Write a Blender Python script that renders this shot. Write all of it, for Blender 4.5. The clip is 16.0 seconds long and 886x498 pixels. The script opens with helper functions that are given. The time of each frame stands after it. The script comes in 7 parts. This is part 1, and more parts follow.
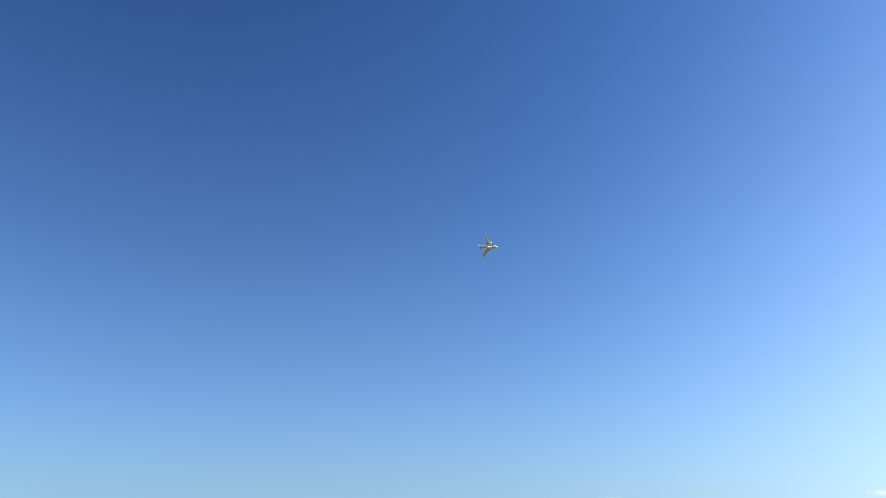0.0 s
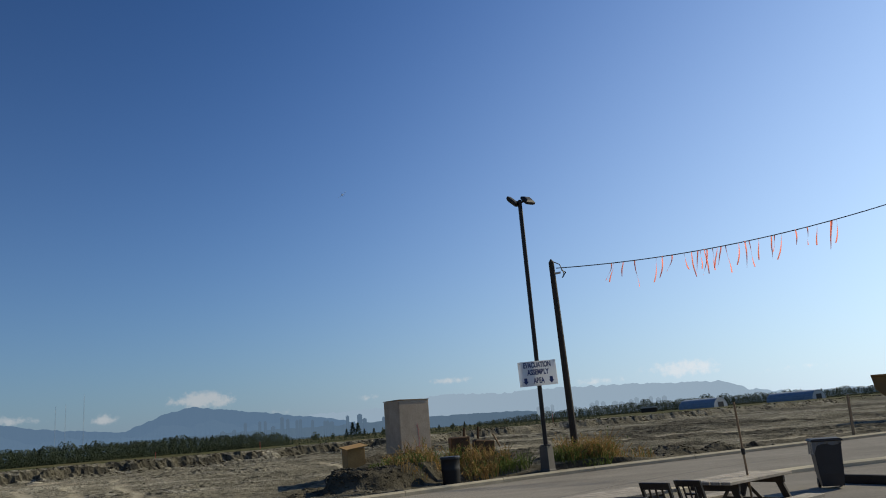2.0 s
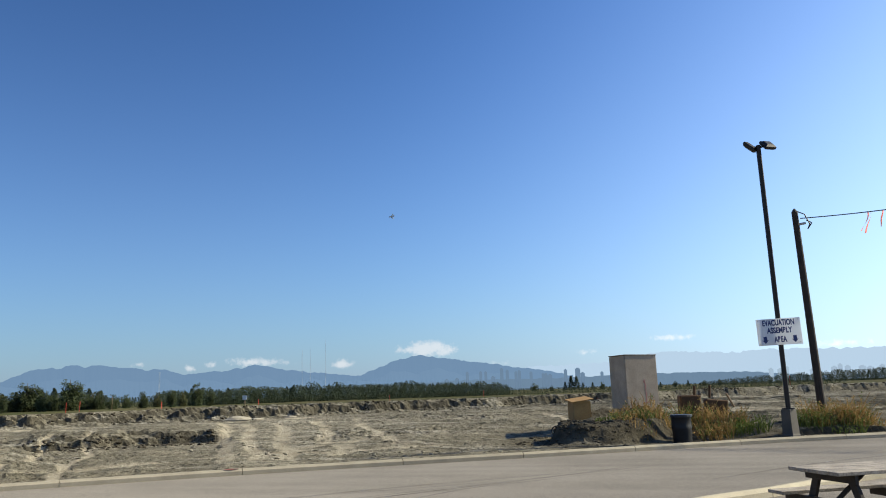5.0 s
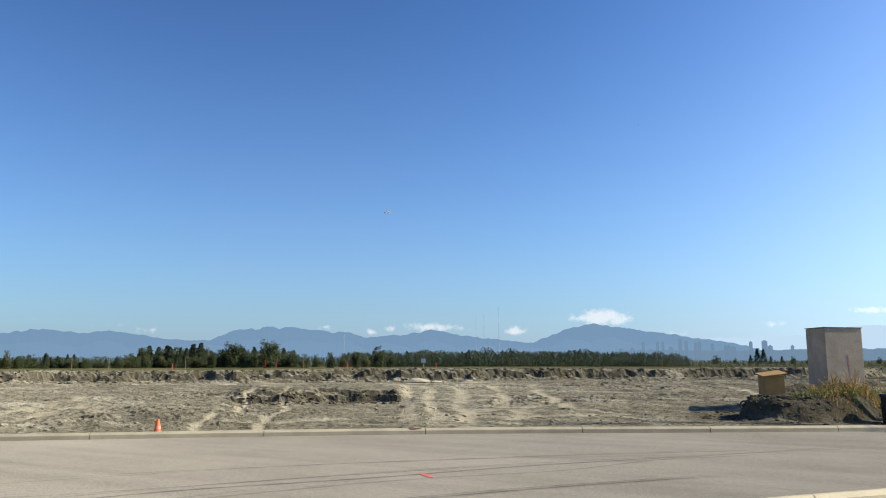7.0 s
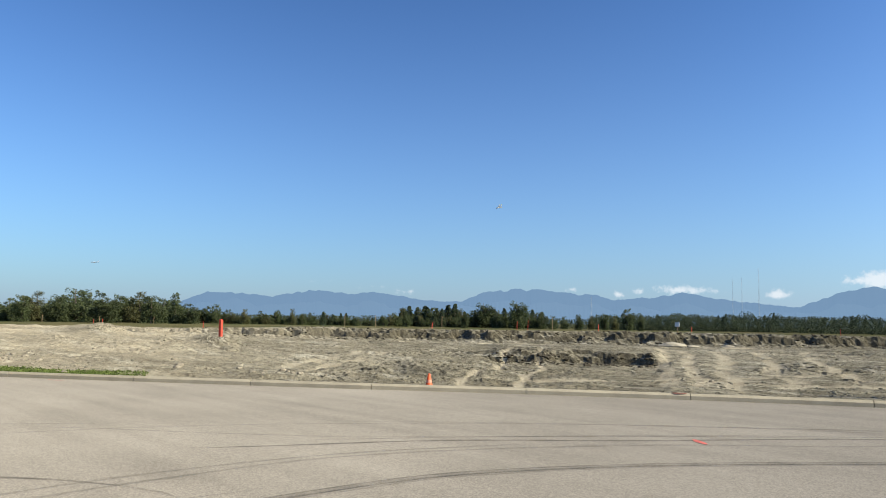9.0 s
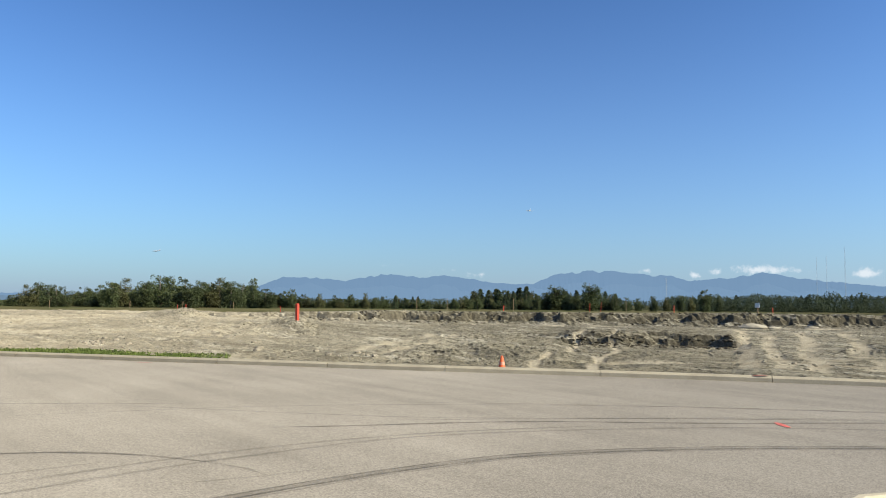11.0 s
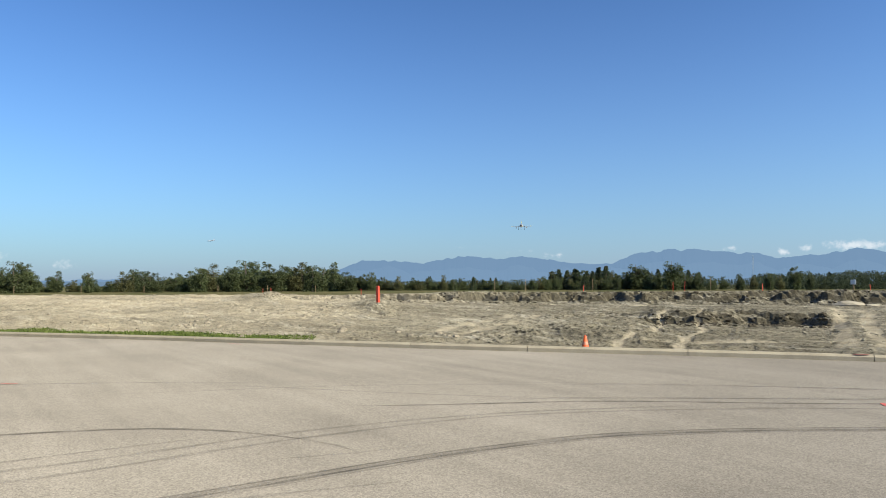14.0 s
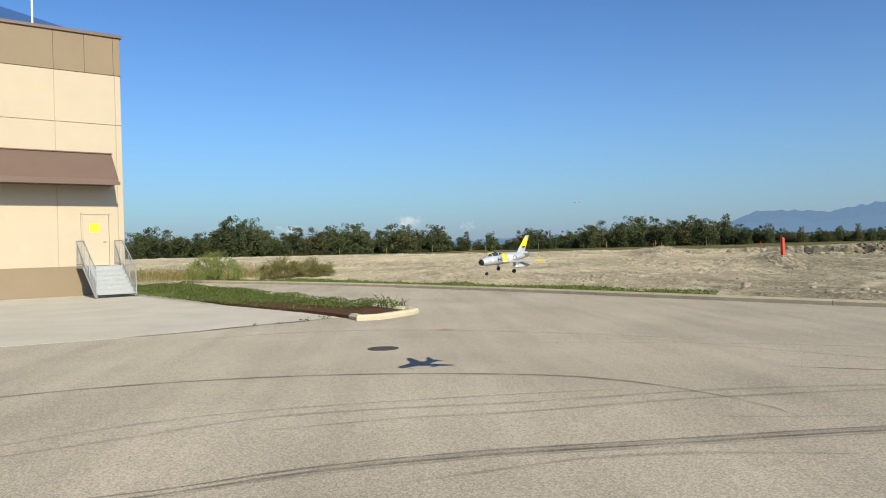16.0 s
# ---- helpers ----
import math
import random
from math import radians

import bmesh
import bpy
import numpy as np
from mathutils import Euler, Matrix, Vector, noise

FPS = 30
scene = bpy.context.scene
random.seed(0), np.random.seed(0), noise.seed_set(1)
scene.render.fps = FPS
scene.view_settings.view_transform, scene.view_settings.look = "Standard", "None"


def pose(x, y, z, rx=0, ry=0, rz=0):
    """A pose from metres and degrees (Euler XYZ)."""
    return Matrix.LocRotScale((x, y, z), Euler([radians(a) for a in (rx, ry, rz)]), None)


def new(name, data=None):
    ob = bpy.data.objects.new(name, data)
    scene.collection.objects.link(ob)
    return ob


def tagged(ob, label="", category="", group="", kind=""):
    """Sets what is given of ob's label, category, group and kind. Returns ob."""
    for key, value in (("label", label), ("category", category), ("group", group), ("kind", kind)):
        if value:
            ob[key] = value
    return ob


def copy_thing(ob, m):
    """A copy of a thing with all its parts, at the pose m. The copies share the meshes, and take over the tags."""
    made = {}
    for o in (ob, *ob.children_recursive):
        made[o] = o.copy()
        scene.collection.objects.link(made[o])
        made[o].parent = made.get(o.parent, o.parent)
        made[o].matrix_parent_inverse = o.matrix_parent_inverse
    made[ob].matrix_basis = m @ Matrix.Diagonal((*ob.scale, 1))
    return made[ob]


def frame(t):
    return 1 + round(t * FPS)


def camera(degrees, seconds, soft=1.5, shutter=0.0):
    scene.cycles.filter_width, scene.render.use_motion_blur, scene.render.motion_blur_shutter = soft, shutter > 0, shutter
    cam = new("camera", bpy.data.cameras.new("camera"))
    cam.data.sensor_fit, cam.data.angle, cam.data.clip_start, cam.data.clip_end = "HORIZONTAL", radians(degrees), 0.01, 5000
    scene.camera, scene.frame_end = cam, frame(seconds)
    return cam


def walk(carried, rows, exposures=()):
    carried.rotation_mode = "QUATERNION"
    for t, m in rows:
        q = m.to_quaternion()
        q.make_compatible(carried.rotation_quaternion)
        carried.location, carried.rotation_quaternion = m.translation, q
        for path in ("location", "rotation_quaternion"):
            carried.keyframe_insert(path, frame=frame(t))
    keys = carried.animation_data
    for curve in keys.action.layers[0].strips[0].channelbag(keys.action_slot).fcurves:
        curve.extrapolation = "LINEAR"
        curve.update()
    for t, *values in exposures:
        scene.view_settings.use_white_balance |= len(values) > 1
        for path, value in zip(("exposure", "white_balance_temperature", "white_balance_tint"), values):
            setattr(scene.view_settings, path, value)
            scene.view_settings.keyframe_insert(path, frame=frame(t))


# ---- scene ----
cam = camera(60.90, 16.0, 1.0)

EYE = 1.65
# seconds, x, y, z offset from the standing point, yaw, pitch, roll
PATH = [
    (0.0, 0.244, 0.101, 0.025, 26.65, 22.49, 1.32),
    (0.1, 0.245, 0.101, 0.025, 23.20, 22.18, 1.68),
    (0.2, 0.246, 0.101, 0.025, 19.61, 21.90, 1.76),
    (0.3, 0.280, 0.099, 0.026, 15.67, 21.10, 1.21),
    (0.5, 0.342, 0.105, 0.027, 11.44, 20.92, 2.93),
    (1.0, 0.471, 0.132, 0.031, -1.00, 16.31, 2.00),
    (1.5, 0.535, 0.127, 0.041, -7.51, 12.28, 3.49),
    (2.0, 0.455, 0.125, 0.052, -2.43, 13.30, 4.56),
    (2.5, 0.399, 0.136, 0.053, 1.89, 13.10, 4.57),
    (3.0, 0.372, 0.164, 0.051, 3.56, 12.03, 3.54),
    (3.5, 0.330, 0.190, 0.050, 6.56, 11.76, 3.04),
    (3.7, 0.308, 0.179, 0.049, 7.43, 11.64, 3.08),
    (5.8, 0.093, 0.126, 0.040, 19.02, 9.88, 1.35),
    (6.0, 0.062, 0.152, 0.039, 20.54, 9.61, 1.46),
    (6.5, 0.047, 0.198, 0.037, 24.02, 8.90, 1.42),
    (7.0, 0.037, 0.188, 0.031, 26.60, 8.51, 0.07),
    (7.5, -0.020, 0.138, 0.027, 28.02, 8.06, 0.90),
    (8.0, -0.107, 0.077, 0.020, 34.64, 6.78, 0.61),
    (8.5, -0.150, 0.035, 0.015, 41.02, 6.34, 0.09),
    (9.0, -0.178, 0.009, 0.015, 45.07, 5.52, -0.97),
    (9.5, -0.154, -0.027, 0.017, 47.81, 5.06, -0.84),
    (10.0, -0.147, -0.057, 0.012, 49.75, 4.65, -0.41),
    (10.2, -0.146, -0.058, 0.011, 50.44, 4.53, -0.24),
    (12.3, -0.177, 0.009, 0.000, 50.09, 3.75, -0.83),
    (12.5, -0.171, -0.005, 0.000, 49.65, 4.68, 0.03),
    (13.0, -0.179, -0.053, -0.009, 51.11, 3.97, 0.17),
    (13.5, -0.213, -0.056, -0.015, 54.77, 3.06, 0.31),
    (14.0, -0.252, -0.069, -0.024, 56.34, 2.75, 0.20),
    (14.5, -0.262, -0.063, -0.030, 57.56, 1.36, 0.26),
    (15.0, -0.290, -0.102, -0.035, 59.23, 0.20, -0.18),
    (15.2, -0.320, -0.130, -0.036, 61.22, -0.12, -0.13),
    (15.4, -0.366, -0.174, -0.041, 64.45, -0.43, -0.01),
    (15.5, -0.380, -0.203, -0.043, 66.74, -0.46, 0.01),
    (15.6, -0.400, -0.205, -0.043, 69.77, -0.50, 0.40),
    (15.8, -0.424, -0.252, -0.043, 75.93, -0.39, 0.98),
    (16.0, -0.478, -0.340, -0.047, 85.06, -0.21, 1.52),
]
EXPOSURES = [(0.0, 0.75), (0.5, 0.28), (1.0, -0.04), (1.5, -0.36), (2.0, -0.15), (2.5, -0.08), (3.0, -0.04), (3.5, 0.18), (6.0, 0.7), (7.0, 0.77), (9.0, 0.78), (14.0, 0.75), (15.0, 0.72), (15.6, 0.6), (16.0, 0.52)]
walk(cam, [(t, pose(x, y, EYE + z, 90 + pitch, roll, yaw)) for t, x, y, z, yaw, pitch, roll in PATH], EXPOSURES)

# ---- light ----
SUN_EL, SUN_AZ = 33.0, 67.0  # degrees; azimuth clockwise from +y
S = Vector((math.sin(radians(SUN_AZ)) * math.cos(radians(SUN_EL)), math.cos(radians(SUN_AZ)) * math.cos(radians(SUN_EL)), math.sin(radians(SUN_EL))))
sun = new("sun", bpy.data.lights.new("sun", "SUN"))
sun.data.energy, sun.data.angle, sun.data.color = 5.0, radians(0.53), (1.0, 0.92, 0.70)
sun.rotation_euler = S.to_track_quat("Z", "Y").to_euler()

world = bpy.data.worlds.new("sky")
scene.world = world
world.use_nodes = True
wn, wl = world.node_tree.nodes, world.node_tree.links
for n in list(wn):
    wn.remove(n)
sky = wn.new("ShaderNodeTexSky")
sky.sky_type, sky.sun_disc = "NISHITA", False
sky.sun_elevation, sky.sun_rotation = radians(SUN_EL), radians(SUN_AZ)
sky.altitude, sky.air_density, sky.dust_density, sky.ozone_density = 0, 1.0, 0.35, 3.0

# low fair-weather clouds over the far range: azimuth left of +y, elevation, half width, half height, weight
CLOUDS = [(14.7, 3.2, 1.9, 0.55, 1.0), (27.4, 2.62, 2.2, 0.34, 0.7), (21.2, 2.3, 0.7, 0.35, 0.85), (35.4, 2.55, 0.5, 0.25, 0.55),
          (32.1, 2.2, 0.45, 0.26, 0.6), (30.6, 2.45, 0.5, 0.28, 0.6), (50.5, 2.55, 1.2, 0.22, 0.28), (54.4, 2.85, 2.2, 0.2, 0.16),
          (48.0, 2.2, 0.9, 0.26, 0.4), (3.2, 2.55, 1.1, 0.26, 0.5), (-3.3, 3.35, 1.7, 0.26, 0.65), (-20.3, 2.75, 2.4, 0.55, 0.8),
          (-13.9, 2.4, 2.2, 0.3, 0.5), (21.6, 2.45, 0.7, 0.24, 0.4), (-36.0, 1.3, 5.0, 0.35, 0.35), (-28.0, 2.0, 5.0, 0.3, 0.3), (9.4, 2.05, 1.4, 0.25, 0.35),
          (87.6, 1.9, 1.1, 0.5, 0.7), (96.5, 1.5, 1.0, 0.4, 0.6), (83.0, 1.5, 0.8, 0.4, 0.5)]


def wmath(op, a, b=None, c=None):
    n = wn.new("ShaderNodeMath")
    n.operation = op
    for i, v in enumerate((a, b, c)):
        if v is None:
            continue
        if isinstance(v, (int, float)):
            n.inputs[i].default_value = v
        else:
            wl.new(v, n.inputs[i])
    return n.outputs[0]


tc = wn.new("ShaderNodeTexCoord")
sep = wn.new("ShaderNodeSeparateXYZ")
wl.new(tc.outputs["Generated"], sep.inputs[0])
az = wmath("MULTIPLY", wmath("ARCTAN2", wmath("MULTIPLY", sep.outputs[0], -1.0), sep.outputs[1]), 57.29578)
el = wmath("MULTIPLY", wmath("ARCSINE", sep.outputs[2]), 57.29578)
comb = wn.new("ShaderNodeCombineXYZ")
wl.new(az, comb.inputs[0])
wl.new(el, comb.inputs[1])
wave = wn.new("ShaderNodeTexNoise")
wave.inputs["Scale"].default_value, wave.inputs["Detail"].default_value, wave.inputs["Roughness"].default_value = 1.5, 8.0, 0.62
wl.new(comb.outputs[0], wave.inputs["Vector"])
total = None
for ca, ce, hw, hh, wgt in CLOUDS:
    dx = wmath("DIVIDE", wmath("SUBTRACT", az, ca), hw)
    dy = wmath("DIVIDE", wmath("SUBTRACT", el, ce), hh)
    rr = wmath("ADD", wmath("MULTIPLY", dx, dx), wmath("MULTIPLY", dy, dy))
    g = wmath("MULTIPLY", wmath("EXPONENT", wmath("MULTIPLY", rr, -0.8)), wgt)
    total = g if total is None else wmath("MAXIMUM", total, g)
dens = wmath("MULTIPLY_ADD", wmath("SUBTRACT", wave.outputs["Fac"], 0.53), 2.6, wmath("MULTIPLY_ADD", total, 1.6, -0.3))
ramp = wn.new("ShaderNodeMapRange")
ramp.interpolation_type = "SMOOTHSTEP"
ramp.inputs["From Min"].default_value, ramp.inputs["From Max"].default_value = 0.0, 1.0
ramp.inputs["To Max"].default_value = 0.85
wl.new(wmath("MULTIPLY", dens, wmath("MINIMUM", wmath("MULTIPLY", total, 4.0), 1.0)), ramp.inputs["Value"])
cloudmix = wn.new("ShaderNodeMix")
cloudmix.data_type = "RGBA"
wl.new(ramp.outputs[0], cloudmix.inputs["Factor"])
# clear dry air: a deeper, bluer sky than the texture's default
deep = wn.new("ShaderNodeGamma")
deep.inputs["Gamma"].default_value = 1.45
wl.new(sky.outputs[0], deep.inputs["Color"])
tint = wn.new("ShaderNodeMix")
tint.data_type, tint.blend_type = "RGBA", "MULTIPLY"
tint.inputs["Factor"].default_value = 1.0
tint.inputs["B"].default_value = (0.465, 0.69, 0.835, 1)
wl.new(deep.outputs[0], tint.inputs["A"])
# pale haze low over the land, brighter towards the sun
toward = wmath("ADD", wmath("MULTIPLY", sep.outputs[0], math.sin(radians(SUN_AZ))), wmath("MULTIPLY", sep.outputs[1], math.cos(radians(SUN_AZ))))
glare = wmath("MULTIPLY_ADD", wmath("POWER", wmath("MAXIMUM", toward, 0.0), 2.0), 1.35, 0.68)
hazecol = wn.new("ShaderNodeVectorMath")
hazecol.operation = "SCALE"
hazetone = wn.new("ShaderNodeMix")
hazetone.data_type = "RGBA"
hazetone.inputs["A"].default_value = (5.1, 6.75, 9.4, 1)
hazetone.inputs["B"].default_value = (6.4, 7.55, 8.4, 1)
wl.new(wmath("POWER", wmath("MAXIMUM", toward, 0.0), 1.3), hazetone.inputs["Factor"])
wl.new(hazetone.outputs["Result"], hazecol.inputs[0])
wl.new(glare, hazecol.inputs["Scale"])
reach = wmath("MULTIPLY_ADD", wmath("POWER", wmath("MAXIMUM", toward, 0.0), 2.0), -30.0, -10.5)
thick = wmath("MULTIPLY", wmath("EXPONENT", wmath("DIVIDE", wmath("MAXIMUM", el, 0.0), reach)), 0.93)
haze = wn.new("ShaderNodeMix")
haze.data_type = "RGBA"
wl.new(thick, haze.inputs["Factor"])
wl.new(tint.outputs["Result"], haze.inputs["A"])
wl.new(hazecol.outputs[0], haze.inputs["B"])
away = wn.new("ShaderNodeVectorMath")
away.operation = "SCALE"
wl.new(haze.outputs["Result"], away.inputs[0])
swell = wn.new("ShaderNodeMapRange")
swell.interpolation_type = "SMOOTHSTEP"
for key_, val_ in (("From Min", -0.62), ("From Max", 1.0), ("To Min", 0.88), ("To Max", 1.28)):
    swell.inputs[key_].default_value = val_
wl.new(toward, swell.inputs["Value"])
wl.new(swell.outputs[0], away.inputs["Scale"])
wl.new(away.outputs[0], cloudmix.inputs["A"])
cloudcol = wn.new("ShaderNodeVectorMath")
cloudcol.operation = "SCALE"
cloudcol.inputs[0].default_value = (7.9, 8.5, 9.0)
wl.new(wmath("ADD", glare, 0.35), cloudcol.inputs["Scale"])
wl.new(cloudcol.outputs[0], cloudmix.inputs["B"])
bg = wn.new("ShaderNodeBackground")
bg.inputs["Strength"].default_value = 0.06
wl.new(cloudmix.outputs["Result"], bg.inputs["Color"])
wout = wn.new("ShaderNodeOutputWorld")
wl.new(bg.outputs[0], wout.inputs["Surface"])


# ---- materials ----
def material(name, color, rough=0.7, metal=0.0, vary=0.25, scale=6.0, fine=60.0, bump=0.15, spec=0.4, dirt=None, objrand=0.0):
    """A surface with broad stains and fine grain; colour in linear light."""
    color = tuple(c * 0.76 for c in color)
    dirt = dirt and tuple(c * 0.76 for c in dirt)
    m = bpy.data.materials.new(name)
    m.use_nodes = True
    nt = m.node_tree
    b = nt.nodes["Principled BSDF"]
    b.inputs["Roughness"].default_value, b.inputs["Metallic"].default_value = rough, metal
    b.inputs["Specular IOR Level"].default_value = spec
    t = nt.nodes.new("ShaderNodeTexCoord")
    n1, n2 = nt.nodes.new("ShaderNodeTexNoise"), nt.nodes.new("ShaderNodeTexNoise")
    for n, s, d in ((n1, scale, 5.0), (n2, fine, 3.0)):
        n.inputs["Scale"].default_value, n.inputs["Detail"].default_value = s, d
        nt.links.new(t.outputs["Object"], n.inputs["Vector"])
    mix = nt.nodes.new("ShaderNodeMix")
    mix.data_type = "RGBA"
    dk = dirt or tuple(c * (1 - vary) for c in color)
    mix.inputs["A"].default_value = (*dk, 1)
    mix.inputs["B"].default_value = (*[min(1, c * (1 + vary * 0.6)) for c in color], 1)
    add = nt.nodes.new("ShaderNodeMath")
    add.operation = "MULTIPLY_ADD"
    add.inputs[1].default_value = 0.5
    half = nt.nodes.new("ShaderNodeMath")
    half.operation = "MULTIPLY"
    half.inputs[1].default_value = 0.5
    nt.links.new(n2.outputs["Fac"], half.inputs[0])
    nt.links.new(n1.outputs["Fac"], add.inputs[0])
    nt.links.new(half.outputs[0], add.inputs[2])
    mr = nt.nodes.new("ShaderNodeMapRange")
    mr.inputs["From Min"].default_value, mr.inputs["From Max"].default_value = 0.3, 0.7
    nt.links.new(add.outputs[0], mr.inputs["Value"])
    fac = mr.outputs[0]
    if objrand:
        oi = nt.nodes.new("ShaderNodeObjectInfo")
        ma = nt.nodes.new("ShaderNodeMath")
        ma.operation = "MULTIPLY_ADD"
        ma.inputs[1].default_value = objrand
        nt.links.new(oi.outputs["Random"], ma.inputs[0])
        nt.links.new(fac, ma.inputs[2])
        fac = ma.outputs[0]
    nt.links.new(fac, mix.inputs["Factor"])
    nt.links.new(mix.outputs["Result"], b.inputs["Base Color"])
    if bump:
        bp = nt.nodes.new("ShaderNodeBump")
        bp.inputs["Strength"].default_value, bp.inputs["Distance"].default_value = bump, 0.02
        nt.links.new(add.outputs[0], bp.inputs["Height"])
        nt.links.new(bp.outputs[0], b.inputs["Normal"])
    return m


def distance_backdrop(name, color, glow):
    """Far land whose emission stands in for the haze of miles of bright air."""
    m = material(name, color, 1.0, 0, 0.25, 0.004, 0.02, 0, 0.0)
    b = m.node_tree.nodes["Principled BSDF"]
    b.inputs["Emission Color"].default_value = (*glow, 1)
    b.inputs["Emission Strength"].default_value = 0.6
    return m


def asphalt_material():
    m = bpy.data.materials.new("pale_asphalt")
    m.use_nodes = True
    nt = m.node_tree
    N, L = nt.nodes, nt.links
    b = N["Principled BSDF"]
    b.inputs["Roughness"].default_value, b.inputs["Specular IOR Level"].default_value = 0.95, 0.04
    b.inputs["Diffuse Roughness"].default_value = 0.34
    t = N.new("ShaderNodeTexCoord")

    def noise_node(scale, detail, stretch=None):
        n = N.new("ShaderNodeTexNoise")
        n.inputs["Scale"].default_value, n.inputs["Detail"].default_value = scale, detail
        if stretch:
            mp = N.new("ShaderNodeMapping")
            mp.inputs["Rotation"].default_value = (0, 0, stretch[0])
            mp.inputs["Scale"].default_value = stretch[1]
            L.new(t.outputs["Object"], mp.inputs["Vector"])
            L.new(mp.outputs[0], n.inputs["Vector"])
        else:
            L.new(t.outputs["Object"], n.inputs["Vector"])
        return n.outputs["Fac"]

    broad, grain, speck = noise_node(0.3, 9), noise_node(110, 2), noise_node(70, 4)
    streak = noise_node(1.0, 5, (radians(-38), (0.12, 1.6, 1)))
    cr = N.new("ShaderNodeValToRGB")
    cr.color_ramp.elements[0].position, cr.color_ramp.elements[0].color = 0.29, (0.186, 0.164, 0.136, 1)
    cr.color_ramp.elements[1].position, cr.color_ramp.elements[1].color = 0.59, (0.34, 0.302, 0.249, 1)
    e = cr.color_ramp.elements.new(0.43)
    e.color = (0.262, 0.232, 0.191, 1)
    s = N.new("ShaderNodeMath")
    s.operation = "MULTIPLY_ADD"
    s.inputs[1].default_value = 0.26
    L.new(streak, s.inputs[0])
    s2 = N.new("ShaderNodeMath")
    s2.operation = "MULTIPLY"
    s2.inputs[1].default_value = 0.36
    L.new(broad, s2.inputs[0])
    s3 = N.new("ShaderNodeMath")
    s3.operation = "MULTIPLY_ADD"
    s3.inputs[1].default_value = 0.3
    L.new(grain, s3.inputs[0])
    L.new(s2.outputs[0], s3.inputs[2])
    L.new(s3.outputs[0], s.inputs[2])
    L.new(s.outputs[0], cr.inputs[0])
    dark = N.new("ShaderNodeMapRange")
    dark.inputs["From Min"].default_value, dark.inputs["From Max"].default_value = 0.33, 0.5
    dark.inputs["To Min"].default_value = 0.58
    L.new(speck, dark.inputs["Value"])
    mul = N.new("ShaderNodeMix")
    mul.data_type, mul.blend_type = "RGBA", "MULTIPLY"
    mul.inputs["Factor"].default_value = 1.0
    L.new(cr.outputs[0], mul.inputs["A"])
    L.new(dark.outputs[0], mul.inputs["B"])
    stone = N.new("ShaderNodeTexVoronoi")
    stone.inputs["Scale"].default_value = 55
    L.new(t.outputs["Object"], stone.inputs["Vector"])
    sc = N.new("ShaderNodeSeparateColor")
    L.new(stone.outputs["Color"], sc.inputs[0])
    chip = N.new("ShaderNodeMapRange")
    chip.inputs["To Min"].default_value, chip.inputs["To Max"].default_value = 0.8, 1.2
    L.new(sc.outputs[0], chip.inputs["Value"])
    mul2 = N.new("ShaderNodeMix")
    mul2.data_type, mul2.blend_type = "RGBA", "MULTIPLY"
    mul2.inputs["Factor"].default_value = 1.0
    L.new(mul.outputs["Result"], mul2.inputs["A"])
    L.new(chip.outputs[0], mul2.inputs["B"])
    L.new(mul2.outputs["Result"], b.inputs["Base Color"])
    bp = N.new("ShaderNodeBump")
    bp.inputs["Strength"].default_value, bp.inputs["Distance"].default_value = 0.15, 0.006
    L.new(grain, bp.inputs["Height"])
    L.new(bp.outputs[0], b.inputs["Normal"])
    return m


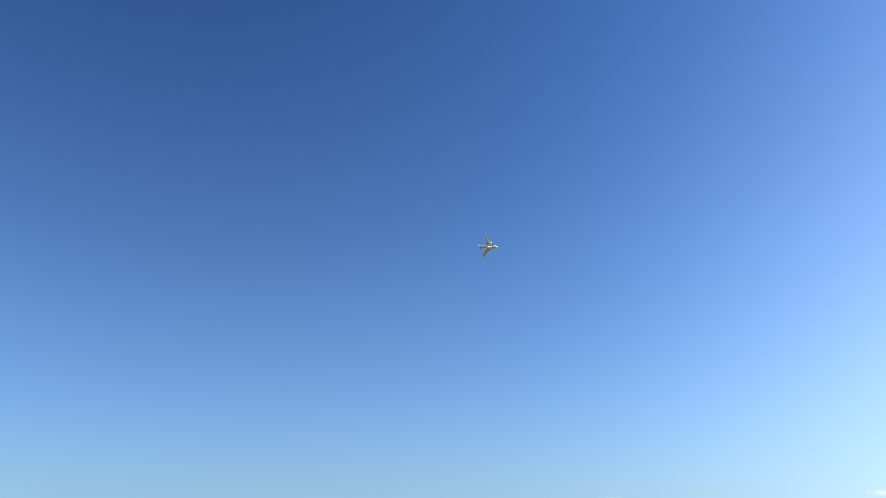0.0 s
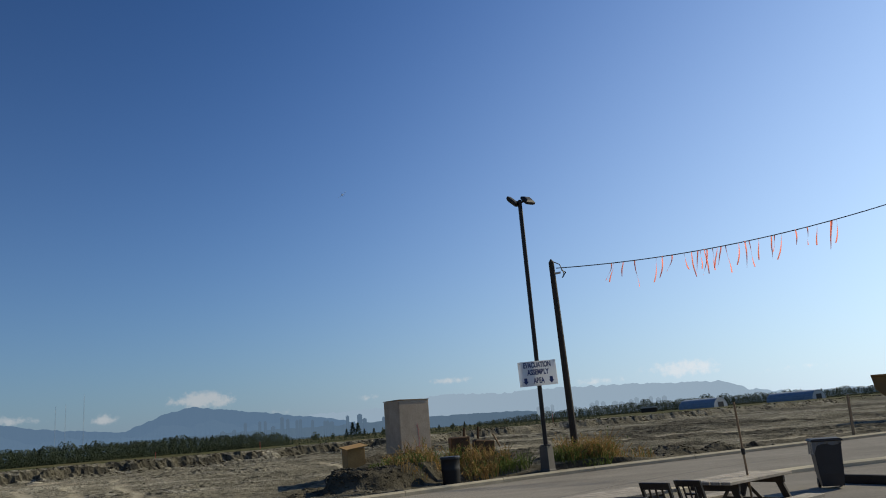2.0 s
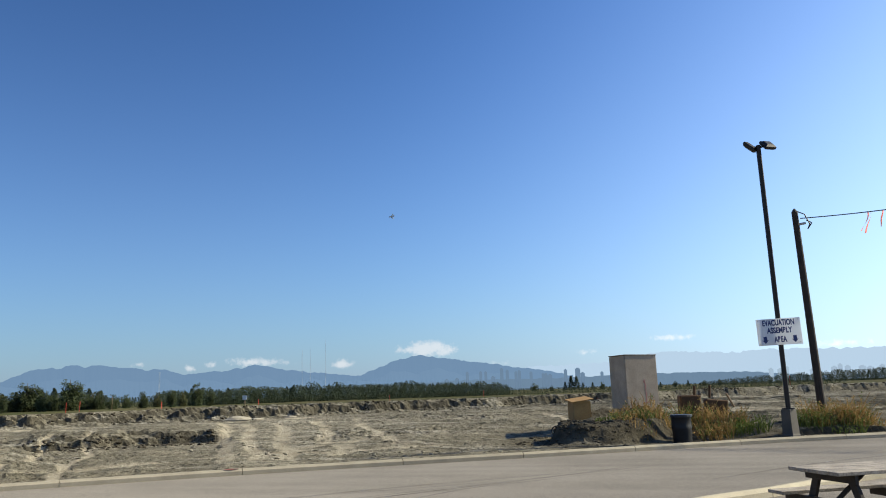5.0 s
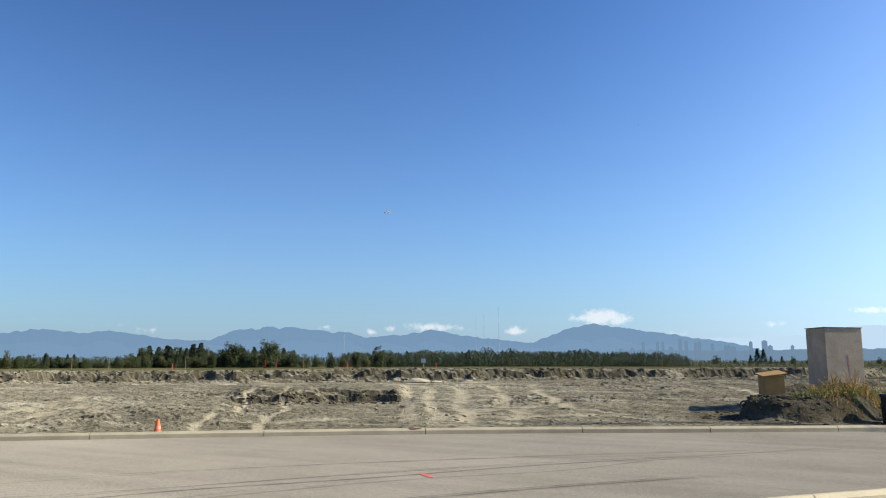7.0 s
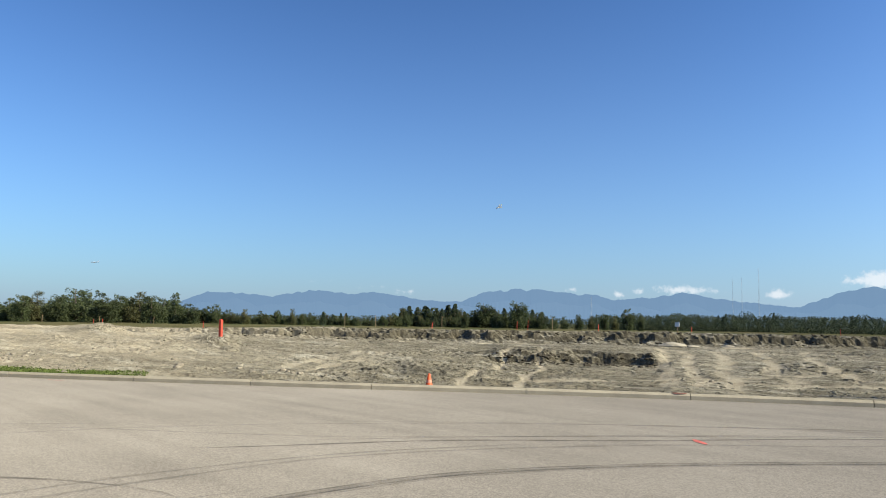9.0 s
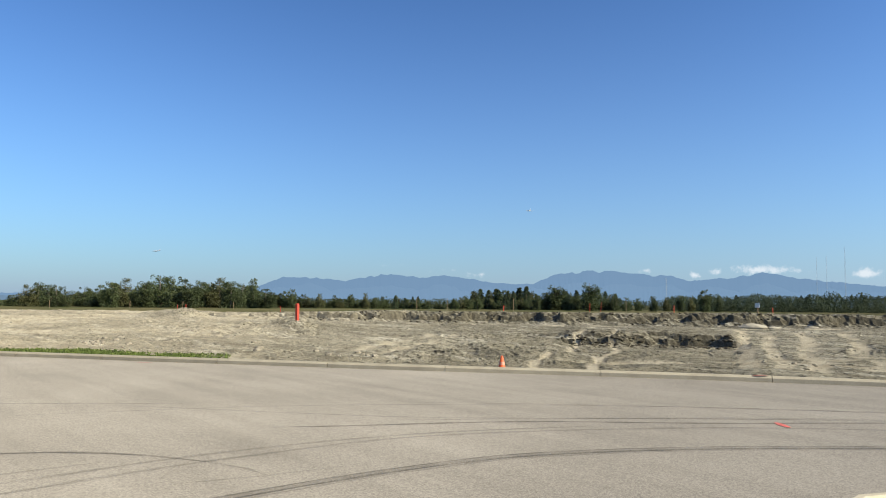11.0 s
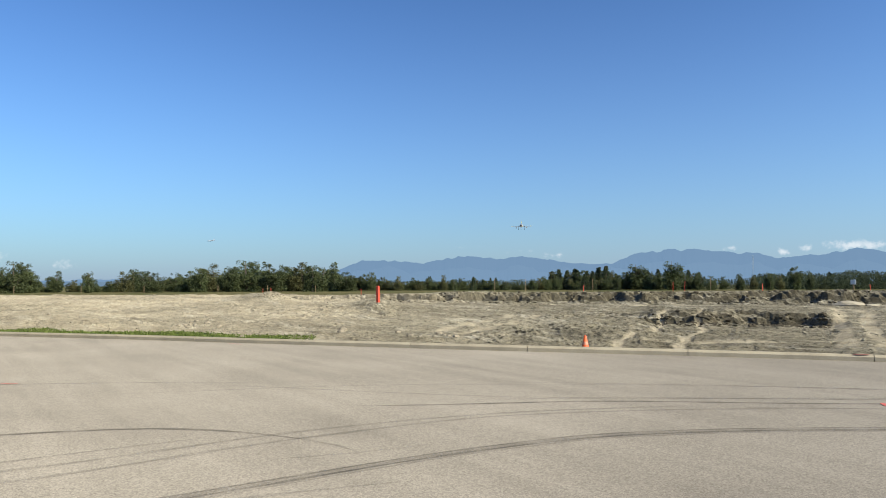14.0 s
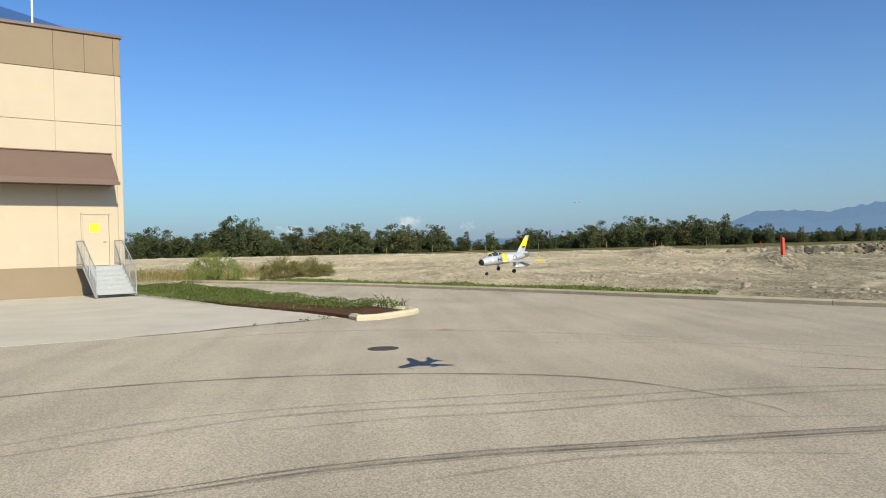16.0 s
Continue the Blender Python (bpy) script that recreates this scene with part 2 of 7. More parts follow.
def soil_material():
    m = bpy.data.materials.new("graded_silt")
    m.use_nodes = True
    nt = m.node_tree
    N, L = nt.nodes, nt.links
    b = N["Principled BSDF"]
    b.inputs["Roughness"].default_value, b.inputs["Specular IOR Level"].default_value = 1.0, 0.03
    b.inputs["Diffuse Roughness"].default_value = 0.35
    t = N.new("ShaderNodeTexCoord")

    def noise_node(scale, detail, rough=0.55, stretch=None):
        n = N.new("ShaderNodeTexNoise")
        n.inputs["Scale"].default_value, n.inputs["Detail"].default_value, n.inputs["Roughness"].default_value = scale, detail, rough
        if stretch:
            mp = N.new("ShaderNodeMapping")
            mp.inputs["Rotation"].default_value = (0, 0, stretch[0])
            mp.inputs["Scale"].default_value = stretch[1]
            L.new(t.outputs["Object"], mp.inputs["Vector"])
            L.new(mp.outputs[0], n.inputs["Vector"])
        else:
            L.new(t.outputs["Object"], n.inputs["Vector"])
        return n.outputs["Fac"]

    def mix(a, c, f):
        n = N.new("ShaderNodeMix")
        n.data_type = "RGBA"
        for sock, v in ((n.inputs["A"], a), (n.inputs["B"], c)):
            if isinstance(v, tuple):
                sock.default_value = (*v, 1)
            else:
                L.new(v, sock)
        L.new(f, n.inputs["Factor"])
        return n.outputs["Result"]

    def rng(v, lo, hi, a=0.0, c=1.0):
        n = N.new("ShaderNodeMapRange")
        for k, q in (("From Min", lo), ("From Max", hi), ("To Min", a), ("To Max", c)):
            n.inputs[k].default_value = q
        L.new(v, n.inputs["Value"])
        return n.outputs[0]

    broad, mid, fine, grit = noise_node(0.09, 6), noise_node(0.8, 8, 0.72), noise_node(5, 8, 0.78), noise_node(26, 4, 0.7)
    tracks = noise_node(1.0, 4, 0.6, (radians(-32), (0.1, 1.3, 1)))
    tread = noise_node(1.0, 3, 0.6, (radians(52), (0.16, 1.1, 1)))
    col = mix((0.15, 0.132, 0.094), (0.36, 0.318, 0.225), rng(mid, 0.34, 0.66))
    col = mix(col, (0.46, 0.41, 0.3), rng(broad, 0.5, 0.66, 0, 0.7))
    col = mix(col, (0.078, 0.070, 0.052), rng(tracks, 0.54, 0.68, 0, 0.6))
    col = mix(col, (0.56, 0.51, 0.4), rng(tread, 0.55, 0.66, 0, 0.7))
    col = mix(col, (0.055, 0.049, 0.035), rng(fine, 0.49, 0.6, 0, 0.95))
    col = mix(col, (0.05, 0.045, 0.034), rng(grit, 0.54, 0.7, 0, 0.5))
    col = mix(col, (0.46, 0.42, 0.33), rng(grit, 0.46, 0.32, 0, 0.7))
    # slopes show darker, damper earth, coloured by tilt, which also paints shade on the berm; flat high ground beyond
    # the bank carries dry grass
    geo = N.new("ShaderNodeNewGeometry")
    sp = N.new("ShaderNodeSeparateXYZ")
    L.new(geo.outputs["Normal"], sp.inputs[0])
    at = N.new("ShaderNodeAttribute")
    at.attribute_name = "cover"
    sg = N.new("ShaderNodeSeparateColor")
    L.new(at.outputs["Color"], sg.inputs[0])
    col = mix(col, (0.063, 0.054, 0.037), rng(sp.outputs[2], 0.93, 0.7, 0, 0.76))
    dry = mix((0.125, 0.106, 0.053), (0.06, 0.069, 0.026), rng(noise_node(0.06, 5), 0.4, 0.62))
    col = mix(col, dry, sg.outputs[0])
    green = mix((0.085, 0.115, 0.026), (0.14, 0.16, 0.05), fine)
    col = mix(col, green, sg.outputs[1])
    pale = mix((0.39, 0.332, 0.235), (0.55, 0.48, 0.352), rng(mid, 0.35, 0.65))
    pale = mix(pale, (0.22, 0.185, 0.127), rng(fine, 0.52, 0.66, 0, 0.5))
    pale = mix(pale, (0.12, 0.1, 0.07), rng(grit, 0.56, 0.7, 0, 0.5))
    col = mix(col, pale, sg.outputs[2])
    # darker soil, its colour also holding the shade of backlit ruts and berm
    dark_soil_shade = mix((0.058, 0.05, 0.035), (0.15, 0.13, 0.092), rng(mid, 0.4, 0.66))
    col = mix(col, dark_soil_shade, at.outputs["Alpha"])
    L.new(col, b.inputs["Base Color"])
    add = N.new("ShaderNodeMath")
    add.operation = "ADD"
    L.new(fine, add.inputs[0])
    L.new(mid, add.inputs[1])
    bp = N.new("ShaderNodeBump")
    bp.inputs["Strength"].default_value, bp.inputs["Distance"].default_value = 1.0, 0.14
    L.new(add.outputs[0], bp.inputs["Height"])
    L.new(bp.outputs[0], b.inputs["Normal"])
    return m


ASPHALT, SOIL = asphalt_material(), soil_material()
CONCRETE = material("kerb_concrete", (0.43, 0.375, 0.275), 0.85, 0, 0.3, 2.5, 40, 0.25, 0.2, objrand=0.3)
PALEKERB = material("pale_kerb_concrete", (0.58, 0.505, 0.365), 0.85, 0, 0.2, 2.5, 40, 0.2, 0.2, objrand=0.2)
APRON = material("apron_concrete", (0.58, 0.535, 0.45), 0.85, 0, 0.2, 0.7, 30, 0.15, 0.2)
PLY = material("weathered_plywood", (0.54, 0.44, 0.33), 0.85, 0, 0.32, 2.2, 30, 0.2, 0.2)
PLY_FRESH = material("ochre_plywood", (0.42, 0.25, 0.09), 0.75, 0, 0.3, 4, 50, 0.15, 0.3)
DARKWOOD = material("creosoted_wood", (0.055, 0.043, 0.034), 0.8, 0, 0.4, 3, 40, 0.3, 0.3)
GREYWOOD = material("silvered_table_wood", (0.46, 0.4, 0.32), 0.8, 0, 0.45, 5, 60, 0.3, 0.3, dirt=(0.12, 0.1, 0.085))
STAKE = material("raw_lumber", (0.36, 0.25, 0.15), 0.8, 0, 0.25, 6, 60, 0.15, 0.3)
BLACKMETAL = material("bronze_painted_metal", (0.03, 0.026, 0.024), 0.5, 0.3, 0.3, 5, 60, 0.1)
CHAIRWOOD = material("black_stained_wood", (0.022, 0.017, 0.015), 0.45, 0, 0.4, 9, 80, 0.1)
WHITEPAINT = material("white_sign_board", (0.86, 0.86, 0.86), 0.5, 0, 0.06, 3, 40, 0.02)
COROPLAST = material("white_translucent_board", (0.95, 0.95, 0.95), 0.5, 0, 0.05, 3, 40, 0.0)
_n, _l = COROPLAST.node_tree.nodes, COROPLAST.node_tree.links
_t, _m = _n.new("ShaderNodeBsdfTranslucent"), _n.new("ShaderNodeMixShader")
_t.inputs["Color"].default_value = (0.9, 0.92, 0.95, 1)
_m.inputs[0].default_value = 0.55
_l.new(_n["Principled BSDF"].outputs[0], _m.inputs[1])
_l.new(_t.outputs[0], _m.inputs[2])
_l.new(_m.outputs[0], _n["Material Output"].inputs["Surface"])
NAVY = material("navy_lettering", (0.03, 0.055, 0.2), 0.55, 0, 0.1, 8, 40, 0.0)
BLACKPLASTIC = material("black_plastic", (0.015, 0.015, 0.016), 0.6, 0, 0.3, 8, 60, 0.05)
GREYPLASTIC = material("slate_plastic", (0.02, 0.025, 0.035), 0.5, 0, 0.25, 5, 60, 0.05)
LINER = material("clear_bin_liner", (0.16, 0.17, 0.18), 0.25, 0, 0.2, 14, 80, 0.4)
ORANGE = material("safety_orange", (0.85, 0.13, 0.03), 0.55, 0, 0.15, 8, 60, 0.03)
RIBBON = material("flagging_tape", (1.0, 0.36, 0.27), 0.5, 0, 0.12, 12, 60, 0.0)
_n, _l = RIBBON.node_tree.nodes, RIBBON.node_tree.links
_t, _m = _n.new("ShaderNodeBsdfTranslucent"), _n.new("ShaderNodeMixShader")
_t.inputs["Color"].default_value = (1.0, 0.55, 0.46, 1)
_m.inputs[0].default_value = 0.8
_l.new(_n["Principled BSDF"].outputs[0], _m.inputs[1])
_l.new(_t.outputs[0], _m.inputs[2])
_l.new(_m.outputs[0], _n["Material Output"].inputs["Surface"])
REDPOST = material("red_marker_paint", (0.62, 0.07, 0.035), 0.6, 0, 0.2, 5, 50, 0.05)
REDSPRAY = material("red_survey_paint", (0.75, 0.17, 0.13), 0.85, 0, 0.35, 5, 40, 0.05)
SKID = material("tyre_rubber_mark", (0.085, 0.074, 0.062), 0.85, 0, 0.4, 1.1, 22, 0.05, 0.2)
FAINT = material("worn_tyre_mark", (0.19, 0.17, 0.135), 0.85, 0, 0.35, 0.9, 22, 0.05, 0.2)
for _m in (SKID, FAINT):
    _n, _l = _m.node_tree.nodes, _m.node_tree.links
    _a, _b, _c = _n.new("ShaderNodeTexNoise"), _n.new("ShaderNodeMapRange"), _n.new("ShaderNodeTexCoord")
    _a.inputs["Scale"].default_value, _a.inputs["Detail"].default_value = 2.2, 6.0
    _b.inputs["From Min"].default_value, _b.inputs["From Max"].default_value = 0.1, 0.6
    _b.inputs["To Max"].default_value = 0.5 if _m is SKID else 0.27
    _l.new(_c.outputs["Object"], _a.inputs["Vector"])
    _l.new(_a.outputs["Fac"], _b.inputs["Value"])
    _w, _p = _n.new("ShaderNodeAttribute"), _n.new("ShaderNodeMath")
    _w.attribute_name, _p.operation = "wear", "MULTIPLY"
    _l.new(_b.outputs[0], _p.inputs[0])
    _l.new(_w.outputs["Fac"], _p.inputs[1])
    _l.new(_p.outputs[0], _n["Principled BSDF"].inputs["Alpha"])
IRON = material("cast_iron", (0.075, 0.062, 0.05), 0.8, 0.1, 0.3, 9, 60, 0.3)
BROWNSTONE = material("brown_fieldstone", (0.29, 0.25, 0.185), 0.9, 0, 0.35, 3, 20, 0.4, 0.2, objrand=0.5)
ROCK = material("pale_fieldstone", (0.4, 0.355, 0.27), 0.9, 0, 0.35, 3, 20, 0.4, 0.2, objrand=0.5)
CAT = material("yellow_machine_paint", (0.3, 0.14, 0.018), 0.55, 0, 0.35, 1.2, 20, 0.08, dirt=(0.2, 0.13, 0.06))
DUSTYRIM = material("dusty_wheel_rim", (0.085, 0.06, 0.035), 0.8, 0, 0.4, 3, 30, 0.15)
RUBBER = material("dusty_tyre_rubber", (0.03, 0.027, 0.024), 0.85, 0, 0.4, 3, 30, 0.15)
GLASSDARK = material("dark_cab_glass", (0.015, 0.018, 0.02), 0.08, 0, 0.1, 3, 20, 0, 0.6)
STUCCO = material("cream_stucco", (0.55, 0.462, 0.35), 0.9, 0, 0.06, 0.9, 50, 0.12, 0.2)
TAUPE = material("taupe_stucco", (0.29, 0.225, 0.155), 0.9, 0, 0.08, 0.9, 50, 0.12, 0.2)
BROWNMETAL = material("brown_sheet_metal", (0.175, 0.115, 0.09), 0.5, 0.1, 0.1, 1.5, 40, 0.03)
DOORPAINT = material("cream_door_paint", (0.54, 0.45, 0.335), 0.6, 0, 0.06, 3, 40, 0.03)
GALV = material("galvanised_steel", (0.52, 0.53, 0.53), 0.45, 0.6, 0.2, 12, 80, 0.05)
YELLOWSIGN = material("yellow_notice", (0.85, 0.75, 0.03), 0.5, 0, 0.06, 4, 40, 0.0)
BLUEVINYL = material("blue_tent_vinyl", (0.05, 0.12, 0.3), 0.45, 0, 0.15, 2, 30, 0.05)
SHEDMETAL = material("grey_blue_corrugated_metal", (0.27, 0.34, 0.42), 0.55, 0.0, 0.15, 0.6, 6, 0.1)
SHEDWHITE = material("pale_shed_end", (0.55, 0.56, 0.55), 0.6, 0, 0.12, 0.6, 6, 0.05)
BARK = material("grey_bark", (0.16, 0.13, 0.1), 0.9, 0, 0.35, 3, 25, 0.5)
LEAF = material("broadleaf_foliage", (0.072, 0.09, 0.035), 0.65, 0, 0.5, 0.7, 7, 0.0, 0.25, objrand=0.5)
LEAF_OLIVE = material("olive_foliage", (0.1, 0.102, 0.04), 0.65, 0, 0.5, 0.7, 7, 0.0, 0.25, objrand=0.5)
LEAF_DRY = material("yellowing_foliage", (0.19, 0.175, 0.06), 0.7, 0, 0.4, 0.7, 7, 0.0, 0.25, objrand=0.4)
NEEDLE = material("conifer_foliage", (0.05, 0.068, 0.032), 0.7, 0, 0.5, 0.7, 7, 0.0, 0.25, objrand=0.4)
WEED = material("dry_weeds", (0.55, 0.36, 0.13), 0.85, 0, 0.4, 1.6, 20, 0.0, 0.15, dirt=(0.15, 0.085, 0.035))
GREENWEED = material("green_weeds", (0.17, 0.215, 0.05), 0.8, 0, 0.45, 1.5, 20, 0.0, 0.2, dirt=(0.075, 0.105, 0.028))
for _m in (LEAF, LEAF_OLIVE, LEAF_DRY, NEEDLE, WEED, GREENWEED):
    # thin leaves let some light through
    _n, _l = _m.node_tree.nodes, _m.node_tree.links
    _t, _x = _n.new("ShaderNodeBsdfTranslucent"), _n.new("ShaderNodeMixShader")
    _x.inputs[0].default_value = 0.08 if _m is NEEDLE else 0.22
    _l.new(_n["Principled BSDF"].inputs["Base Color"].links[0].from_socket, _t.inputs["Color"])
    _l.new(_n["Principled BSDF"].outputs[0], _x.inputs[1])
    _l.new(_t.outputs[0], _x.inputs[2])
    _l.new(_x.outputs[0], _n["Material Output"].inputs["Surface"])
BUSHLEAF = material("pale_bramble_leaf", (0.19, 0.235, 0.06), 0.6, 0, 0.5, 0.9, 9, 0.0, 0.3)
MULCH = material("bark_mulch", (0.11, 0.055, 0.03), 0.95, 0, 0.5, 4, 40, 0.6, 0.1)
SILVER = material("silver_model_paint", (0.58, 0.595, 0.62), 0.36, 0.3, 0.1, 6, 60, 0.0)
YELLOW = material("yellow_model_paint", (0.9, 0.7, 0.02), 0.45, 0, 0.08, 6, 60, 0.0)
BLACK = material("matt_black", (0.015, 0.015, 0.015), 0.6, 0, 0.2, 8, 60, 0.0)
CANOPY = material("smoked_canopy", (0.04, 0.05, 0.06), 0.06, 0, 0.05, 4, 40, 0.0, 0.8)
AIRWHITE = material("airliner_white", (0.3, 0.35, 0.43), 0.4, 0, 0.08, 0.2, 2, 0.0)
FEATHER = material("black_feathers", (0.02, 0.02, 0.022), 0.6, 0, 0.3, 12, 60, 0.0)
MAST = material("grey_lattice_steel", (0.55, 0.6, 0.65), 0.6, 0.2, 0.1, 0.3, 3, 0.0)
# haze is put into these emission colours; the pale pair carries brighter sunward haze
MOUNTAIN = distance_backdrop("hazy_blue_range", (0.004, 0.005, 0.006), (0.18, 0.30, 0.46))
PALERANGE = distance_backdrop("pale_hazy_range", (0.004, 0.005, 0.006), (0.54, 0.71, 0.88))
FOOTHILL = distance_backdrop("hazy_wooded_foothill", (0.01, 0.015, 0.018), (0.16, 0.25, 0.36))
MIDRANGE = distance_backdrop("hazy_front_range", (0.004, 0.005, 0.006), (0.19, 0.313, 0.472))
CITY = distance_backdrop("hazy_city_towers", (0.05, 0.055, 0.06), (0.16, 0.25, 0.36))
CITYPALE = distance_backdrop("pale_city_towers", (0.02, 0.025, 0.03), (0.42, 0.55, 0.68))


# ---- building tools ----
def finish(name, bm, mat, smooth=False):
    me = bpy.data.meshes.new(name)
    bmesh.ops.recalc_face_normals(bm, faces=bm.faces)
    bm.to_mesh(me)
    bm.free()
    for m in mat if isinstance(mat, (list, tuple)) else [mat]:
        me.materials.append(m)
    if smooth:
        me.shade_smooth()
    return me


def part(name, bm, mat, parent, label="", smooth=False):
    ob = new(name, finish(name, bm, mat, smooth))
    ob.parent = parent
    if label:
        tagged(ob, label)
    return ob


def thing(name, m, label, category, group="", kind=""):
    ob = new(name)
    ob.empty_display_size = 0.2
    ob.matrix_basis = m
    return tagged(ob, label, category, group, kind)


def solid(name, bm, mat, label, category, group="", kind="", m=None, smooth=False):
    ob = new(name, finish(name, bm, mat, smooth))
    if m is not None:
        ob.matrix_basis = m
    return tagged(ob, label, category, group, kind)


def box(bm, size, at=(0, 0, 0), turn=None, bevel=0.0):
    m = Matrix.Translation(at) @ (turn or Matrix.Identity(4)) @ Matrix.Diagonal((*size, 1))
    vs = bmesh.ops.create_cube(bm, size=1, matrix=m)["verts"]
    if bevel:
        es = list({e for v in vs for e in v.link_edges})
        bmesh.ops.bevel(bm, geom=es, offset=bevel, segments=1, affect="EDGES")
    return bm


def one_box(size, at=(0, 0, 0), turn=None, bevel=0.0):
    return box(bmesh.new(), size, at, turn, bevel)


def rod(bm, a, b, r0, r1=None, sides=10):
    a, b = Vector(a), Vector(b)
    d = b - a
    m = Matrix.Translation((a + b) / 2) @ d.to_track_quat("Z", "Y").to_matrix().to_4x4()
    bmesh.ops.create_cone(bm, cap_ends=True, segments=sides, radius1=r0, radius2=r0 if r1 is None else r1, depth=d.length, matrix=m)
    return bm


def one_rod(a, b, r0, r1=None, sides=10):
    return rod(bmesh.new(), a, b, r0, r1, sides)


def lathe(bm, profile, sides=16, at=(0, 0, 0), flat=1.0):
    """Spin (radius, height) pairs round z."""
    rings = []
    for r, z in profile:
        rings.append([bm.verts.new((at[0] + r * math.cos(2 * math.pi * i / sides), at[1] + flat * r * math.sin(2 * math.pi * i / sides), at[2] + z)) for i in range(sides)])
    for p, q in zip(rings, rings[1:]):
        for i in range(sides):
            bm.faces.new((p[i], p[(i + 1) % sides], q[(i + 1) % sides], q[i]))
    bm.faces.new(rings[0][::-1])
    bm.faces.new(rings[-1])
    return bm


def loft(bm, rings, caps=True):
    vs = [[bm.verts.new(p) for p in r] for r in rings]
    n = len(vs[0])
    for p, q in zip(vs, vs[1:]):
        for i in range(n):
            bm.faces.new((p[i], p[(i + 1) % n], q[(i + 1) % n], q[i]))
    if caps:
        bm.faces.new(vs[0][::-1])
        bm.faces.new(vs[-1])
    return bm


def prism(bm, outline, z0, z1):
    lo = [bm.verts.new((x, y, z0)) for x, y in outline]
    hi = [bm.verts.new((x, y, z1)) for x, y in outline]
    n = len(lo)
    for i in range(n):
        bm.faces.new((lo[i], lo[(i + 1) % n], hi[(i + 1) % n], hi[i]))
    bm.faces.new(lo[::-1])
    bm.faces.new(hi)
    return bm


def smooth_line(points, step):
    """Points along a Catmull-Rom curve, about step apart."""
    P = [np.array(p, float) for p in points]
    P = [2 * P[0] - P[1]] + P + [2 * P[-1] - P[-2]]
    out = []
    for i in range(1, len(P) - 2):
        n = max(1, int(np.linalg.norm(P[i + 1] - P[i]) / step))
        for k in range(n):
            t = k / n
            a, b, c, d = P[i - 1], P[i], P[i + 1], P[i + 2]
            out.append(0.5 * (2 * b + (c - a) * t + (2 * a - 5 * b + 4 * c - d) * t * t + (3 * b - a - 3 * c + d) * t ** 3))
    out.append(P[-2])
    return out


def polar(az, d, z=0.0):
    """Azimuth in degrees left of +y, and distance."""
    return Vector((-d * math.sin(radians(az)), d * math.cos(radians(az)), z))


# ---- ground ----
KERB = [(-64, -44), (-52, -26), (-42, -10.5), (-34, -2.4), (-26, 3.9), (-21, 7.35), (-15.8, 10.95), (-11.5, 14.1), (-7.1, 17.0), (-1.8, 19.95), (4.4, 23.5), (9.9, 25.9), (24.8, 32.3), (60, 47)]
RIM = [(-120, -36), (-80, 4), (-60, 20), (-46, 32), (-28, 48.5), (-7, 67), (28, 97), (70, 128), (160, 180)]
kerb_line = smooth_line(KERB, 0.75)


def side_distance(X, Y, line):
    """Signed distance to a polyline that runs to the right; positive beyond it."""
    best, sign = np.full(X.shape, 1e9), np.ones(X.shape)
    for (x0, y0), (x1, y1) in zip(line, line[1:]):
        dx, dy = x1 - x0, y1 - y0
        u = np.clip(((X - x0) * dx + (Y - y0) * dy) / (dx * dx + dy * dy), 0, 1)
        d = np.hypot(X - x0 - u * dx, Y - y0 - u * dy)
        c = dx * (Y - y0) - dy * (X - x0)
        near = d < best
        best, sign = np.where(near, d, best), np.where(near, np.sign(c), sign)
    return best * sign


def step01(x, a, b):
    t = np.clip((x - a) / (b - a), 0, 1)
    return t * t * (3 - 2 * t)


def bumps(X, Y, scale, seed, octaves=3):
    """Smooth value noise, about -1 to 1."""
    rng = np.random.RandomState(seed)
    table = rng.rand(64, 64) * 2 - 1
    out, amp, total = 0, 1.0, 0
    for k in range(octaves):
        u, v = X / scale * 2 ** k + 17.3 * k, Y / scale * 2 ** k + 5.1 * k
        i, j = np.floor(u).astype(int), np.floor(v).astype(int)
        a, b = u - i, v - j
        a, b = a * a * (3 - 2 * a), b * b * (3 - 2 * b)
        g = lambda p, q: table[p % 64, q % 64]
        out = out + amp * ((g(i, j) * (1 - a) + g(i + 1, j) * a) * (1 - b) + (g(i, j + 1) * (1 - a) + g(i + 1, j + 1) * a) * b)
        total, amp = total + amp, amp * 0.5
    return out / total


def mound(X, Y, x, y, rx, ry, h):
    return h * np.exp(-(((X - x) / rx) ** 2 + ((Y - y) / ry) ** 2) ** 1.5)


# wheel tracks pressed across the silt: start, end, half width
TRACKS = [(-21.9, 39.0, -10.4, 19.2, 0.28), (-20.9, 39.6, -9.6, 19.6, 0.28), (-19.3, 40.5, -8.6, 19.4, 0.33), (-18.1, 43.4, -7.9, 21.3, 0.33), (-15.9, 44.1, -7.5, 24.8, 0.3), (-13.1, 22.0, -9.8, 22.4, 0.3), (-11.1, 21.2, -6.3, 23.6, 0.28), (-10.6, 24.0, -9.2, 27.4, 0.4),
          (-24.3, 28.6, -13.6, 14.1, 0.15), (-22.8, 29.4, -12.5, 14.9, 0.15), (-16.7, 16.5, -12, 20.2, 0.25), (-7.7, 23.4, -3.0, 26.6, 0.3), (-4.6, 46, -1.6, 33, 0.4), (-30, 24, -22, 14, 0.3), (-28.6, 24.6, -20.8, 14.4, 0.3), (2, 47, 24, 58, 0.6), (4, 45.4, 27, 55.6, 0.5), (12, 34, 26, 41, 0.4), (13, 32.8, 27, 39.6, 0.4), (-40, 34, -14, 52, 0.5), (-41, 32.2, -14.6, 50, 0.5)]


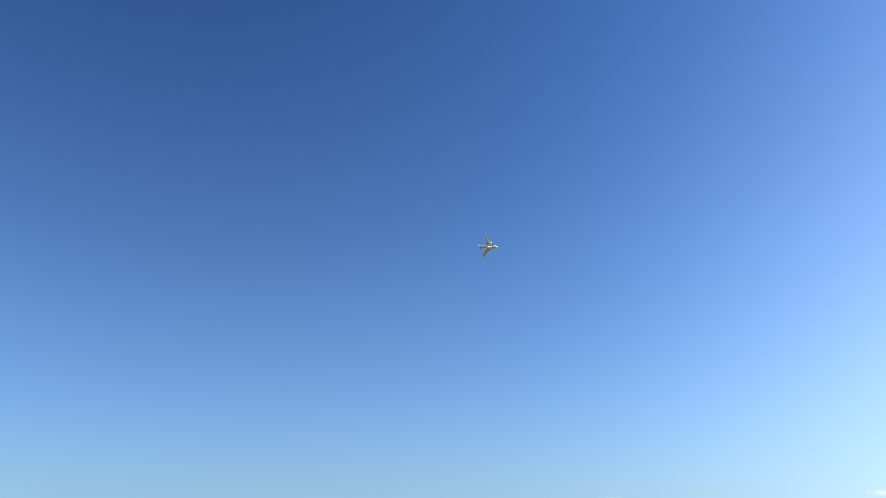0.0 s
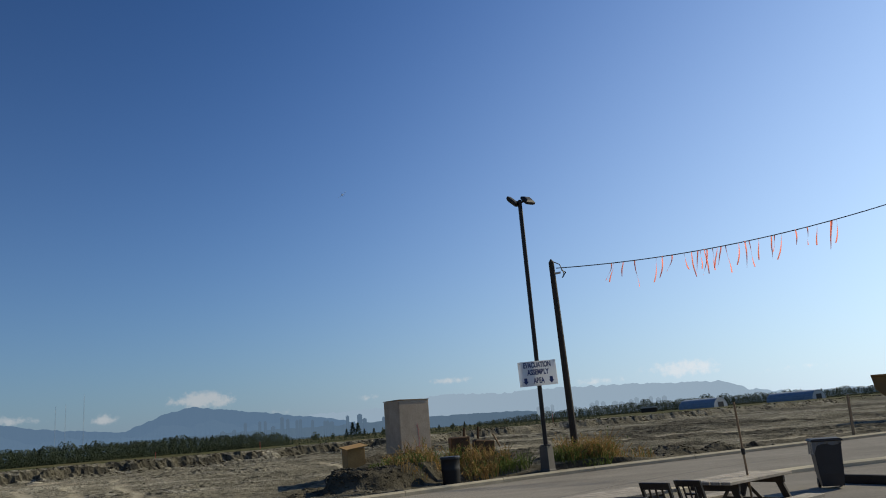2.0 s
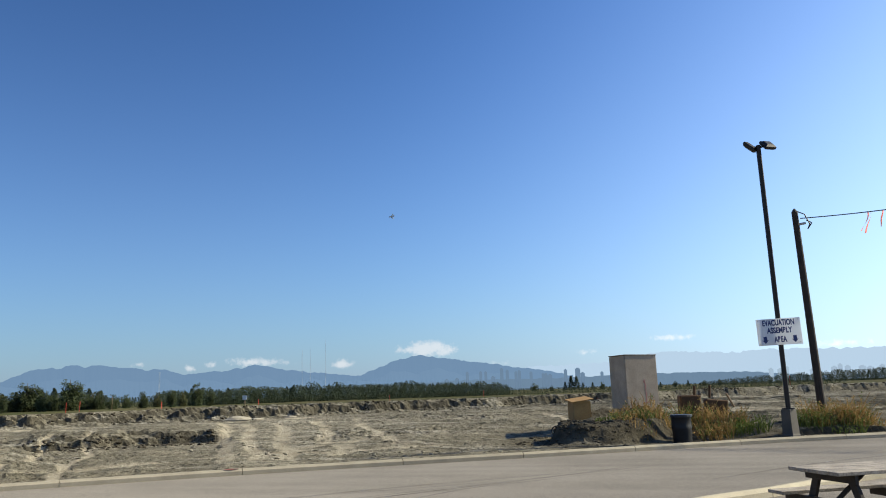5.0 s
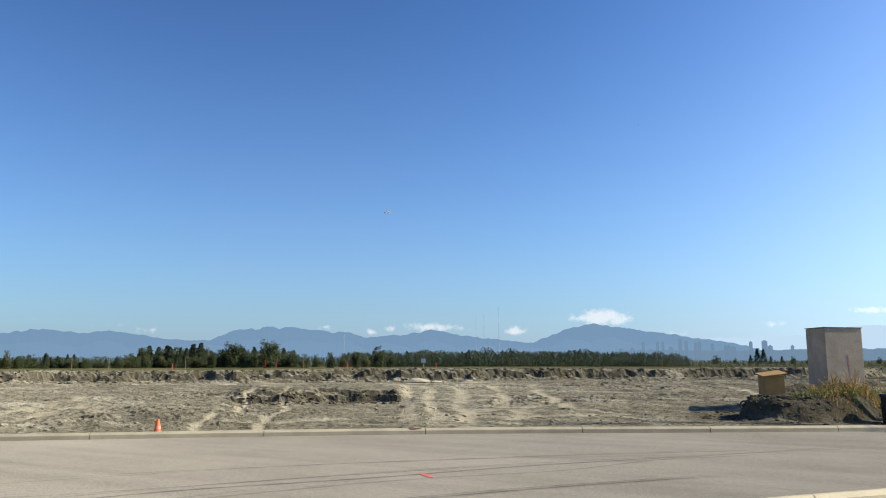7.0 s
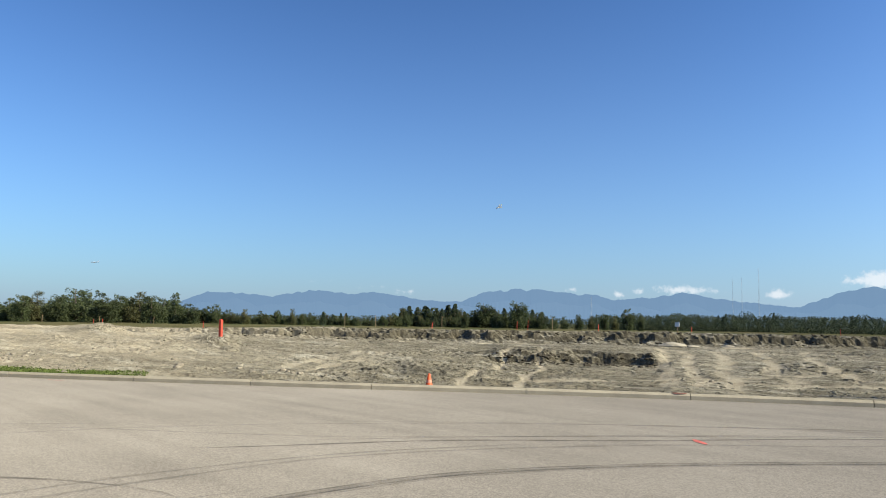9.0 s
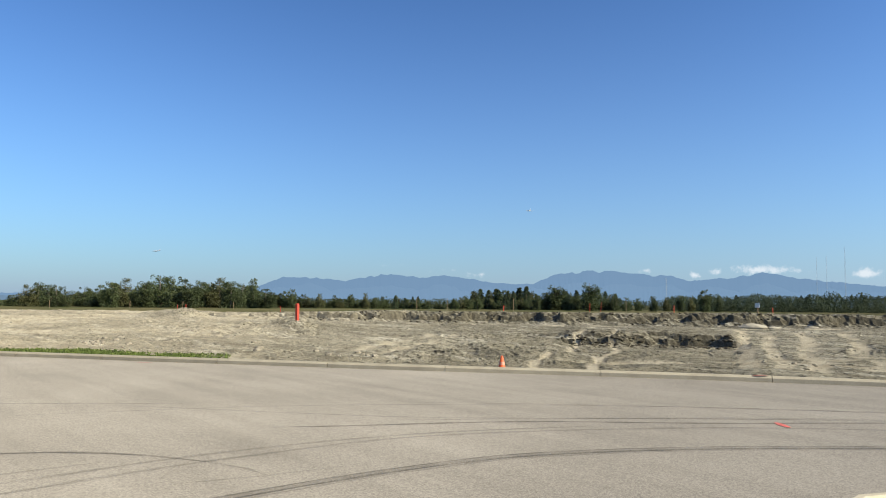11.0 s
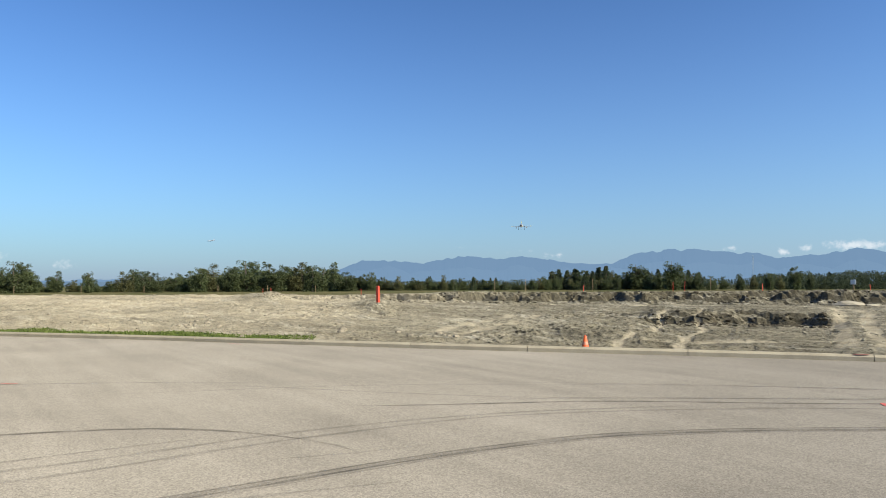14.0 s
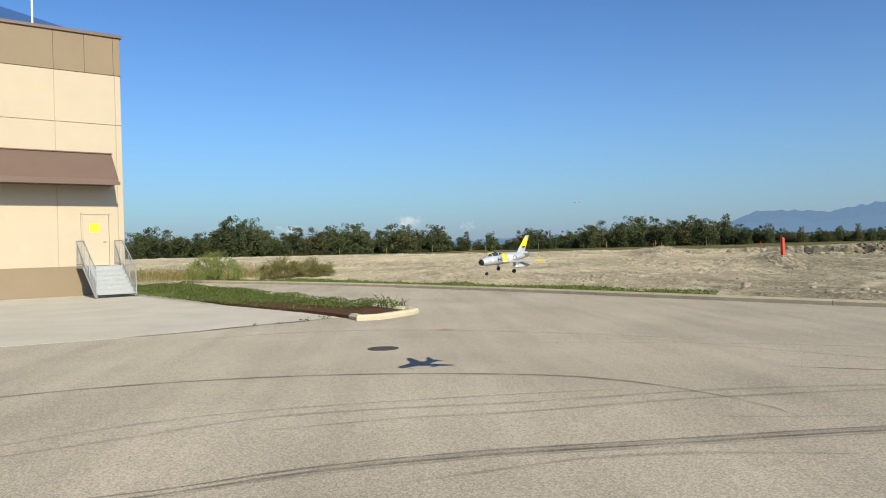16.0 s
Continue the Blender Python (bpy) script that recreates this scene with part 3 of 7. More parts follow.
def tracks(X, Y):
    out = np.zeros(X.shape)
    wob = bumps(X, Y, 4, 31) * 0.5
    fade = step01(bumps(X, Y, 1.6, 32) + 0.5 * bumps(X, Y, 0.5, 33), -0.85, 0.1)
    for x0, y0, x1, y1, w in TRACKS:
        dx, dy = x1 - x0, y1 - y0
        L = math.hypot(dx, dy)
        u = ((X - x0) * dx + (Y - y0) * dy) / L
        v = np.abs(((X - x0) * dy - (Y - y0) * dx) / L + wob)
        out = np.maximum(out, (1 - step01(v, w * 0.55, w * 1.25)) * step01(u, -0.8, 1.0) * (1 - step01(u, L - 1, L + 0.8)))
    return out * fade


def terrain(X, Y):
    """Height of the building site and of the fields beyond, and its cover."""
    D, AZ = np.hypot(X, Y), np.degrees(np.arctan2(-X, Y))
    s, r = side_distance(X, Y, KERB), side_distance(X, Y, RIM)
    left = step01(AZ, 61, 71)
    ragged = bumps(X, Y, 5.0, 3) * 1.5 + bumps(X, Y, 1.6, 4) * 0.8 + bumps(X, Y, 0.5, 14, 2) * 0.4
    slump = step01(bumps(X, Y, 6.5, 23) + 0.45 * bumps(X, Y, 1.9, 24), 0.08, 0.25) * (1 - step01(AZ, 42, 47))
    floor = 0.02 + 0.28 * step01(s, 3, 30)
    # a low cut bank stands in the middle of the site
    mid = step01(AZ, 28.6, 30.0) * (1 - step01(AZ, 40.6, 42.5))
    cut = D + bumps(X, Y, 2.2, 9) * 1.0 + bumps(X, Y, 0.8, 10) * 0.3
    bank = -0.08 + 0.3 * step01(cut, 33.9, 34.06) + 0.22 * step01(cut + bumps(X, Y, 1.1, 25) * 0.5, 34.15, 34.5)
    floor = floor * (1 - mid * (1 - step01(D, 45, 52))) + bank * mid * (1 - step01(D, 45, 52))
    field = 1.12 - 0.3 * step01(AZ, 50, 66) - (0.72 - 0.3 * step01(AZ, 50, 66)) * step01(r, 3, 45)
    steep = (0.55 * step01(r + ragged, -0.3, 0.1) + 0.45 * step01(r + ragged + bumps(X, Y, 0.9, 29) * 0.6, -0.1, 0.5)) * (1 - 0.8 * slump) + 0.8 * slump * step01(r + 0.5 * ragged, -2.4, 1.2)
    gentle = step01(r, -26, 3)
    pit = floor + (field - floor) * (steep * (1 - left) + gentle * left)
    pit = pit + 0.17 * step01(r + ragged, -1.8, -0.3) * (1 - steep) * (1 - left)
    inside = (1 - step01(r, 2, 8)) * step01(s, 0.6, 2.5)
    churned = 0.3 + 0.7 * step01(bumps(X, Y, 5.5, 26) + 0.35 * bumps(X, Y, 1.5, 27), 0.05, 0.4)
    trail = tracks(X, Y) * inside
    # darker soil on the sunward side, with backlit shadows painted into its tone
    dark_soil_shade = step01(-AZ, -12, 4) * step01(bumps(X, Y, 7, 35) + 0.5 * bumps(X, Y, 1.8, 36), -0.35, 0.25) * (1 - step01(r, -1.5, 1.5)) * (1 - 0.9 * trail)
    churned = np.maximum(churned, 0.85 * dark_soil_shade)
    # on the berm: dark soil plus its near-black shade, both as colour
    dark_soil_shade = np.maximum(dark_soil_shade, np.clip(mound(X, Y, -1.1, 24.6, 2.3, 2.2, 1.5), 0, 1.1))
    z = pit + inside * (bumps(X, Y, 6, 5) * 0.1 + (bumps(X, Y, 1.7, 6, 4) * 0.15 + bumps(X, Y, 0.55, 8, 2) * 0.085) * (1 - 0.1 * left) * np.maximum(churned, 0.75 * left) * (1 - 0.7 * trail)) - 0.04 * trail
    ruts = np.sin((X * 0.55 + Y * -0.83) * 2.1 + bumps(X, Y, 9, 12) * 5)
    z = z + inside * 0.055 * ruts * (bumps(X, Y, 12, 13) > 0.05) * (1 - left)
    crumbs = np.maximum(churned - 0.3, step01(r + ragged, -2.2, -0.4) * (1 - step01(r, 0.5, 2.0)) * (1 - slump))
    z = z + inside * (np.random.RandomState(5).rand(*X.shape) - 0.5) * np.clip(0.0022 * D, 0.045, 0.13) * (0.42 + 0.75 * crumbs) * (1 - 0.8 * trail)
    # spoil heaps on the left, the berm round the plywood hut
    z = z + mound(X, Y, -37.8, 20.5, 1.5, 1.1, 0.2) + mound(X, Y, -52, 19, 3.6, 1.6, 0.45) + mound(X, Y, -43.5, 23.6, 2.8, 1.2, 0.35) + mound(X, Y, -40, 4, 7, 3.0, 0.35) + mound(X, Y, -49.3, 18.7, 1.5, 1.1, 0.22) - mound(X, Y, -54.2, 22.3, 2.2, 0.5, 0.35) - mound(X, Y, -48.6, 21.9, 1.6, 0.45, 0.35) - mound(X, Y, -43.6, 21.0, 1.3, 0.4, 0.25)
    z = z + mound(X, Y, 0.6, 28.9, 3.4, 2.0, 0.42) + 0.56 * (1 - step01(np.hypot((X + 0.45) / 2.1, (Y - 25.7 - 0.45 * (X + 0.45)) / 2.8) + 0.07 * bumps(X, Y, 0.8, 42), 0.74, 0.97)) * (1 + 0.35 * bumps(X, Y, 0.9, 41)) + mound(X, Y, -37.8, 20.5, 1.15, 0.8, 0.22) + mound(X, Y, 5.0, 26.2, 3.4, 1.4, 0.3)
    z = z + mound(X, Y, 11, 28.6, 2.6, 0.8, 0.28) * (1 + bumps(X, Y, 0.7, 21))
    z = z + mound(X, Y, 38, 54, 26, 17, -0.5) * (1 - step01(r, -3, 1))
    far = step01(D, 300, 1500)
    z = z * (1 - far) + 0.4 * far
    # strip behind the kerb, and the bed under the road
    z = np.where(s < 1.2, np.minimum(z, 0.09 + 0.02 * bumps(X, Y, 0.8, 7)) * step01(s, 0.0, 0.1) + -0.35 * (1 - step01(s, 0.0, 0.1)), z)
    z = np.where(s < 0, -0.35, z)
    grass = step01(r + bumps(X, Y, 4, 15) * 1.5, 1.0, 4.0)
    verge = step01(AZ + bumps(X, Y, 3, 16), 69, 71.5) * (1 - step01(s + bumps(X, Y, 1.1, 17) * 0.7, 1.9, 3.0)) * step01(s, -0.5, 0.0)
    pale = np.clip(left + step01(AZ, 48, 66) * 0.5, 0, 1) * (0.55 + 0.45 * bumps(X, Y, 5, 18)) * (1 - grass)
    return z, grass, verge, np.clip(np.maximum(pale, 0.95 * trail), 0, 1), np.clip(0.8 * dark_soil_shade, 0, 0.9)


def build_ground():
    # azimuths are fine over the site, radii fine between the road and the bank
    az = np.unique(np.concatenate([np.arange(-180, -46, 4.0), np.arange(-46, 112, 0.2), np.arange(112, 180, 4.0)]))
    rad = np.concatenate([[0.0, 8, 13], np.arange(15, 38, 0.15), np.arange(38, 76, 0.2), 76 * 1.012 ** np.arange(0, 57), 150 * 1.12 ** np.arange(0, 31), [4990.0]])
    A, Rr = np.meshgrid(np.radians(az), rad, indexing="ij")
    X, Y = -Rr * np.sin(A), Rr * np.cos(A)
    z, g, v, p, w = terrain(X, Y)
    na, nr = A.shape
    verts = np.stack([X, Y, z], -1).reshape(-1, 3)
    i, j = np.meshgrid(np.arange(na), np.arange(nr - 1), indexing="ij")
    k = (i + 1) % na
    faces = np.stack([i * nr + j, i * nr + j + 1, k * nr + j + 1, k * nr + j], -1).reshape(-1, 4)
    me = bpy.data.meshes.new("ground")
    me.from_pydata(verts.tolist(), [], faces.tolist())
    att = me.color_attributes.new("cover", "FLOAT_COLOR", "POINT")
    att.data.foreach_set("color", np.stack([g, v, p, w], -1).astype(np.float32).ravel())
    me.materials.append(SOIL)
    # broken bank faces stay sharp, the graded floor is soft
    zz = z.reshape(-1)
    fz = zz[faces]
    me.polygons.foreach_set("use_smooth", (fz.max(1) - fz.min(1)) < 0.05)
    tagged(new("ground", me), "bare graded silt building site with fields beyond", "ground", kind="structure")


def height(x, y):
    return float(terrain(np.array([[float(x)]]), np.array([[float(y)]]))[0][0, 0])


build_ground()

# road and lot, one sheet of pale worn asphalt up to the kerb
bm = bmesh.new()
edge = [(p[0], p[1], 0.0) for p in kerb_line] + [(70, 40, 0), (90, -90, 0), (-90, -90, 0), (-80, -60, 0)]
bmesh.ops.triangulate(bm, faces=[bm.faces.new([bm.verts.new(p) for p in edge])])
solid("road", bm, ASPHALT, "pale worn asphalt road and turning lot with curved tyre marks", "road", kind="structure")


def kerb_stones(name, line, width, top, length, label, parent_label):
    """A kerb cast in lengths with open joints."""
    owner = thing(name, Matrix.Identity(4), parent_label, "kerb", kind="structure")
    run, total = [], 0.0
    pts = [np.array(p[:2]) for p in line]
    start = 0
    for i in range(1, len(pts)):
        total += np.linalg.norm(pts[i] - pts[i - 1])
        if total >= length or i == len(pts) - 1:
            bm = bmesh.new()
            seg = pts[start:i + 1]
            rings = []
            for k, p in enumerate(seg):
                d = seg[min(k + 1, len(seg) - 1)] - seg[max(k - 1, 0)]
                d = d / np.linalg.norm(d)
                n = np.array([-d[1], d[0]])
                q = p + d * (0.008 if k == 0 else -0.008 if k == len(seg) - 1 else 0)
                w, b = width, 0.05
                rings.append([(*(q + n * o), h) for o, h in ((0, -0.2), (0, top - b), (b, top), (w - b, top), (w, top - b), (w, -0.2))])
            loft(bm, rings)
            part("kerb_stone", bm, PALEKERB if top < 0.135 else CONCRETE, owner)
            start, total = i, 0.0
    return owner


kerb_stones("kerb_far", smooth_line(KERB[2:], 0.75), 0.17, 0.14, 3.0, "", "weathered concrete kerb along the building site")
NEAR = [(2.5, 4.9), (0.5, 5.45), (-1.5, 5.65), (-2.4, 5.85), (-2.7, 6.2), (-2.73, 6.6), (-2.56, 7.0), (-2.2, 7.57), (-1.57, 8.5), (-0.95, 9.4), (-0.15, 10.3), (0.5, 10.98), (1.38, 11.94), (2.15, 12.66), (4.5, 15.1), (8.9, 17.9), (12, 18.8), (16, 19.8), (30, 23.5)]
kerb_stones("kerb_near", smooth_line(NEAR, 0.6), 0.16, 0.13, 3.0, "", "pale concrete kerb between the lane and the seating area")


def ribbon(name, points, width, z, mat, label, category):
    bm = bmesh.new()
    wear = bm.verts.layers.float_color.new("wear")
    line = smooth_line(points, 0.35)
    prev = None
    for k, p in enumerate(line):
        d = line[min(k + 1, len(line) - 1)] - line[max(k - 1, 0)]
        d = d / np.linalg.norm(d)
        n = np.array([-d[1], d[0]]) * width / 2 * min(1, 0.35 + 0.25 * min(k, len(line) - 1 - k)) * (1 + 0.25 * math.sin(k * 1.7))
        row = [bm.verts.new((*(p + n * o), z)) for o in (1.0, 0.5, 0.0, -0.5, -1.0)]
        for v, o in zip(row, (0.0, 0.75, 1.0, 0.75, 0.0)):
            v[wear] = (o, o, o, 1)
        if prev:
            for i in range(4):
                bm.faces.new((prev[i], prev[i + 1], row[i + 1], row[i]))
        prev = row
    return solid(name, bm, mat, label, category, group="tyre marks" if mat in (SKID, FAINT) else "", kind="structure")


# ---- far land ----
RANGE = [(-46, 0.3), (-34, 0.35), (-28, 0.4), (-25, 0.75), (-22.5, 1.6), (-19, 1.75), (-16.6, 1.95), (-13, 2.05), (-10, 2.15), (-7, 2.1), (-4, 2.3), (-1.5, 2.25), (2, 1.7), (5, 1.65), (7.9, 1.62), (10, 1.95),
         (12.2, 2.28), (14, 2.55), (15.4, 2.78), (16.5, 2.6), (17.5, 2.3), (18.8, 1.8), (20, 1.38), (21.5, 1.5), (23.4, 1.75), (25.5, 2.0), (27.5, 2.4), (29, 2.05), (31, 1.9), (32.4, 1.78), (33.6, 2.15), (34.8, 2.2), (36.5, 2.35), (38, 2.55),
         (38.8, 2.45), (39.5, 2.62), (40.2, 2.42), (41.2, 2.42), (42.4, 2.1), (43.8, 1.5), (45, 1.5), (47, 1.62), (48.8, 1.95), (50.6, 2.12), (52.3, 1.95), (54.6, 2.2), (56, 2.05), (57.9, 1.6), (59, 1.75), (60.4, 1.88), (62.5, 1.85), (64.1, 1.2), (66, 0.6), (70, 0.12), (125, 0.08)]
HILLS = [(-40, 0.25), (-12, 0.35), (-8, 0.75), (-2, 0.85), (2, 0.8), (7, 0.75), (12, 0.85), (16, 0.7), (20, 0.45), (30, 0.3), (50, 0.35), (60, 0.3), (110, 0.3)]


def ridge(name, profile, dist, depth, jag, mat, label, seed):
    """A far range: a broken crest line over spurs and gullies."""
    a0, a1 = profile[0][0], profile[-1][0]
    steps = int((a1 - a0) / 0.07)
    bm = bmesh.new()
    rows = []
    for i in range(steps + 1):
        a = a0 + (a1 - a0) * i / steps
        e = float(np.interp(a, [p[0] for p in profile], [p[1] for p in profile]))
        e += jag * (0.8 * noise.noise((a * 1.3, seed, 0)) + 0.75 - 1.7 * abs(noise.noise((a * 1.25, seed, 1))) - 0.6 * abs(noise.noise((a * 2.9, seed, 2))) + 0.12 * noise.noise((a * 9, seed, 3)))
        top = dist * math.tan(radians(max(e, 0.05)))
        row = []
        for k in range(11):
            f = k / 10
            spur = noise.noise((a * 1.1 + f * 0.8, f * 1.5, seed)) + 0.6 * noise.noise((a * 3.1 - f * 0.9, f * 2.2, seed + 1)) + 0.3 * noise.noise((a * 8 + f, f * 4, seed + 2))
            row.append(bm.verts.new(polar(a, dist - depth * (1 - f) + 0.12 * depth * spur * f * (1.15 - f), -2 + (top + 2) * f)))
        rows.append(row)
    for p, q in zip(rows, rows[1:]):
        for k in range(10):
            bm.faces.new((p[k], q[k], q[k + 1], p[k + 1]))
    return solid(name, bm, mat, label, "mountains", kind="structure", smooth=True)


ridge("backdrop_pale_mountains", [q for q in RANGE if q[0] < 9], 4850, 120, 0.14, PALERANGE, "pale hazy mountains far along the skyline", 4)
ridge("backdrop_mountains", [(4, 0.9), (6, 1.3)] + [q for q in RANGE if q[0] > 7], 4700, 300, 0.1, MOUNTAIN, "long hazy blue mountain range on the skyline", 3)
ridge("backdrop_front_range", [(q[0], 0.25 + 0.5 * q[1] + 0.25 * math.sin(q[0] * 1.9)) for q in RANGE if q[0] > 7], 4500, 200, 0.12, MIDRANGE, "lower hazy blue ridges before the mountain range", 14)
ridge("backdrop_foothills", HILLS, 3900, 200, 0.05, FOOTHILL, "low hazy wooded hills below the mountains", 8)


def tower_block(az, top, width, depth):
    owner = thing("tower_block", Matrix.Translation(polar(az, 3600)) @ pose(0, 0, 0, 0, 0, az + 14), "hazy grey high-rise tower on the far skyline", "tower", "skyline towers")
    h = 3600 * math.tan(radians(top)) + 1.65
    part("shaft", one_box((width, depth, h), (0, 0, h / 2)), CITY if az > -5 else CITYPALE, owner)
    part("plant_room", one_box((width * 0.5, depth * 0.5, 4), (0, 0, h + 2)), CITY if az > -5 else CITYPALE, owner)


for az_, top_, w_ in [(11.84, 1.38, 14), (10.83, 1.4, 13), (10.45, 1.38, 13), (9.26, 1.58, 16), (8.85, 1.43, 15), (8.2, 1.3, 14), (7.95, 1.36, 15), (7.08, 1.23, 14), (6.2, 1.1, 13), (6.0, 1.1, 16), (5.7, 1.0, 22), (4.54, 1.33, 15),
                      (3.65, 1.38, 24), (3.3, 1.05, 20), (1.9, 1.05, 14), (12.6, 0.95, 18), (13.4, 0.9, 20), (9.9, 1.0, 20), (-9.6, 0.85, 20), (-10.2, 0.8, 26), (-10.61, 0.92, 16), (-13.5, 0.82, 24), (-13.86, 0.96, 18), (-14.3, 0.84, 22), (-15.14, 0.8, 26), (-15.6, 0.72, 28),
                      (-16.3, 0.82, 22), (-16.69, 0.93, 20), (-17.1, 0.78, 24), (-17.69, 0.93, 18), (-18.2, 0.8, 22), (-18.63, 0.88, 22), (-12.2, 0.7, 26)]:
    tower_block(az_, top_, w_ * 0.85, w_ * 0.65)


def radio_mast(az, top, dist):
    z = dist * math.tan(radians(top)) + 1.65
    owner = thing("radio_mast", Matrix.Translation(polar(az, dist)), "thin guyed lattice radio mast far off", "mast", "radio masts")
    bm = bmesh.new()
    for k in range(3):
        a = 2.1 * k
        rod(bm, (1.1 * math.cos(a), 1.1 * math.sin(a), -1), (0.9 * math.cos(a), 0.9 * math.sin(a), z), 0.075, sides=4)
    n = int(z / 5)
    for k in range(n):
        for q in range(3):
            a, b = 2.1 * q, 2.1 * (q + 1)
            rod(bm, (math.cos(a), math.sin(a), k * 5), (math.cos(b), math.sin(b), k * 5 + 5), 0.045, sides=3)
    part("lattice", bm, MAST, owner)


for a_, t_, d_ in ((22.39, 4.1, 1500), (23.5, 3.5, 1900), (24.1, 3.4, 2000), (33.99, 2.05, 1100)):
    radio_mast(a_, t_, d_)


# ---- trees ----
def leaf_clump(bm, centre, radius, count, size, rng, flat=0.8, mat=0, corners=4):
    for _ in range(count):
        d = Vector((rng.gauss(0, 1), rng.gauss(0, 1), rng.gauss(0, 1))).normalized() * radius * rng.uniform(0.45, 1.05)
        d.z *= flat
        p = Vector(centre) + d
        s = size * rng.uniform(0.6, 1.4)
        q = Euler((rng.uniform(0, 6.3), rng.uniform(0, 6.3), rng.uniform(0, 6.3))).to_matrix()
        f = bm.faces.new([bm.verts.new(p + q @ Vector(c) * s) for c in ((-0.5, -0.35, 0), (0.35, -0.45, 0.12), (0.55, 0.3, 0), (-0.3, 0.5, 0.12))[4 - corners:]])
        f.material_index = mat


def broadleaf(seed, spread=0.36, clumps=120, foliage=LEAF):
    """A tree 1 unit high: trunk with limbs, and a crown of several leaders of uneven height."""
    rng = random.Random(seed)
    wood, crown = bmesh.new(), bmesh.new()
    rod(wood, (0, 0, -0.05), (0.01, 0, 0.45), 0.022, 0.015, 7)
    rod(wood, (0.01, 0, 0.45), (0.03 * rng.uniform(-1, 1), 0.02, 0.9), 0.015, 0.003, 6)
    leaders = [(0.0, 0.0, 1.0, spread * rng.uniform(0.5, 0.66))]
    for k in range(rng.randint(5, 8)):
        leaders.append((rng.uniform(0, 6.3), spread * rng.uniform(0.35, 0.8), rng.uniform(0.45, 0.9), spread * rng.uniform(0.4, 0.62)))
    for a, d, top, _ in leaders[1:]:
        rod(wood, (0, 0, 0.18 * top), (math.cos(a) * d, math.sin(a) * d, 0.9 * top), 0.011, 0.003, 5)
    for k in range(clumps):
        a, d, top, wide = leaders[k % len(leaders)]
        u = 0.94 * rng.random() ** 0.95
        w = wide * math.sin(math.pi * min(1.0, 0.26 + 0.64 * u)) ** 0.7 * math.sqrt(rng.uniform(0.2, 1.1))
        b = rng.uniform(0, 6.3)
        c = (math.cos(a) * d * (0.5 + 0.5 * u) + math.cos(b) * w, math.sin(a) * d * (0.5 + 0.5 * u) + math.sin(b) * w, 0.02 + 0.95 * u * top)
        leaf_clump(crown, c, rng.uniform(0.045, 0.1), 40, 0.034, rng, 1.1, 0, 3)
    return finish("trunk", wood, BARK), finish("crown", crown, foliage)


def conifer(seed, spread=0.2):
    rng = random.Random(seed)
    wood, crown = bmesh.new(), bmesh.new()
    rod(wood, (0, 0, -0.05), (0, 0, 0.97), 0.02, 0.003, 6)
    for k in range(26):
        h = 0.1 + 0.86 * k / 26
        w = spread * (1.02 - h) ** 0.8 * rng.uniform(0.65, 1.15)
        for b in range(6):
            a = rng.uniform(0, 6.3)
            tip = Vector((math.cos(a) * w, math.sin(a) * w, h - 0.25 * w))
            for u in (0.45, 0.75, 1.0):
                leaf_clump(crown, tip * u + Vector((0, 0, h * (1 - u) * 1.0)), 0.035, 15, 0.026, rng, 0.6, 0, 3)
    return finish("trunk", wood, BARK), finish("crown", crown, NEEDLE)


BROAD = [broadleaf(k, random.uniform(0.28, 0.42), 165 + k % 3 * 10, LEAF_OLIVE if k == 4 else LEAF) for k in range(6)]
SLIM = [broadleaf(20 + k, 0.24, 130) for k in range(3)]
FIR = [conifer(40 + k, random.uniform(0.26, 0.34)) for k in range(3)]


def tree(kind, x, y, z, tall, wide, turn, label, category="tree", group="tree line"):
    trunk, crown = kind
    owner = thing("tree", pose(x, y, z, 0, 0, turn), label, category, group)
    for name, me in (("trunk", trunk), ("crown", crown)):
        ob = new(name, me)
        ob.parent = owner
        ob.scale = (tall * wide, tall * wide, tall)
    return owner


def tree_at(kind, az, top, dist, wide=1.0, label="dense green broadleaf tree beyond the site"):
    g = height(*polar(az, dist).xy)
    tree(kind, *polar(az, dist, g - 0.05), dist * math.tan(radians(top)) + EYE - g, wide, random.uniform(0, 360), label)


# tops of the tree line on the left: azimuth, elevation, and width factor
LEFT = [(107.6, 1.7, 1), (106.3, 2.0, 1), (105.0, 1.8, 1), (103.0, 1.55, 0.9), (101.9, 1.5, 1), (100.7, 2.75, 0.9), (99.5, 2.65, 0.9), (98.3, 1.7, 0.7), (97.3, 1.4, 1), (96.2, 1.85, 0.9), (95.0, 1.75, 1), (93.6, 1.9, 1), (92.2, 2.1, 0.9), (91.6, 2.0, 0.9), (90.1, 1.5, 0.7), (89.0, 1.9, 1), (88.0, 1.8, 0.9), (86.9, 1.35, 1), (86.0, 1.85, 0.9), (85.3, 1.6, 0.8),
        (83.5, 1.15, 0.8), (81.5, 1.2, 0.7), (79.4, 1.1, 1), (78.7, 1.3, 0.9), (77.6, 1.2, 1), (75.9, 1.0, 1), (75.0, 1.2, 1), (74.2, 1.4, 0.9), (73.3, 1.7, 1.0), (72.1, 1.5, 1), (71.0, 2.05, 1.1), (70.2, 1.9, 1.1), (69.3, 1.75, 1), (68.3, 1.6, 1), (67.0, 1.85, 1), (66.2, 1.6, 1), (65.4, 1.5, 0.9), (64.6, 1.95, 0.6), (63.7, 1.1, 1)]
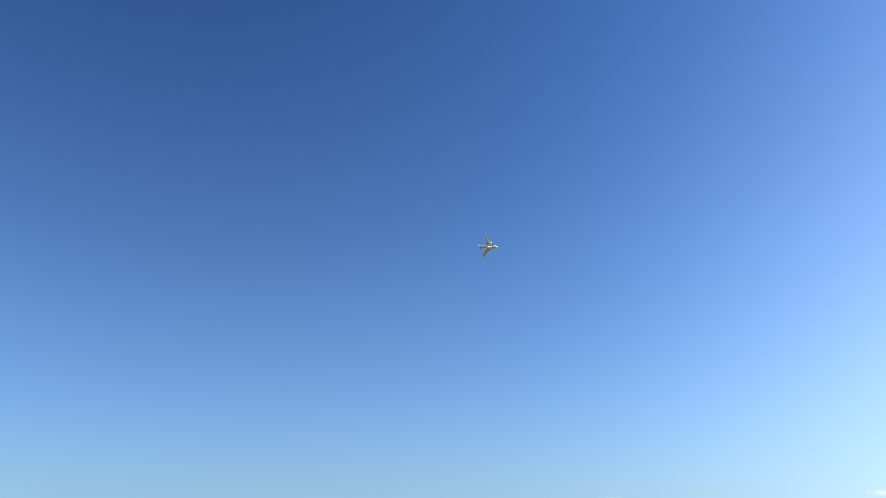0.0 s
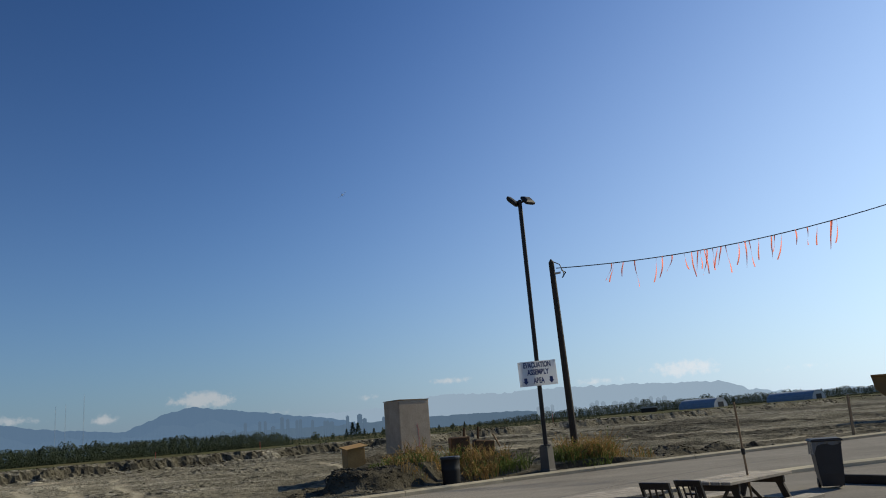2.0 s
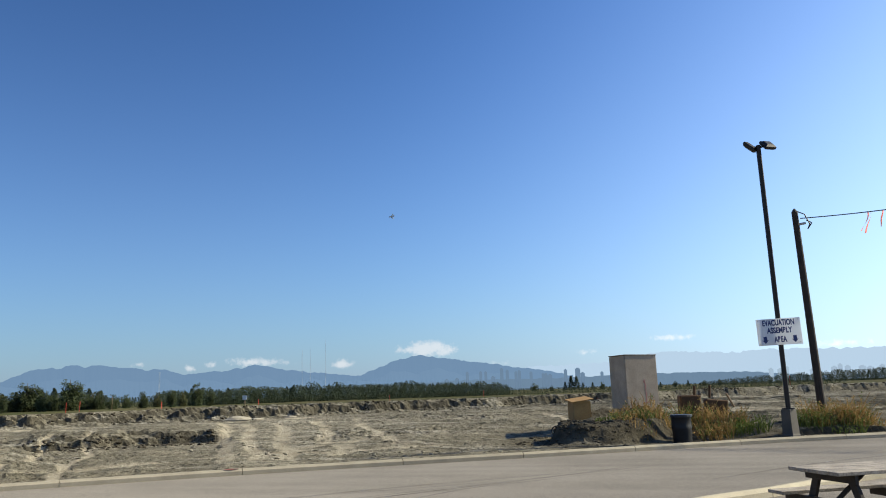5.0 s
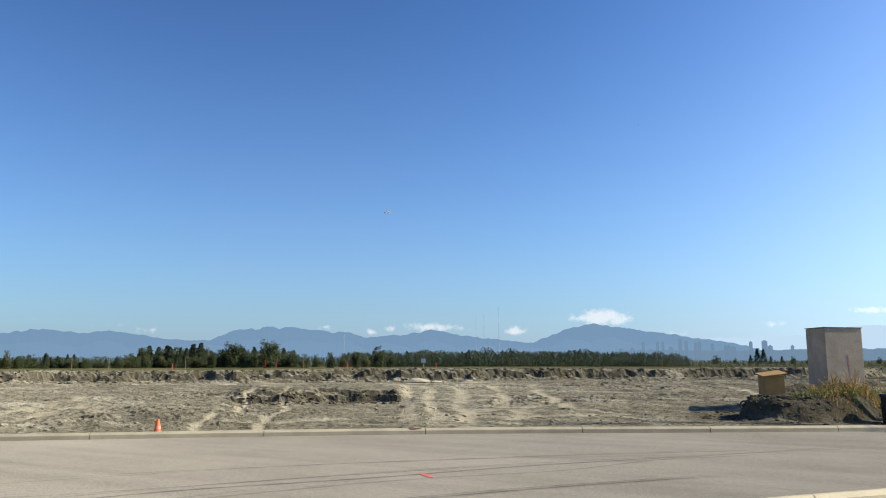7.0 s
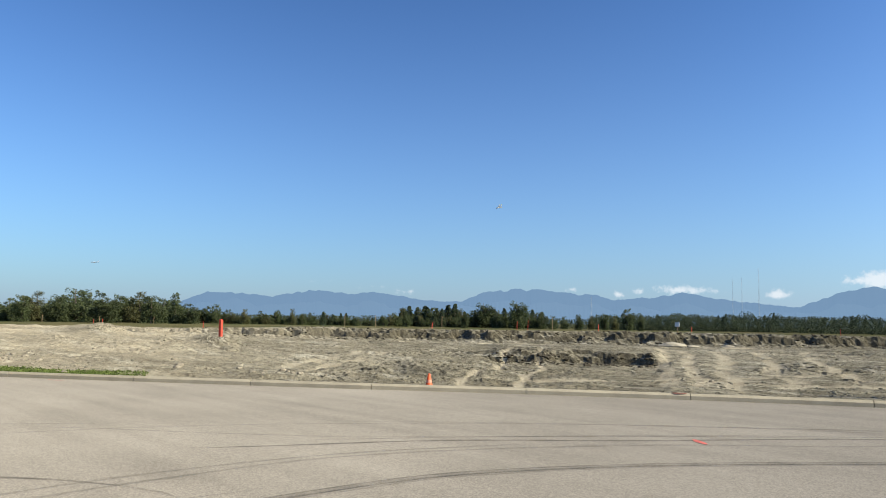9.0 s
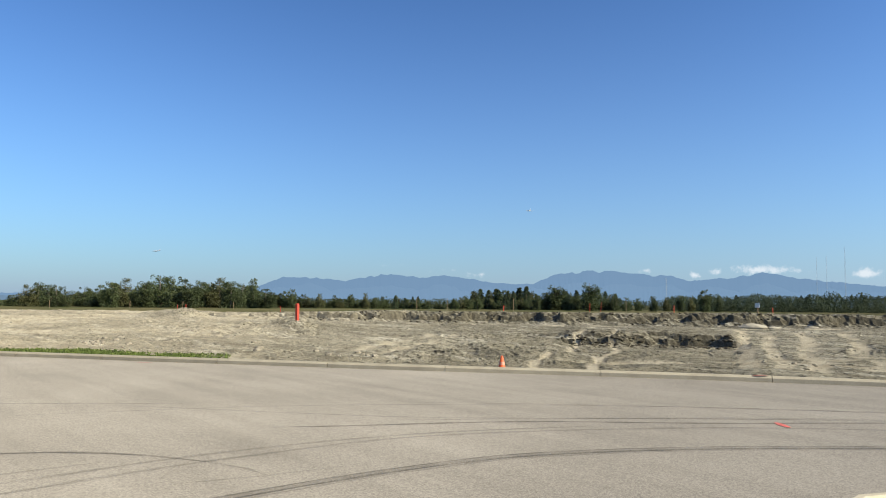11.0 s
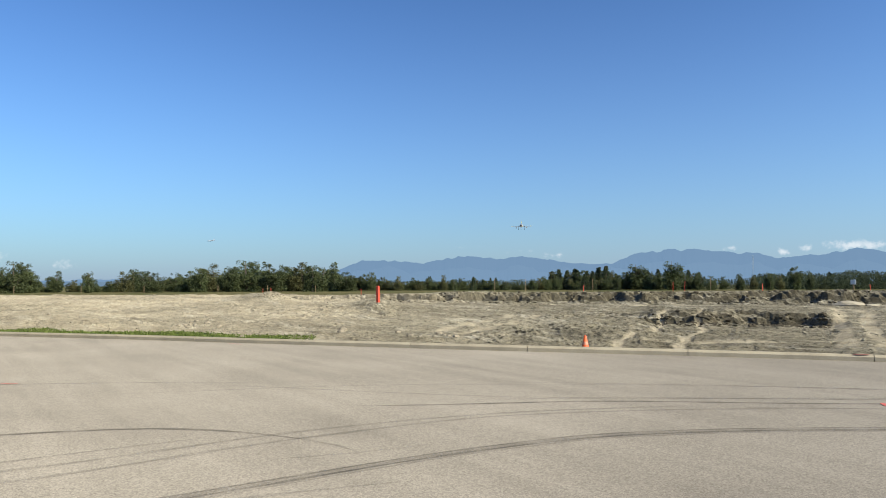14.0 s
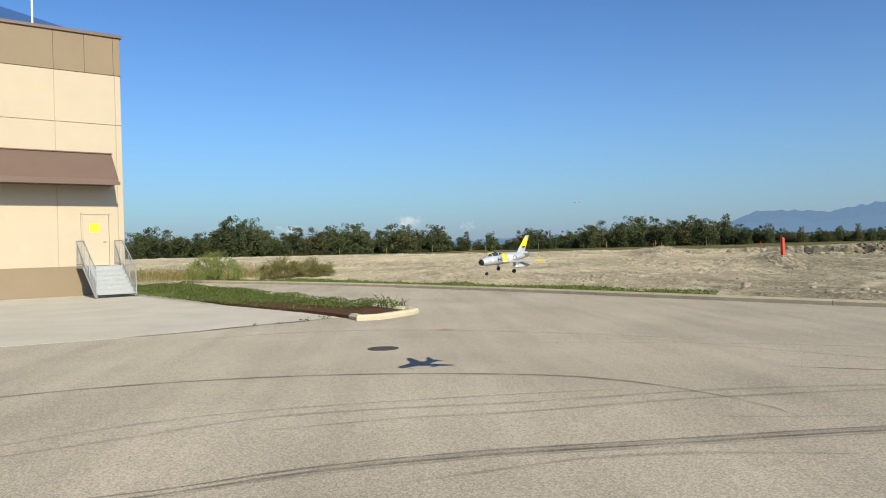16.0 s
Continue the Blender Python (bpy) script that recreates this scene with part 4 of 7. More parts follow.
for k, (a_, e_, w_) in enumerate(LEFT):
    tree_at(BROAD[k % 6] if w_ > 0.72 else SLIM[k % 3], a_, e_, 165 + 10 * math.sin(k * 2.3), w_ * 1.5, "dense green birch-like tree in the hedge line")
for k in range(100):
    a_ = 62 + 46 * (k + random.random()) / 100
    top = float(np.interp(-a_, [-q[0] for q in LEFT], [q[1] for q in LEFT]))
    tree_at(BROAD[(k * 5) % 6], a_, top * (random.uniform(0.3, 0.85) if a_ > 79 else random.uniform(0.45, 0.93)) * (0.55 if 79.5 < a_ < 84.5 or 97 < a_ < 99 else 1), 176 + random.uniform(0, 12), random.uniform(1.4, 2.0), "bushy green tree low in the hedge line")
MIDDLE = [(61.8, 1.15, 0, 0.8), (61.0, 0.7, 0, 1.2), (59.8, 0.75, 0, 1.2), (58.6, 0.65, 0, 1.3), (57.4, 0.75, 0, 1), (56.4, 0.85, 0, 0.9), (55.6, 0.5, 0, 1.2), (54.1, 0.7, 2, 1), (53.4, 0.5, 2, 1), (52.8, 0.6, 2, 0.9), (52.4, 0.62, 2, 1), (51.6, 0.35, 0, 1), (50.4, 0.3, 2, 1), (49.6, 0.5, 0, 1.2), (48.8, 0.7, 0, 1.1), (47.9, 0.6, 0, 1.1), (46.5, 1.3, 2, 1.1), (45.8, 0.9, 2, 1), (45.2, 1.1, 2, 1),
          (44.7, 1.4, 2, 1.1), (44.2, 1.5, 2, 1.1), (43.4, 0.8, 0, 1), (42.1, 1.7, 1, 1.6), (41.0, 0.9, 0, 1.2), (40.2, 0.8, 0, 1.1), (39.56, 1.9, 1, 1.5), (38.6, 0.8, 0, 1.1), (37.8, 1.0, 0, 1.0), (36.9, 0.7, 0, 1.1), (36.0, 0.65, 0, 1), (35.0, 0.8, 0, 1.1), (34.0, 0.7, 0, 1), (33.0, 0.85, 0, 1), (32.3, 0.7, 0, 1), (31.42, 1.28, 0, 0.95), (30.5, 0.75, 0, 1)]
for a_, e_, k_, w_ in MIDDLE:
    pool = (BROAD, SLIM, FIR)[k_]
    tree_at(pool[int(a_ * 7) % len(pool)], a_, e_, 180 + 10 * math.sin(a_ * 3), w_, ("leafy green tree beyond the cut bank", "tall slim tree above the hedge", "dark pointed fir beyond the cut bank")[k_])
for k in range(50):
    a_ = 43.5 + 19.5 * (k + random.random()) / 50
    tree_at(BROAD[(k * 5) % 6], a_, random.uniform(0.2, 0.62) * (0.7 if 49.5 < a_ < 52.5 else 1), 176 + random.uniform(0, 16), random.uniform(1.2, 1.8), "bushy green tree low in the hedge line")
for a_, e_, k_ in [(6.9, 0.5, 0), (5.6, 0.25, 0), (4.6, 0.5, 2), (4.15, 0.95, 2), (3.75, 0.9, 2), (3.3, 0.4, 2), (2.6, 0.4, 2), (1.9, 0.4, 0), (1.0, 0.2, 0), (-2.2, 0.25, 2), (-3.2, 0.3, 0), (-4.1, 0.32, 2), (-5.2, 0.28, 0), (-6.2, 0.3, 0), (-7.2, 0.32, 0)]:
    pool = (BROAD, SLIM, FIR)[k_]
    tree_at(pool[int(a_ * 7) % len(pool)], a_, e_, 430, 1.1, "dark tree standing alone in the far fields")


for k in range(46):
    a_ = 37.5 + 11.0 * (k + random.random()) / 46
    top = (0.95 if a_ > 40 else 0.75) + random.uniform(-0.25, 0.3)
    if k % 3:
        tree_at(BROAD[(k * 5) % 6], a_, top * 0.92, 184 + random.uniform(0, 14), random.uniform(1.0, 1.4), "dark leafy tree in the wood beyond the bank")
    else:
        tree_at(FIR[k % len(FIR)], a_, top * 1.1, 184 + random.uniform(0, 14), random.uniform(0.9, 1.2), "dark pointed fir in the wood beyond the bank")


def woods(name, a0, a1, tops, dist, count, label, seed):
    """A far wood: many crowns in one mesh."""
    rng = random.Random(seed)
    verts, faces = [], []
    for k in range(count):
        a = a0 + (a1 - a0) * (k + rng.random()) / count
        d = dist + rng.uniform(0, 30)
        e = float(np.interp(a, [t[0] for t in tops], [t[1] for t in tops])) * (0.95 + 0.5 * noise.noise((a * 1.7, seed, 0))) * rng.uniform(0.72, 1.1)
        base, h = polar(a, d, 0.3), d * math.tan(radians(e)) + 1.35
        fir = rng.random() < 0.3
        for q in range(430 if dist < 300 else 360):
            f = rng.random()
            w = h * (0.3 * (1.02 - f) if fir else 0.48 * math.sin(math.pi * min(1, 0.25 + 0.68 * f)) ** 0.6)
            b = rng.uniform(0, 6.3)
            p = base + Vector((math.cos(b) * w, math.sin(b) * w, h * (0.05 + 0.95 * f)))
            m, s = Euler((rng.uniform(0, 6), rng.uniform(0, 6), rng.uniform(0, 6))).to_matrix(), h * (0.028 if dist < 300 else 0.03) * rng.uniform(0.5, 1.3)
            n = len(verts)
            verts += [tuple(p + m @ Vector(c) * s) for c in ((-1, -0.7, 0), (1, -0.3, 0.2), (-0.2, 1, 0.1))]
            faces.append((n, n + 1, n + 2))
    me = bpy.data.meshes.new(name)
    me.from_pydata(verts, [], faces)
    me.materials.append(NEEDLE)
    tagged(new(name, me), label, "woods", kind="stuff")


woods("far_woods", 8.6, 34, [(8.6, 0.22), (9.4, 0.5), (11, 0.62), (17, 0.8), (26, 0.78), (34, 0.7)], 190, 420, "dark mixed wood beyond the cut bank", 5)
woods("low_woods", 30, 62, [(30, 0.4), (62, 0.35)], 200, 260, "low dark scrub behind the tree line", 6)
woods("right_woods", -46, -5, [(-46, 0.4), (-31, 0.48), (-28, 0.5), (-24, 0.62), (-16, 0.62), (-12, 0.55), (-8, 0.36), (-5, 0.15)], 520, 620, "dark wood behind the arched sheds", 7)
woods("field_scrub", -14, 9, [(-14, 0.02), (-8, 0.1), (0, 0.06), (9, 0.1)], 190, 200, "low dark scrub along the field edge", 9)


# ---- office building ----
def building():
    u, n = Vector((0.555, -0.832, 0)), Vector((0.832, 0.555, 0))
    corner = Vector((-32.8, -10.8, 0))
    # local frame: x along the front from the corner, y outwards, z up
    base = Matrix((( u.x, n.x, 0, corner.x), (u.y, n.y, 0, corner.y), (0, 0, 1, 0), (0, 0, 0, 1)))
    b = thing("office_building", base, "cream stucco office block with taupe parapet band", "building")
    W, DP = 26.0, 18.0

    def slab(name, x0, x1, z0, z1, mat, proud=0.0, depth=DP, y0=None, label=""):
        y1 = proud
        y0 = -depth if y0 is None else y0
        return part(name, one_box((x1 - x0, y1 - y0, z1 - z0), ((x0 + x1) / 2, (y0 + y1) / 2, (z0 + z1) / 2), None, 0.008), mat, b, label)

    slab("plinth", 0, W, -0.3, 1.18, TAUPE, 0.03, label="taupe stucco plinth")
    j = 0.009
    xs = [0, 0.24, 2.52, 5.05, 10.6, 16.2, 21.8, W]
    for a, c in zip(xs, xs[1:]):
        slab("wall_panel", a + j, c - j, 1.18, 6.95 - j, STUCCO)
        slab("wall_panel", a + j, c - j, 6.95 + j, 9.0 - j, STUCCO)
    slab("core", 0.1, W, 1.0, 9.1, STUCCO, -0.03)
    for a, c in zip([0, 0.28, 1.38, 2.52, 5.05, 10.6, 16.2, 21.8], [0.28, 1.38, 2.52, 5.05, 10.6, 16.2, 21.8, W]):
        slab("parapet_panel", a + j / 2, c - j / 2, 9.0, 10.55, TAUPE, 0.03)
    slab("parapet_cap", -0.08, W, 10.55, 10.68, BROWNMETAL, 0.1, y0=-0.35, label="brown metal parapet cap")
    # awning
    bm = bmesh.new()
    L0, L1 = 0.5, W - 4
    sec = [(0.0, 5.72), (0.22, 5.72), (1.15, 4.62), (1.15, 4.42), (0.0, 4.42)]
    loft(bm, [[(L0, y, z) for y, z in sec], [(L1, y, z) for y, z in sec]])
    aw = part("awning", bm, BROWNMETAL, b, "brown sheet metal sloped awning")
    part("fascia", one_box((L1 - L0 + 0.1, 0.05, 0.13), ((L0 + L1) / 2, 1.18, 4.45)), BROWNMETAL, aw)
    part("ridge_cap", one_box((L1 - L0 + 0.06, 0.3, 0.05), ((L0 + L1) / 2, 0.13, 5.735), None, 0.01), BROWNMETAL, aw)
    # door with its notice
    d = part("door", one_box((0.98, 0.05, 2.05), (1.12, 0.012, 2.22), None, 0.006), DOORPAINT, b, "cream painted flush steel door")
    fr = bmesh.new()
    for x in (0.59, 1.65):
        box(fr, (0.06, 0.09, 2.12), (x, 0.02, 2.25))
    box(fr, (1.12, 0.09, 0.06), (1.12, 0.02, 3.29))
    part("door_frame", fr, STUCCO, b)
    part("notice", one_box((0.38, 0.006, 0.36), (1.17, 0.042, 2.72)), YELLOWSIGN, d, "plain yellow notice")
    part("handle", one_rod((0.73, 0.04, 2.15), (0.85, 0.08, 2.15), 0.015), GALV, d)
    part("wall_lamp", one_box((0.12, 0.12, 0.16), (6.0, 0.06, 1.7), None, 0.02), BLACKMETAL, b)
    part("hose_bib", one_rod((4.6, 0, 1.5), (4.6, 0.12, 1.47), 0.03), IRON, b)
    # steel stairs
    st = part("stairs", one_box((1.5, 1.2, 0.08), (1.15, 0.62, 1.14)), GALV, b, "galvanised steel stairs with mesh rails")
    for k in range(6):
        z = 1.18 - (k + 1) * 0.172
        part("tread", one_box((1.36, 0.3, 0.05), (1.15, 1.22 + 0.14 + k * 0.27, z)), GALV, st)
        part("riser", one_box((1.36, 0.02, 0.17), (1.15, 1.22 + k * 0.27, z + 0.1)), GALV, st)
    for x in (0.43, 1.87):
        bm = bmesh.new()
        rod(bm, (x, 1.2, 1.1), (x, 2.9, 0.05), 0.06, sides=4)
        part("stringer", bm, GALV, st)
        bm = bmesh.new()
        for y, z in ((0.1, 1.18), (1.2, 1.18), (2.0, 0.68), (2.85, 0.1)):
            rod(bm, (x, y, z), (x, y, z + 1.0), 0.022, sides=8)
        for dz in (1.0, 0.1):
            rod(bm, (x, 0.1, 1.18 + dz), (x, 1.2, 1.18 + dz), 0.022, sides=8)
            rod(bm, (x, 1.2, 1.18 + dz), (x, 2.85, 0.1 + dz), 0.022, sides=8)
        part("handrail", bm, GALV, st)
        bm = bmesh.new()
        for k in range(28):
            y = 0.15 + k * 0.1
            z = 1.18 if y < 1.2 else 1.18 - (y - 1.2) * 1.08 / 1.65
            rod(bm, (x, y, z + 0.1), (x, y, z + 1.0), 0.004, sides=4)
        part("infill_bars", bm, GALV, st)
    # party tent on the roof
    t = thing("roof_tent", base @ Matrix.Translation((5.4, -5.0, 9.85)), "blue vinyl party tent on the office roof", "tent")
    bm = bmesh.new()
    vs = [bm.verts.new(p) for p in ((-5, -4, 0.85), (6, -4, 0.85), (6, 4, 0.85), (-5, 4, 0.85), (-1.2, 0, 2.9), (1.5, 0, 2.9))]
    for f in ((0, 1, 5, 4), (1, 2, 5), (2, 3, 4, 5), (3, 0, 4)):
        bm.faces.new([vs[i] for i in f])
    part("canopy", bm, BLUEVINYL, t)
    for x in (-4.9, 0, 5.9):
        for y in (-3.9, 3.9):
            part("pole", one_rod((x, y, -0.8), (x, y, 0.9), 0.04), GALV, t)
    part("mast_pole", one_rod((-2.3, 4.4, -0.8), (-2.3, 4.4, 2.35), 0.04), WHITEPAINT, t)
    return base


building()


# ---- concrete apron, planting bed ----
def bed_and_apron():
    bm = bmesh.new()
    prism(bm, [(-18.3, -1.3), (-17.6, -2.05), (-16.9, -3.1), (-16.1, -4.1), (-15.4, -5.3), (-14.6, -7.4), (-12.5, -18), (-28.4, -17.5), (-32.7, -10.9), (-34.2, -8.8)], -0.05, 0.003)
    solid("pavement", bm, APRON, "pale concrete apron before the office", "pavement", kind="structure")
    bm = bmesh.new()
    prism(bm, [(-17.35, -0.75), (-18.5, 0.4), (-20.5, -0.45), (-30.0, -5.35), (-41.0, -11.6), (-38.5, -12.0), (-34.2, -9.6), (-32.4, -10.0), (-26.0, -6.35), (-23.5, -4.9), (-20.0, -2.3), (-18.6, -1.45)], -0.05, 0.075)
    solid("planting_bed", bm, MULCH, "mulched planting bed overgrown with weeds", "planting bed", kind="structure")


bed_and_apron()
ISLAND = [(-25.5, -5.3), (-21, -2.9), (-17.35, -1.2), (-17.05, -0.75), (-17.3, -0.35), (-18.3, 0.45), (-18.75, 0.62), (-19.2, 0.5), (-20.6, -0.35), (-30, -5.2), (-42, -11.2)]
kerb_stones("island_kerb", smooth_line([(-17.75, -1.05), (-17.25, -0.85)] + ISLAND[4:], 0.3), 0.24, 0.125, 2.4, "", "pale rounded concrete kerb of the planting bed")


# ---- poles, sign, bunting wire ----
LAMP = Vector((4.72, 24.75, 0))
b = thing("street_lamp", Matrix.Translation(LAMP), "dark lot lamp post with twin floodlights on a concrete base", "street lamp")
bm = bmesh.new()
lathe(bm, [(0.26, -0.1), (0.26, 0.12), (0.235, 0.16), (0.21, 0.84), (0.19, 0.87)], 4)
part("concrete_base", bm, material("grey_footing", (0.15, 0.135, 0.115), 0.9, 0, 0.3, 3, 40, 0.3), b)
part("base_plate", one_box((0.3, 0.3, 0.03), (0, 0, 0.885)), BLACKMETAL, b)
part("post", one_box((0.13, 0.13, 8.16), (0, 0, 4.97), None, 0.02), BLACKMETAL, b)
for sx, tilt, ry in ((-1, 28, -12), (1, 28, 20)):
    arm = part("arm", one_rod((0, 0, 8.97), (sx * 0.14, -0.02, 8.99), 0.035), BLACKMETAL, b)
    hd = bmesh.new()
    lathe(hd, [(0.2, -0.05), (0.27, 0.0), (0.27, 0.07), (0.16, 0.12)], 4)
    bmesh.ops.transform(hd, matrix=pose(sx * 0.27, 0, 8.99, 35, sx * -30, 45 + ry), verts=hd.verts)
    part("floodlight", hd, BLACKMETAL, b)

sg = thing("evacuation_sign", Matrix.Translation((4.73, 24.6, 0.07)) @ pose(0, 0, 0, 0, -1.2, 2), "white evacuation assembly board fixed to the lamp post", "sign")
part("board", one_box((1.25, 0.02, 0.79), (0.02, 0, 3.08), None, 0.003), COROPLAST, sg)


def lettering(text, x, z, size, width, parent, y=-0.0135):
    c = bpy.data.curves.new("lettering", "FONT")
    c.body, c.size, c.align_x, c.align_y, c.extrude, c.offset = text, size, "CENTER", "CENTER", 0.002, 0.009
    ob = new("lettering", c)
    dg = bpy.context.evaluated_depsgraph_get()
    me = bpy.data.meshes.new_from_object(ob.evaluated_get(dg))
    bpy.data.objects.remove(ob)
    xs = [v.co.x for v in me.vertices]
    k = width / (max(xs) - min(xs))
    for v in me.vertices:
        v.co.x *= k
    me.materials.clear()
    me.materials.append(NAVY)
    o = new("lettering", me)
    o.parent = parent
    o.matrix_basis = pose(x, y, z, 90, 0, 0)


lettering("EVACUATION", 0.02, 3.345, 0.235, 0.9, sg)
lettering("ASSEMBLY", 0.03, 3.115, 0.235, 0.72, sg)
lettering("AREA", 0.03, 2.845, 0.24, 0.36, sg)
for x in (-0.4, 0.44):
    bm = bmesh.new()
    prism(bm, [(-0.05, 0.1), (0.05, 0.1), (0.05, -0.01), (0.09, -0.01), (0.0, -0.11), (-0.09, -0.01), (-0.05, -0.01)], 0, 0.004)
    bmesh.ops.transform(bm, matrix=pose(x, -0.0115, 2.85, 90, 0, 0), verts=bm.verts)
    part("down_arrow", bm, NAVY, sg)
for x in (-0.55, 0.58):
    for z in (2.74, 3.42):
        part("bolt", one_rod((x, -0.02, z), (x, 0.01, z), 0.012, sides=6), GALV, sg)

POLE = polar(-12.72, 27.6) + Vector((-0.06, 0, 0))
POLE_TOP = 7.25
b = thing("utility_pole", Matrix.Translation(POLE), "dark creosoted wooden pole with a wire bracket", "utility pole")
part("pole", one_rod((0.12, 0, -0.3), (0, 0, POLE_TOP), 0.135, 0.1, 12), DARKWOOD, b)
part("pole_cap", one_rod((0, 0, POLE_TOP), (0, 0, POLE_TOP + 0.12), 0.1, 0.02, 12), DARKWOOD, b)
bm = bmesh.new()
line = [(0.05, 0, 7.28), (0.3, 0, 7.15), (0.42, -0.03, 6.8), (0.35, 0, 6.65), (0.5, 0.03, 6.85), (0.33, 0, 6.95)]
for p, q in zip(line, line[1:]):
    rod(bm, p, q, 0.018, sides=6)
part("wire_loop", bm, BLACK, b)
part("insulator", one_rod((0.1, 0, 6.82), (0.3, 0, 6.85), 0.04), GALV, b)

# the span rises towards a far anchor beside the lot
W0, W1 = POLE + Vector((0.15, 0, 7.02)), Vector((28.0, 21.0, 11.5))


def wire_at(u):
    p = W0.lerp(W1, u)
    return p - Vector((0, 0, 1.42 * 4 * u * (1 - u)))


wire = thing("bunting_wire", Matrix.Identity(4), "black overhead wire hung with salmon flagging tape", "wire")
bm = bmesh.new()
for k in range(60):
    rod(bm, wire_at(k / 60), wire_at((k + 1) / 60), 0.018, sides=5)
part("cable", bm, BLACK, wire)
rng = random.Random(4)
for k, u in enumerate([0.088, 0.091, 0.106, 0.124, 0.158, 0.167, 0.182, 0.2, 0.211, 0.221, 0.225, 0.231, 0.235, 0.243, 0.25, 0.256, 0.263, 0.283, 0.292, 0.298, 0.312, 0.331, 0.336, 0.346, 0.367, 0.384, 0.398, 0.418, 0.42, 0.427]):
    p, L = wire_at(u), rng.uniform(0.5, 1.0)
    sway = rng.uniform(-0.3, 0.12)
    bm = bmesh.new()
    prev = None
    for s in range(7):
        f = s / 6
        c = p + Vector((sway * f ** 1.4 + 0.03 * math.sin(5 * f + k), 0.05 * math.sin(4 * f + k), -L * f))
        w = Vector((0.024 * math.cos(k + 2 * f), 0.024 * math.sin(k + 2 * f), 0))
        ring = [bm.verts.new(c + o) for o in (w, w * 0.2 + Vector((0, 0.004, 0)), -w, w * -0.2 - Vector((0, 0.004, 0)))]
        if prev:
            for i in range(4):
                bm.faces.new((prev[i], prev[(i + 1) % 4], ring[(i + 1) % 4], ring[i]))
        prev = ring
    part("tape", bm, RIBBON, wire, "salmon flagging tape")


# ---- plywood hut and what stands round it ----
def hut():
    x, y = 0.35, 29.2
    z = height(x, y) - 0.06
    b = thing("plywood_hut", pose(x, y, z, 0, 0, 28), "tall weathered grey plywood hut with a lean-to roof", "hut")
    w, d, h = 1.22, 1.22, 2.42
    for name, size, at in (("front_panel", (w, 0.03, h), (0, -d / 2, h / 2)), ("back_panel", (w, 0.03, h), (0, d / 2, h / 2)), ("side_panel", (0.03, d - 0.032, h), (-w / 2 + 0.015, 0, h / 2)), ("side_panel", (0.03, d - 0.032, h), (w / 2 - 0.015, 0, h / 2))):
        part(name, one_box(size, at, None, 0.003), PLY, b)
    part("roof", one_box((w + 0.06, d + 0.06, 0.025), (0, -0.005, h + 0.012), pose(0, 0, 0, 0, 1.0, 0)), STAKE, b, "pale plywood roof board")
    for xx in (-w / 2 - 0.012, w / 2 + 0.012):
        part("corner_batten", one_box((0.02, 0.06, h - 0.02), (xx, -d / 2 + 0.03, h / 2)), PLY, b)
    bm = bmesh.new()
    for p, q in (((0.1, 1.55), (0.14, 0.95)), ((-0.02, 0.72), (0.3, 0.74)), ((0.05, 1.5), (0.16, 1.3)), ((0.14, 0.95), (0.12, 0.72))):
        c = ((p[0] + q[0]) / 2, -d / 2 - 0.017, (p[1] + q[1]) / 2)
        L = math.dist(p, q)
        box(bm, (0.035, 0.003, L), c, pose(0, 0, 0, 0, math.degrees(math.atan2(q[0] - p[0], q[1] - p[1])), 0))
    part("spray_mark", bm, material("faded_red_spray", (0.62, 0.3, 0.25), 0.85, 0, 0.4, 9, 40, 0.05), b, "faded red survey spray marks")


hut()
x, y = -1.55, 27.1
z = height(x, y)
b = thing("small_wooden_box", pose(x, y, z - 0.03, 0, 0, 24) @ Matrix.Scale(1.25, 4), "small ochre plywood box with a sloping lid", "box")
for name, size, at in (("front", (0.5, 0.02, 0.74), (0, -0.22, 0.37)), ("side", (0.02, 0.42, 0.74), (-0.24, 0, 0.37)), ("side", (0.02, 0.42, 0.74), (0.24, 0, 0.37)), ("back", (0.5, 0.02, 0.8), (0, 0.22, 0.4))):
    part(name, one_box(size, at, None, 0.003), PLY_FRESH, b)
part("lid", one_box((0.62, 0.58, 0.025), (0, -0.02, 0.79), pose(0, 0, 0, 7, -7, 0)), PLY_FRESH, b)
bm = bmesh.new()
for k in range(16):
    a, c = 2 * math.pi * k / 16 * 0.85 - 0.6, 2 * math.pi * (k + 1) / 16 * 0.85 - 0.6
    rod(bm, (0.15 * math.cos(a), 0, 0.14 + 0.15 * math.sin(a)), (0.15 * math.cos(c), 0, 0.14 + 0.15 * math.sin(c)), 0.02, sides=6)
solid("hose_loop", bm, BLACK, "short loop of black hose sticking from the ground", "hose", m=pose(-2.4, 27.2, height(-2.4, 27.2) - 0.05, 0, 0, 10))

bx, by = 1.62, 24.3
b = thing("trash_drum", pose(bx, by, height(bx, by) - 0.02), "black plastic drum lined with a bag", "bin")
bm = bmesh.new()
lathe(bm, [(0.26, 0), (0.27, 0.05), (0.285, 0.45), (0.3, 0.5), (0.285, 0.55), (0.29, 0.82), (0.31, 0.84), (0.31, 0.87), (0.27, 0.87), (0.26, 0.4), (0.0, 0.38)], 18)
part("drum", bm, BLACKPLASTIC, b, smooth=True)
part("lid_band", lathe(bmesh.new(), [(0.315, 0.8), (0.32, 0.82), (0.32, 0.86), (0.315, 0.88)], 18), GREYPLASTIC, b)

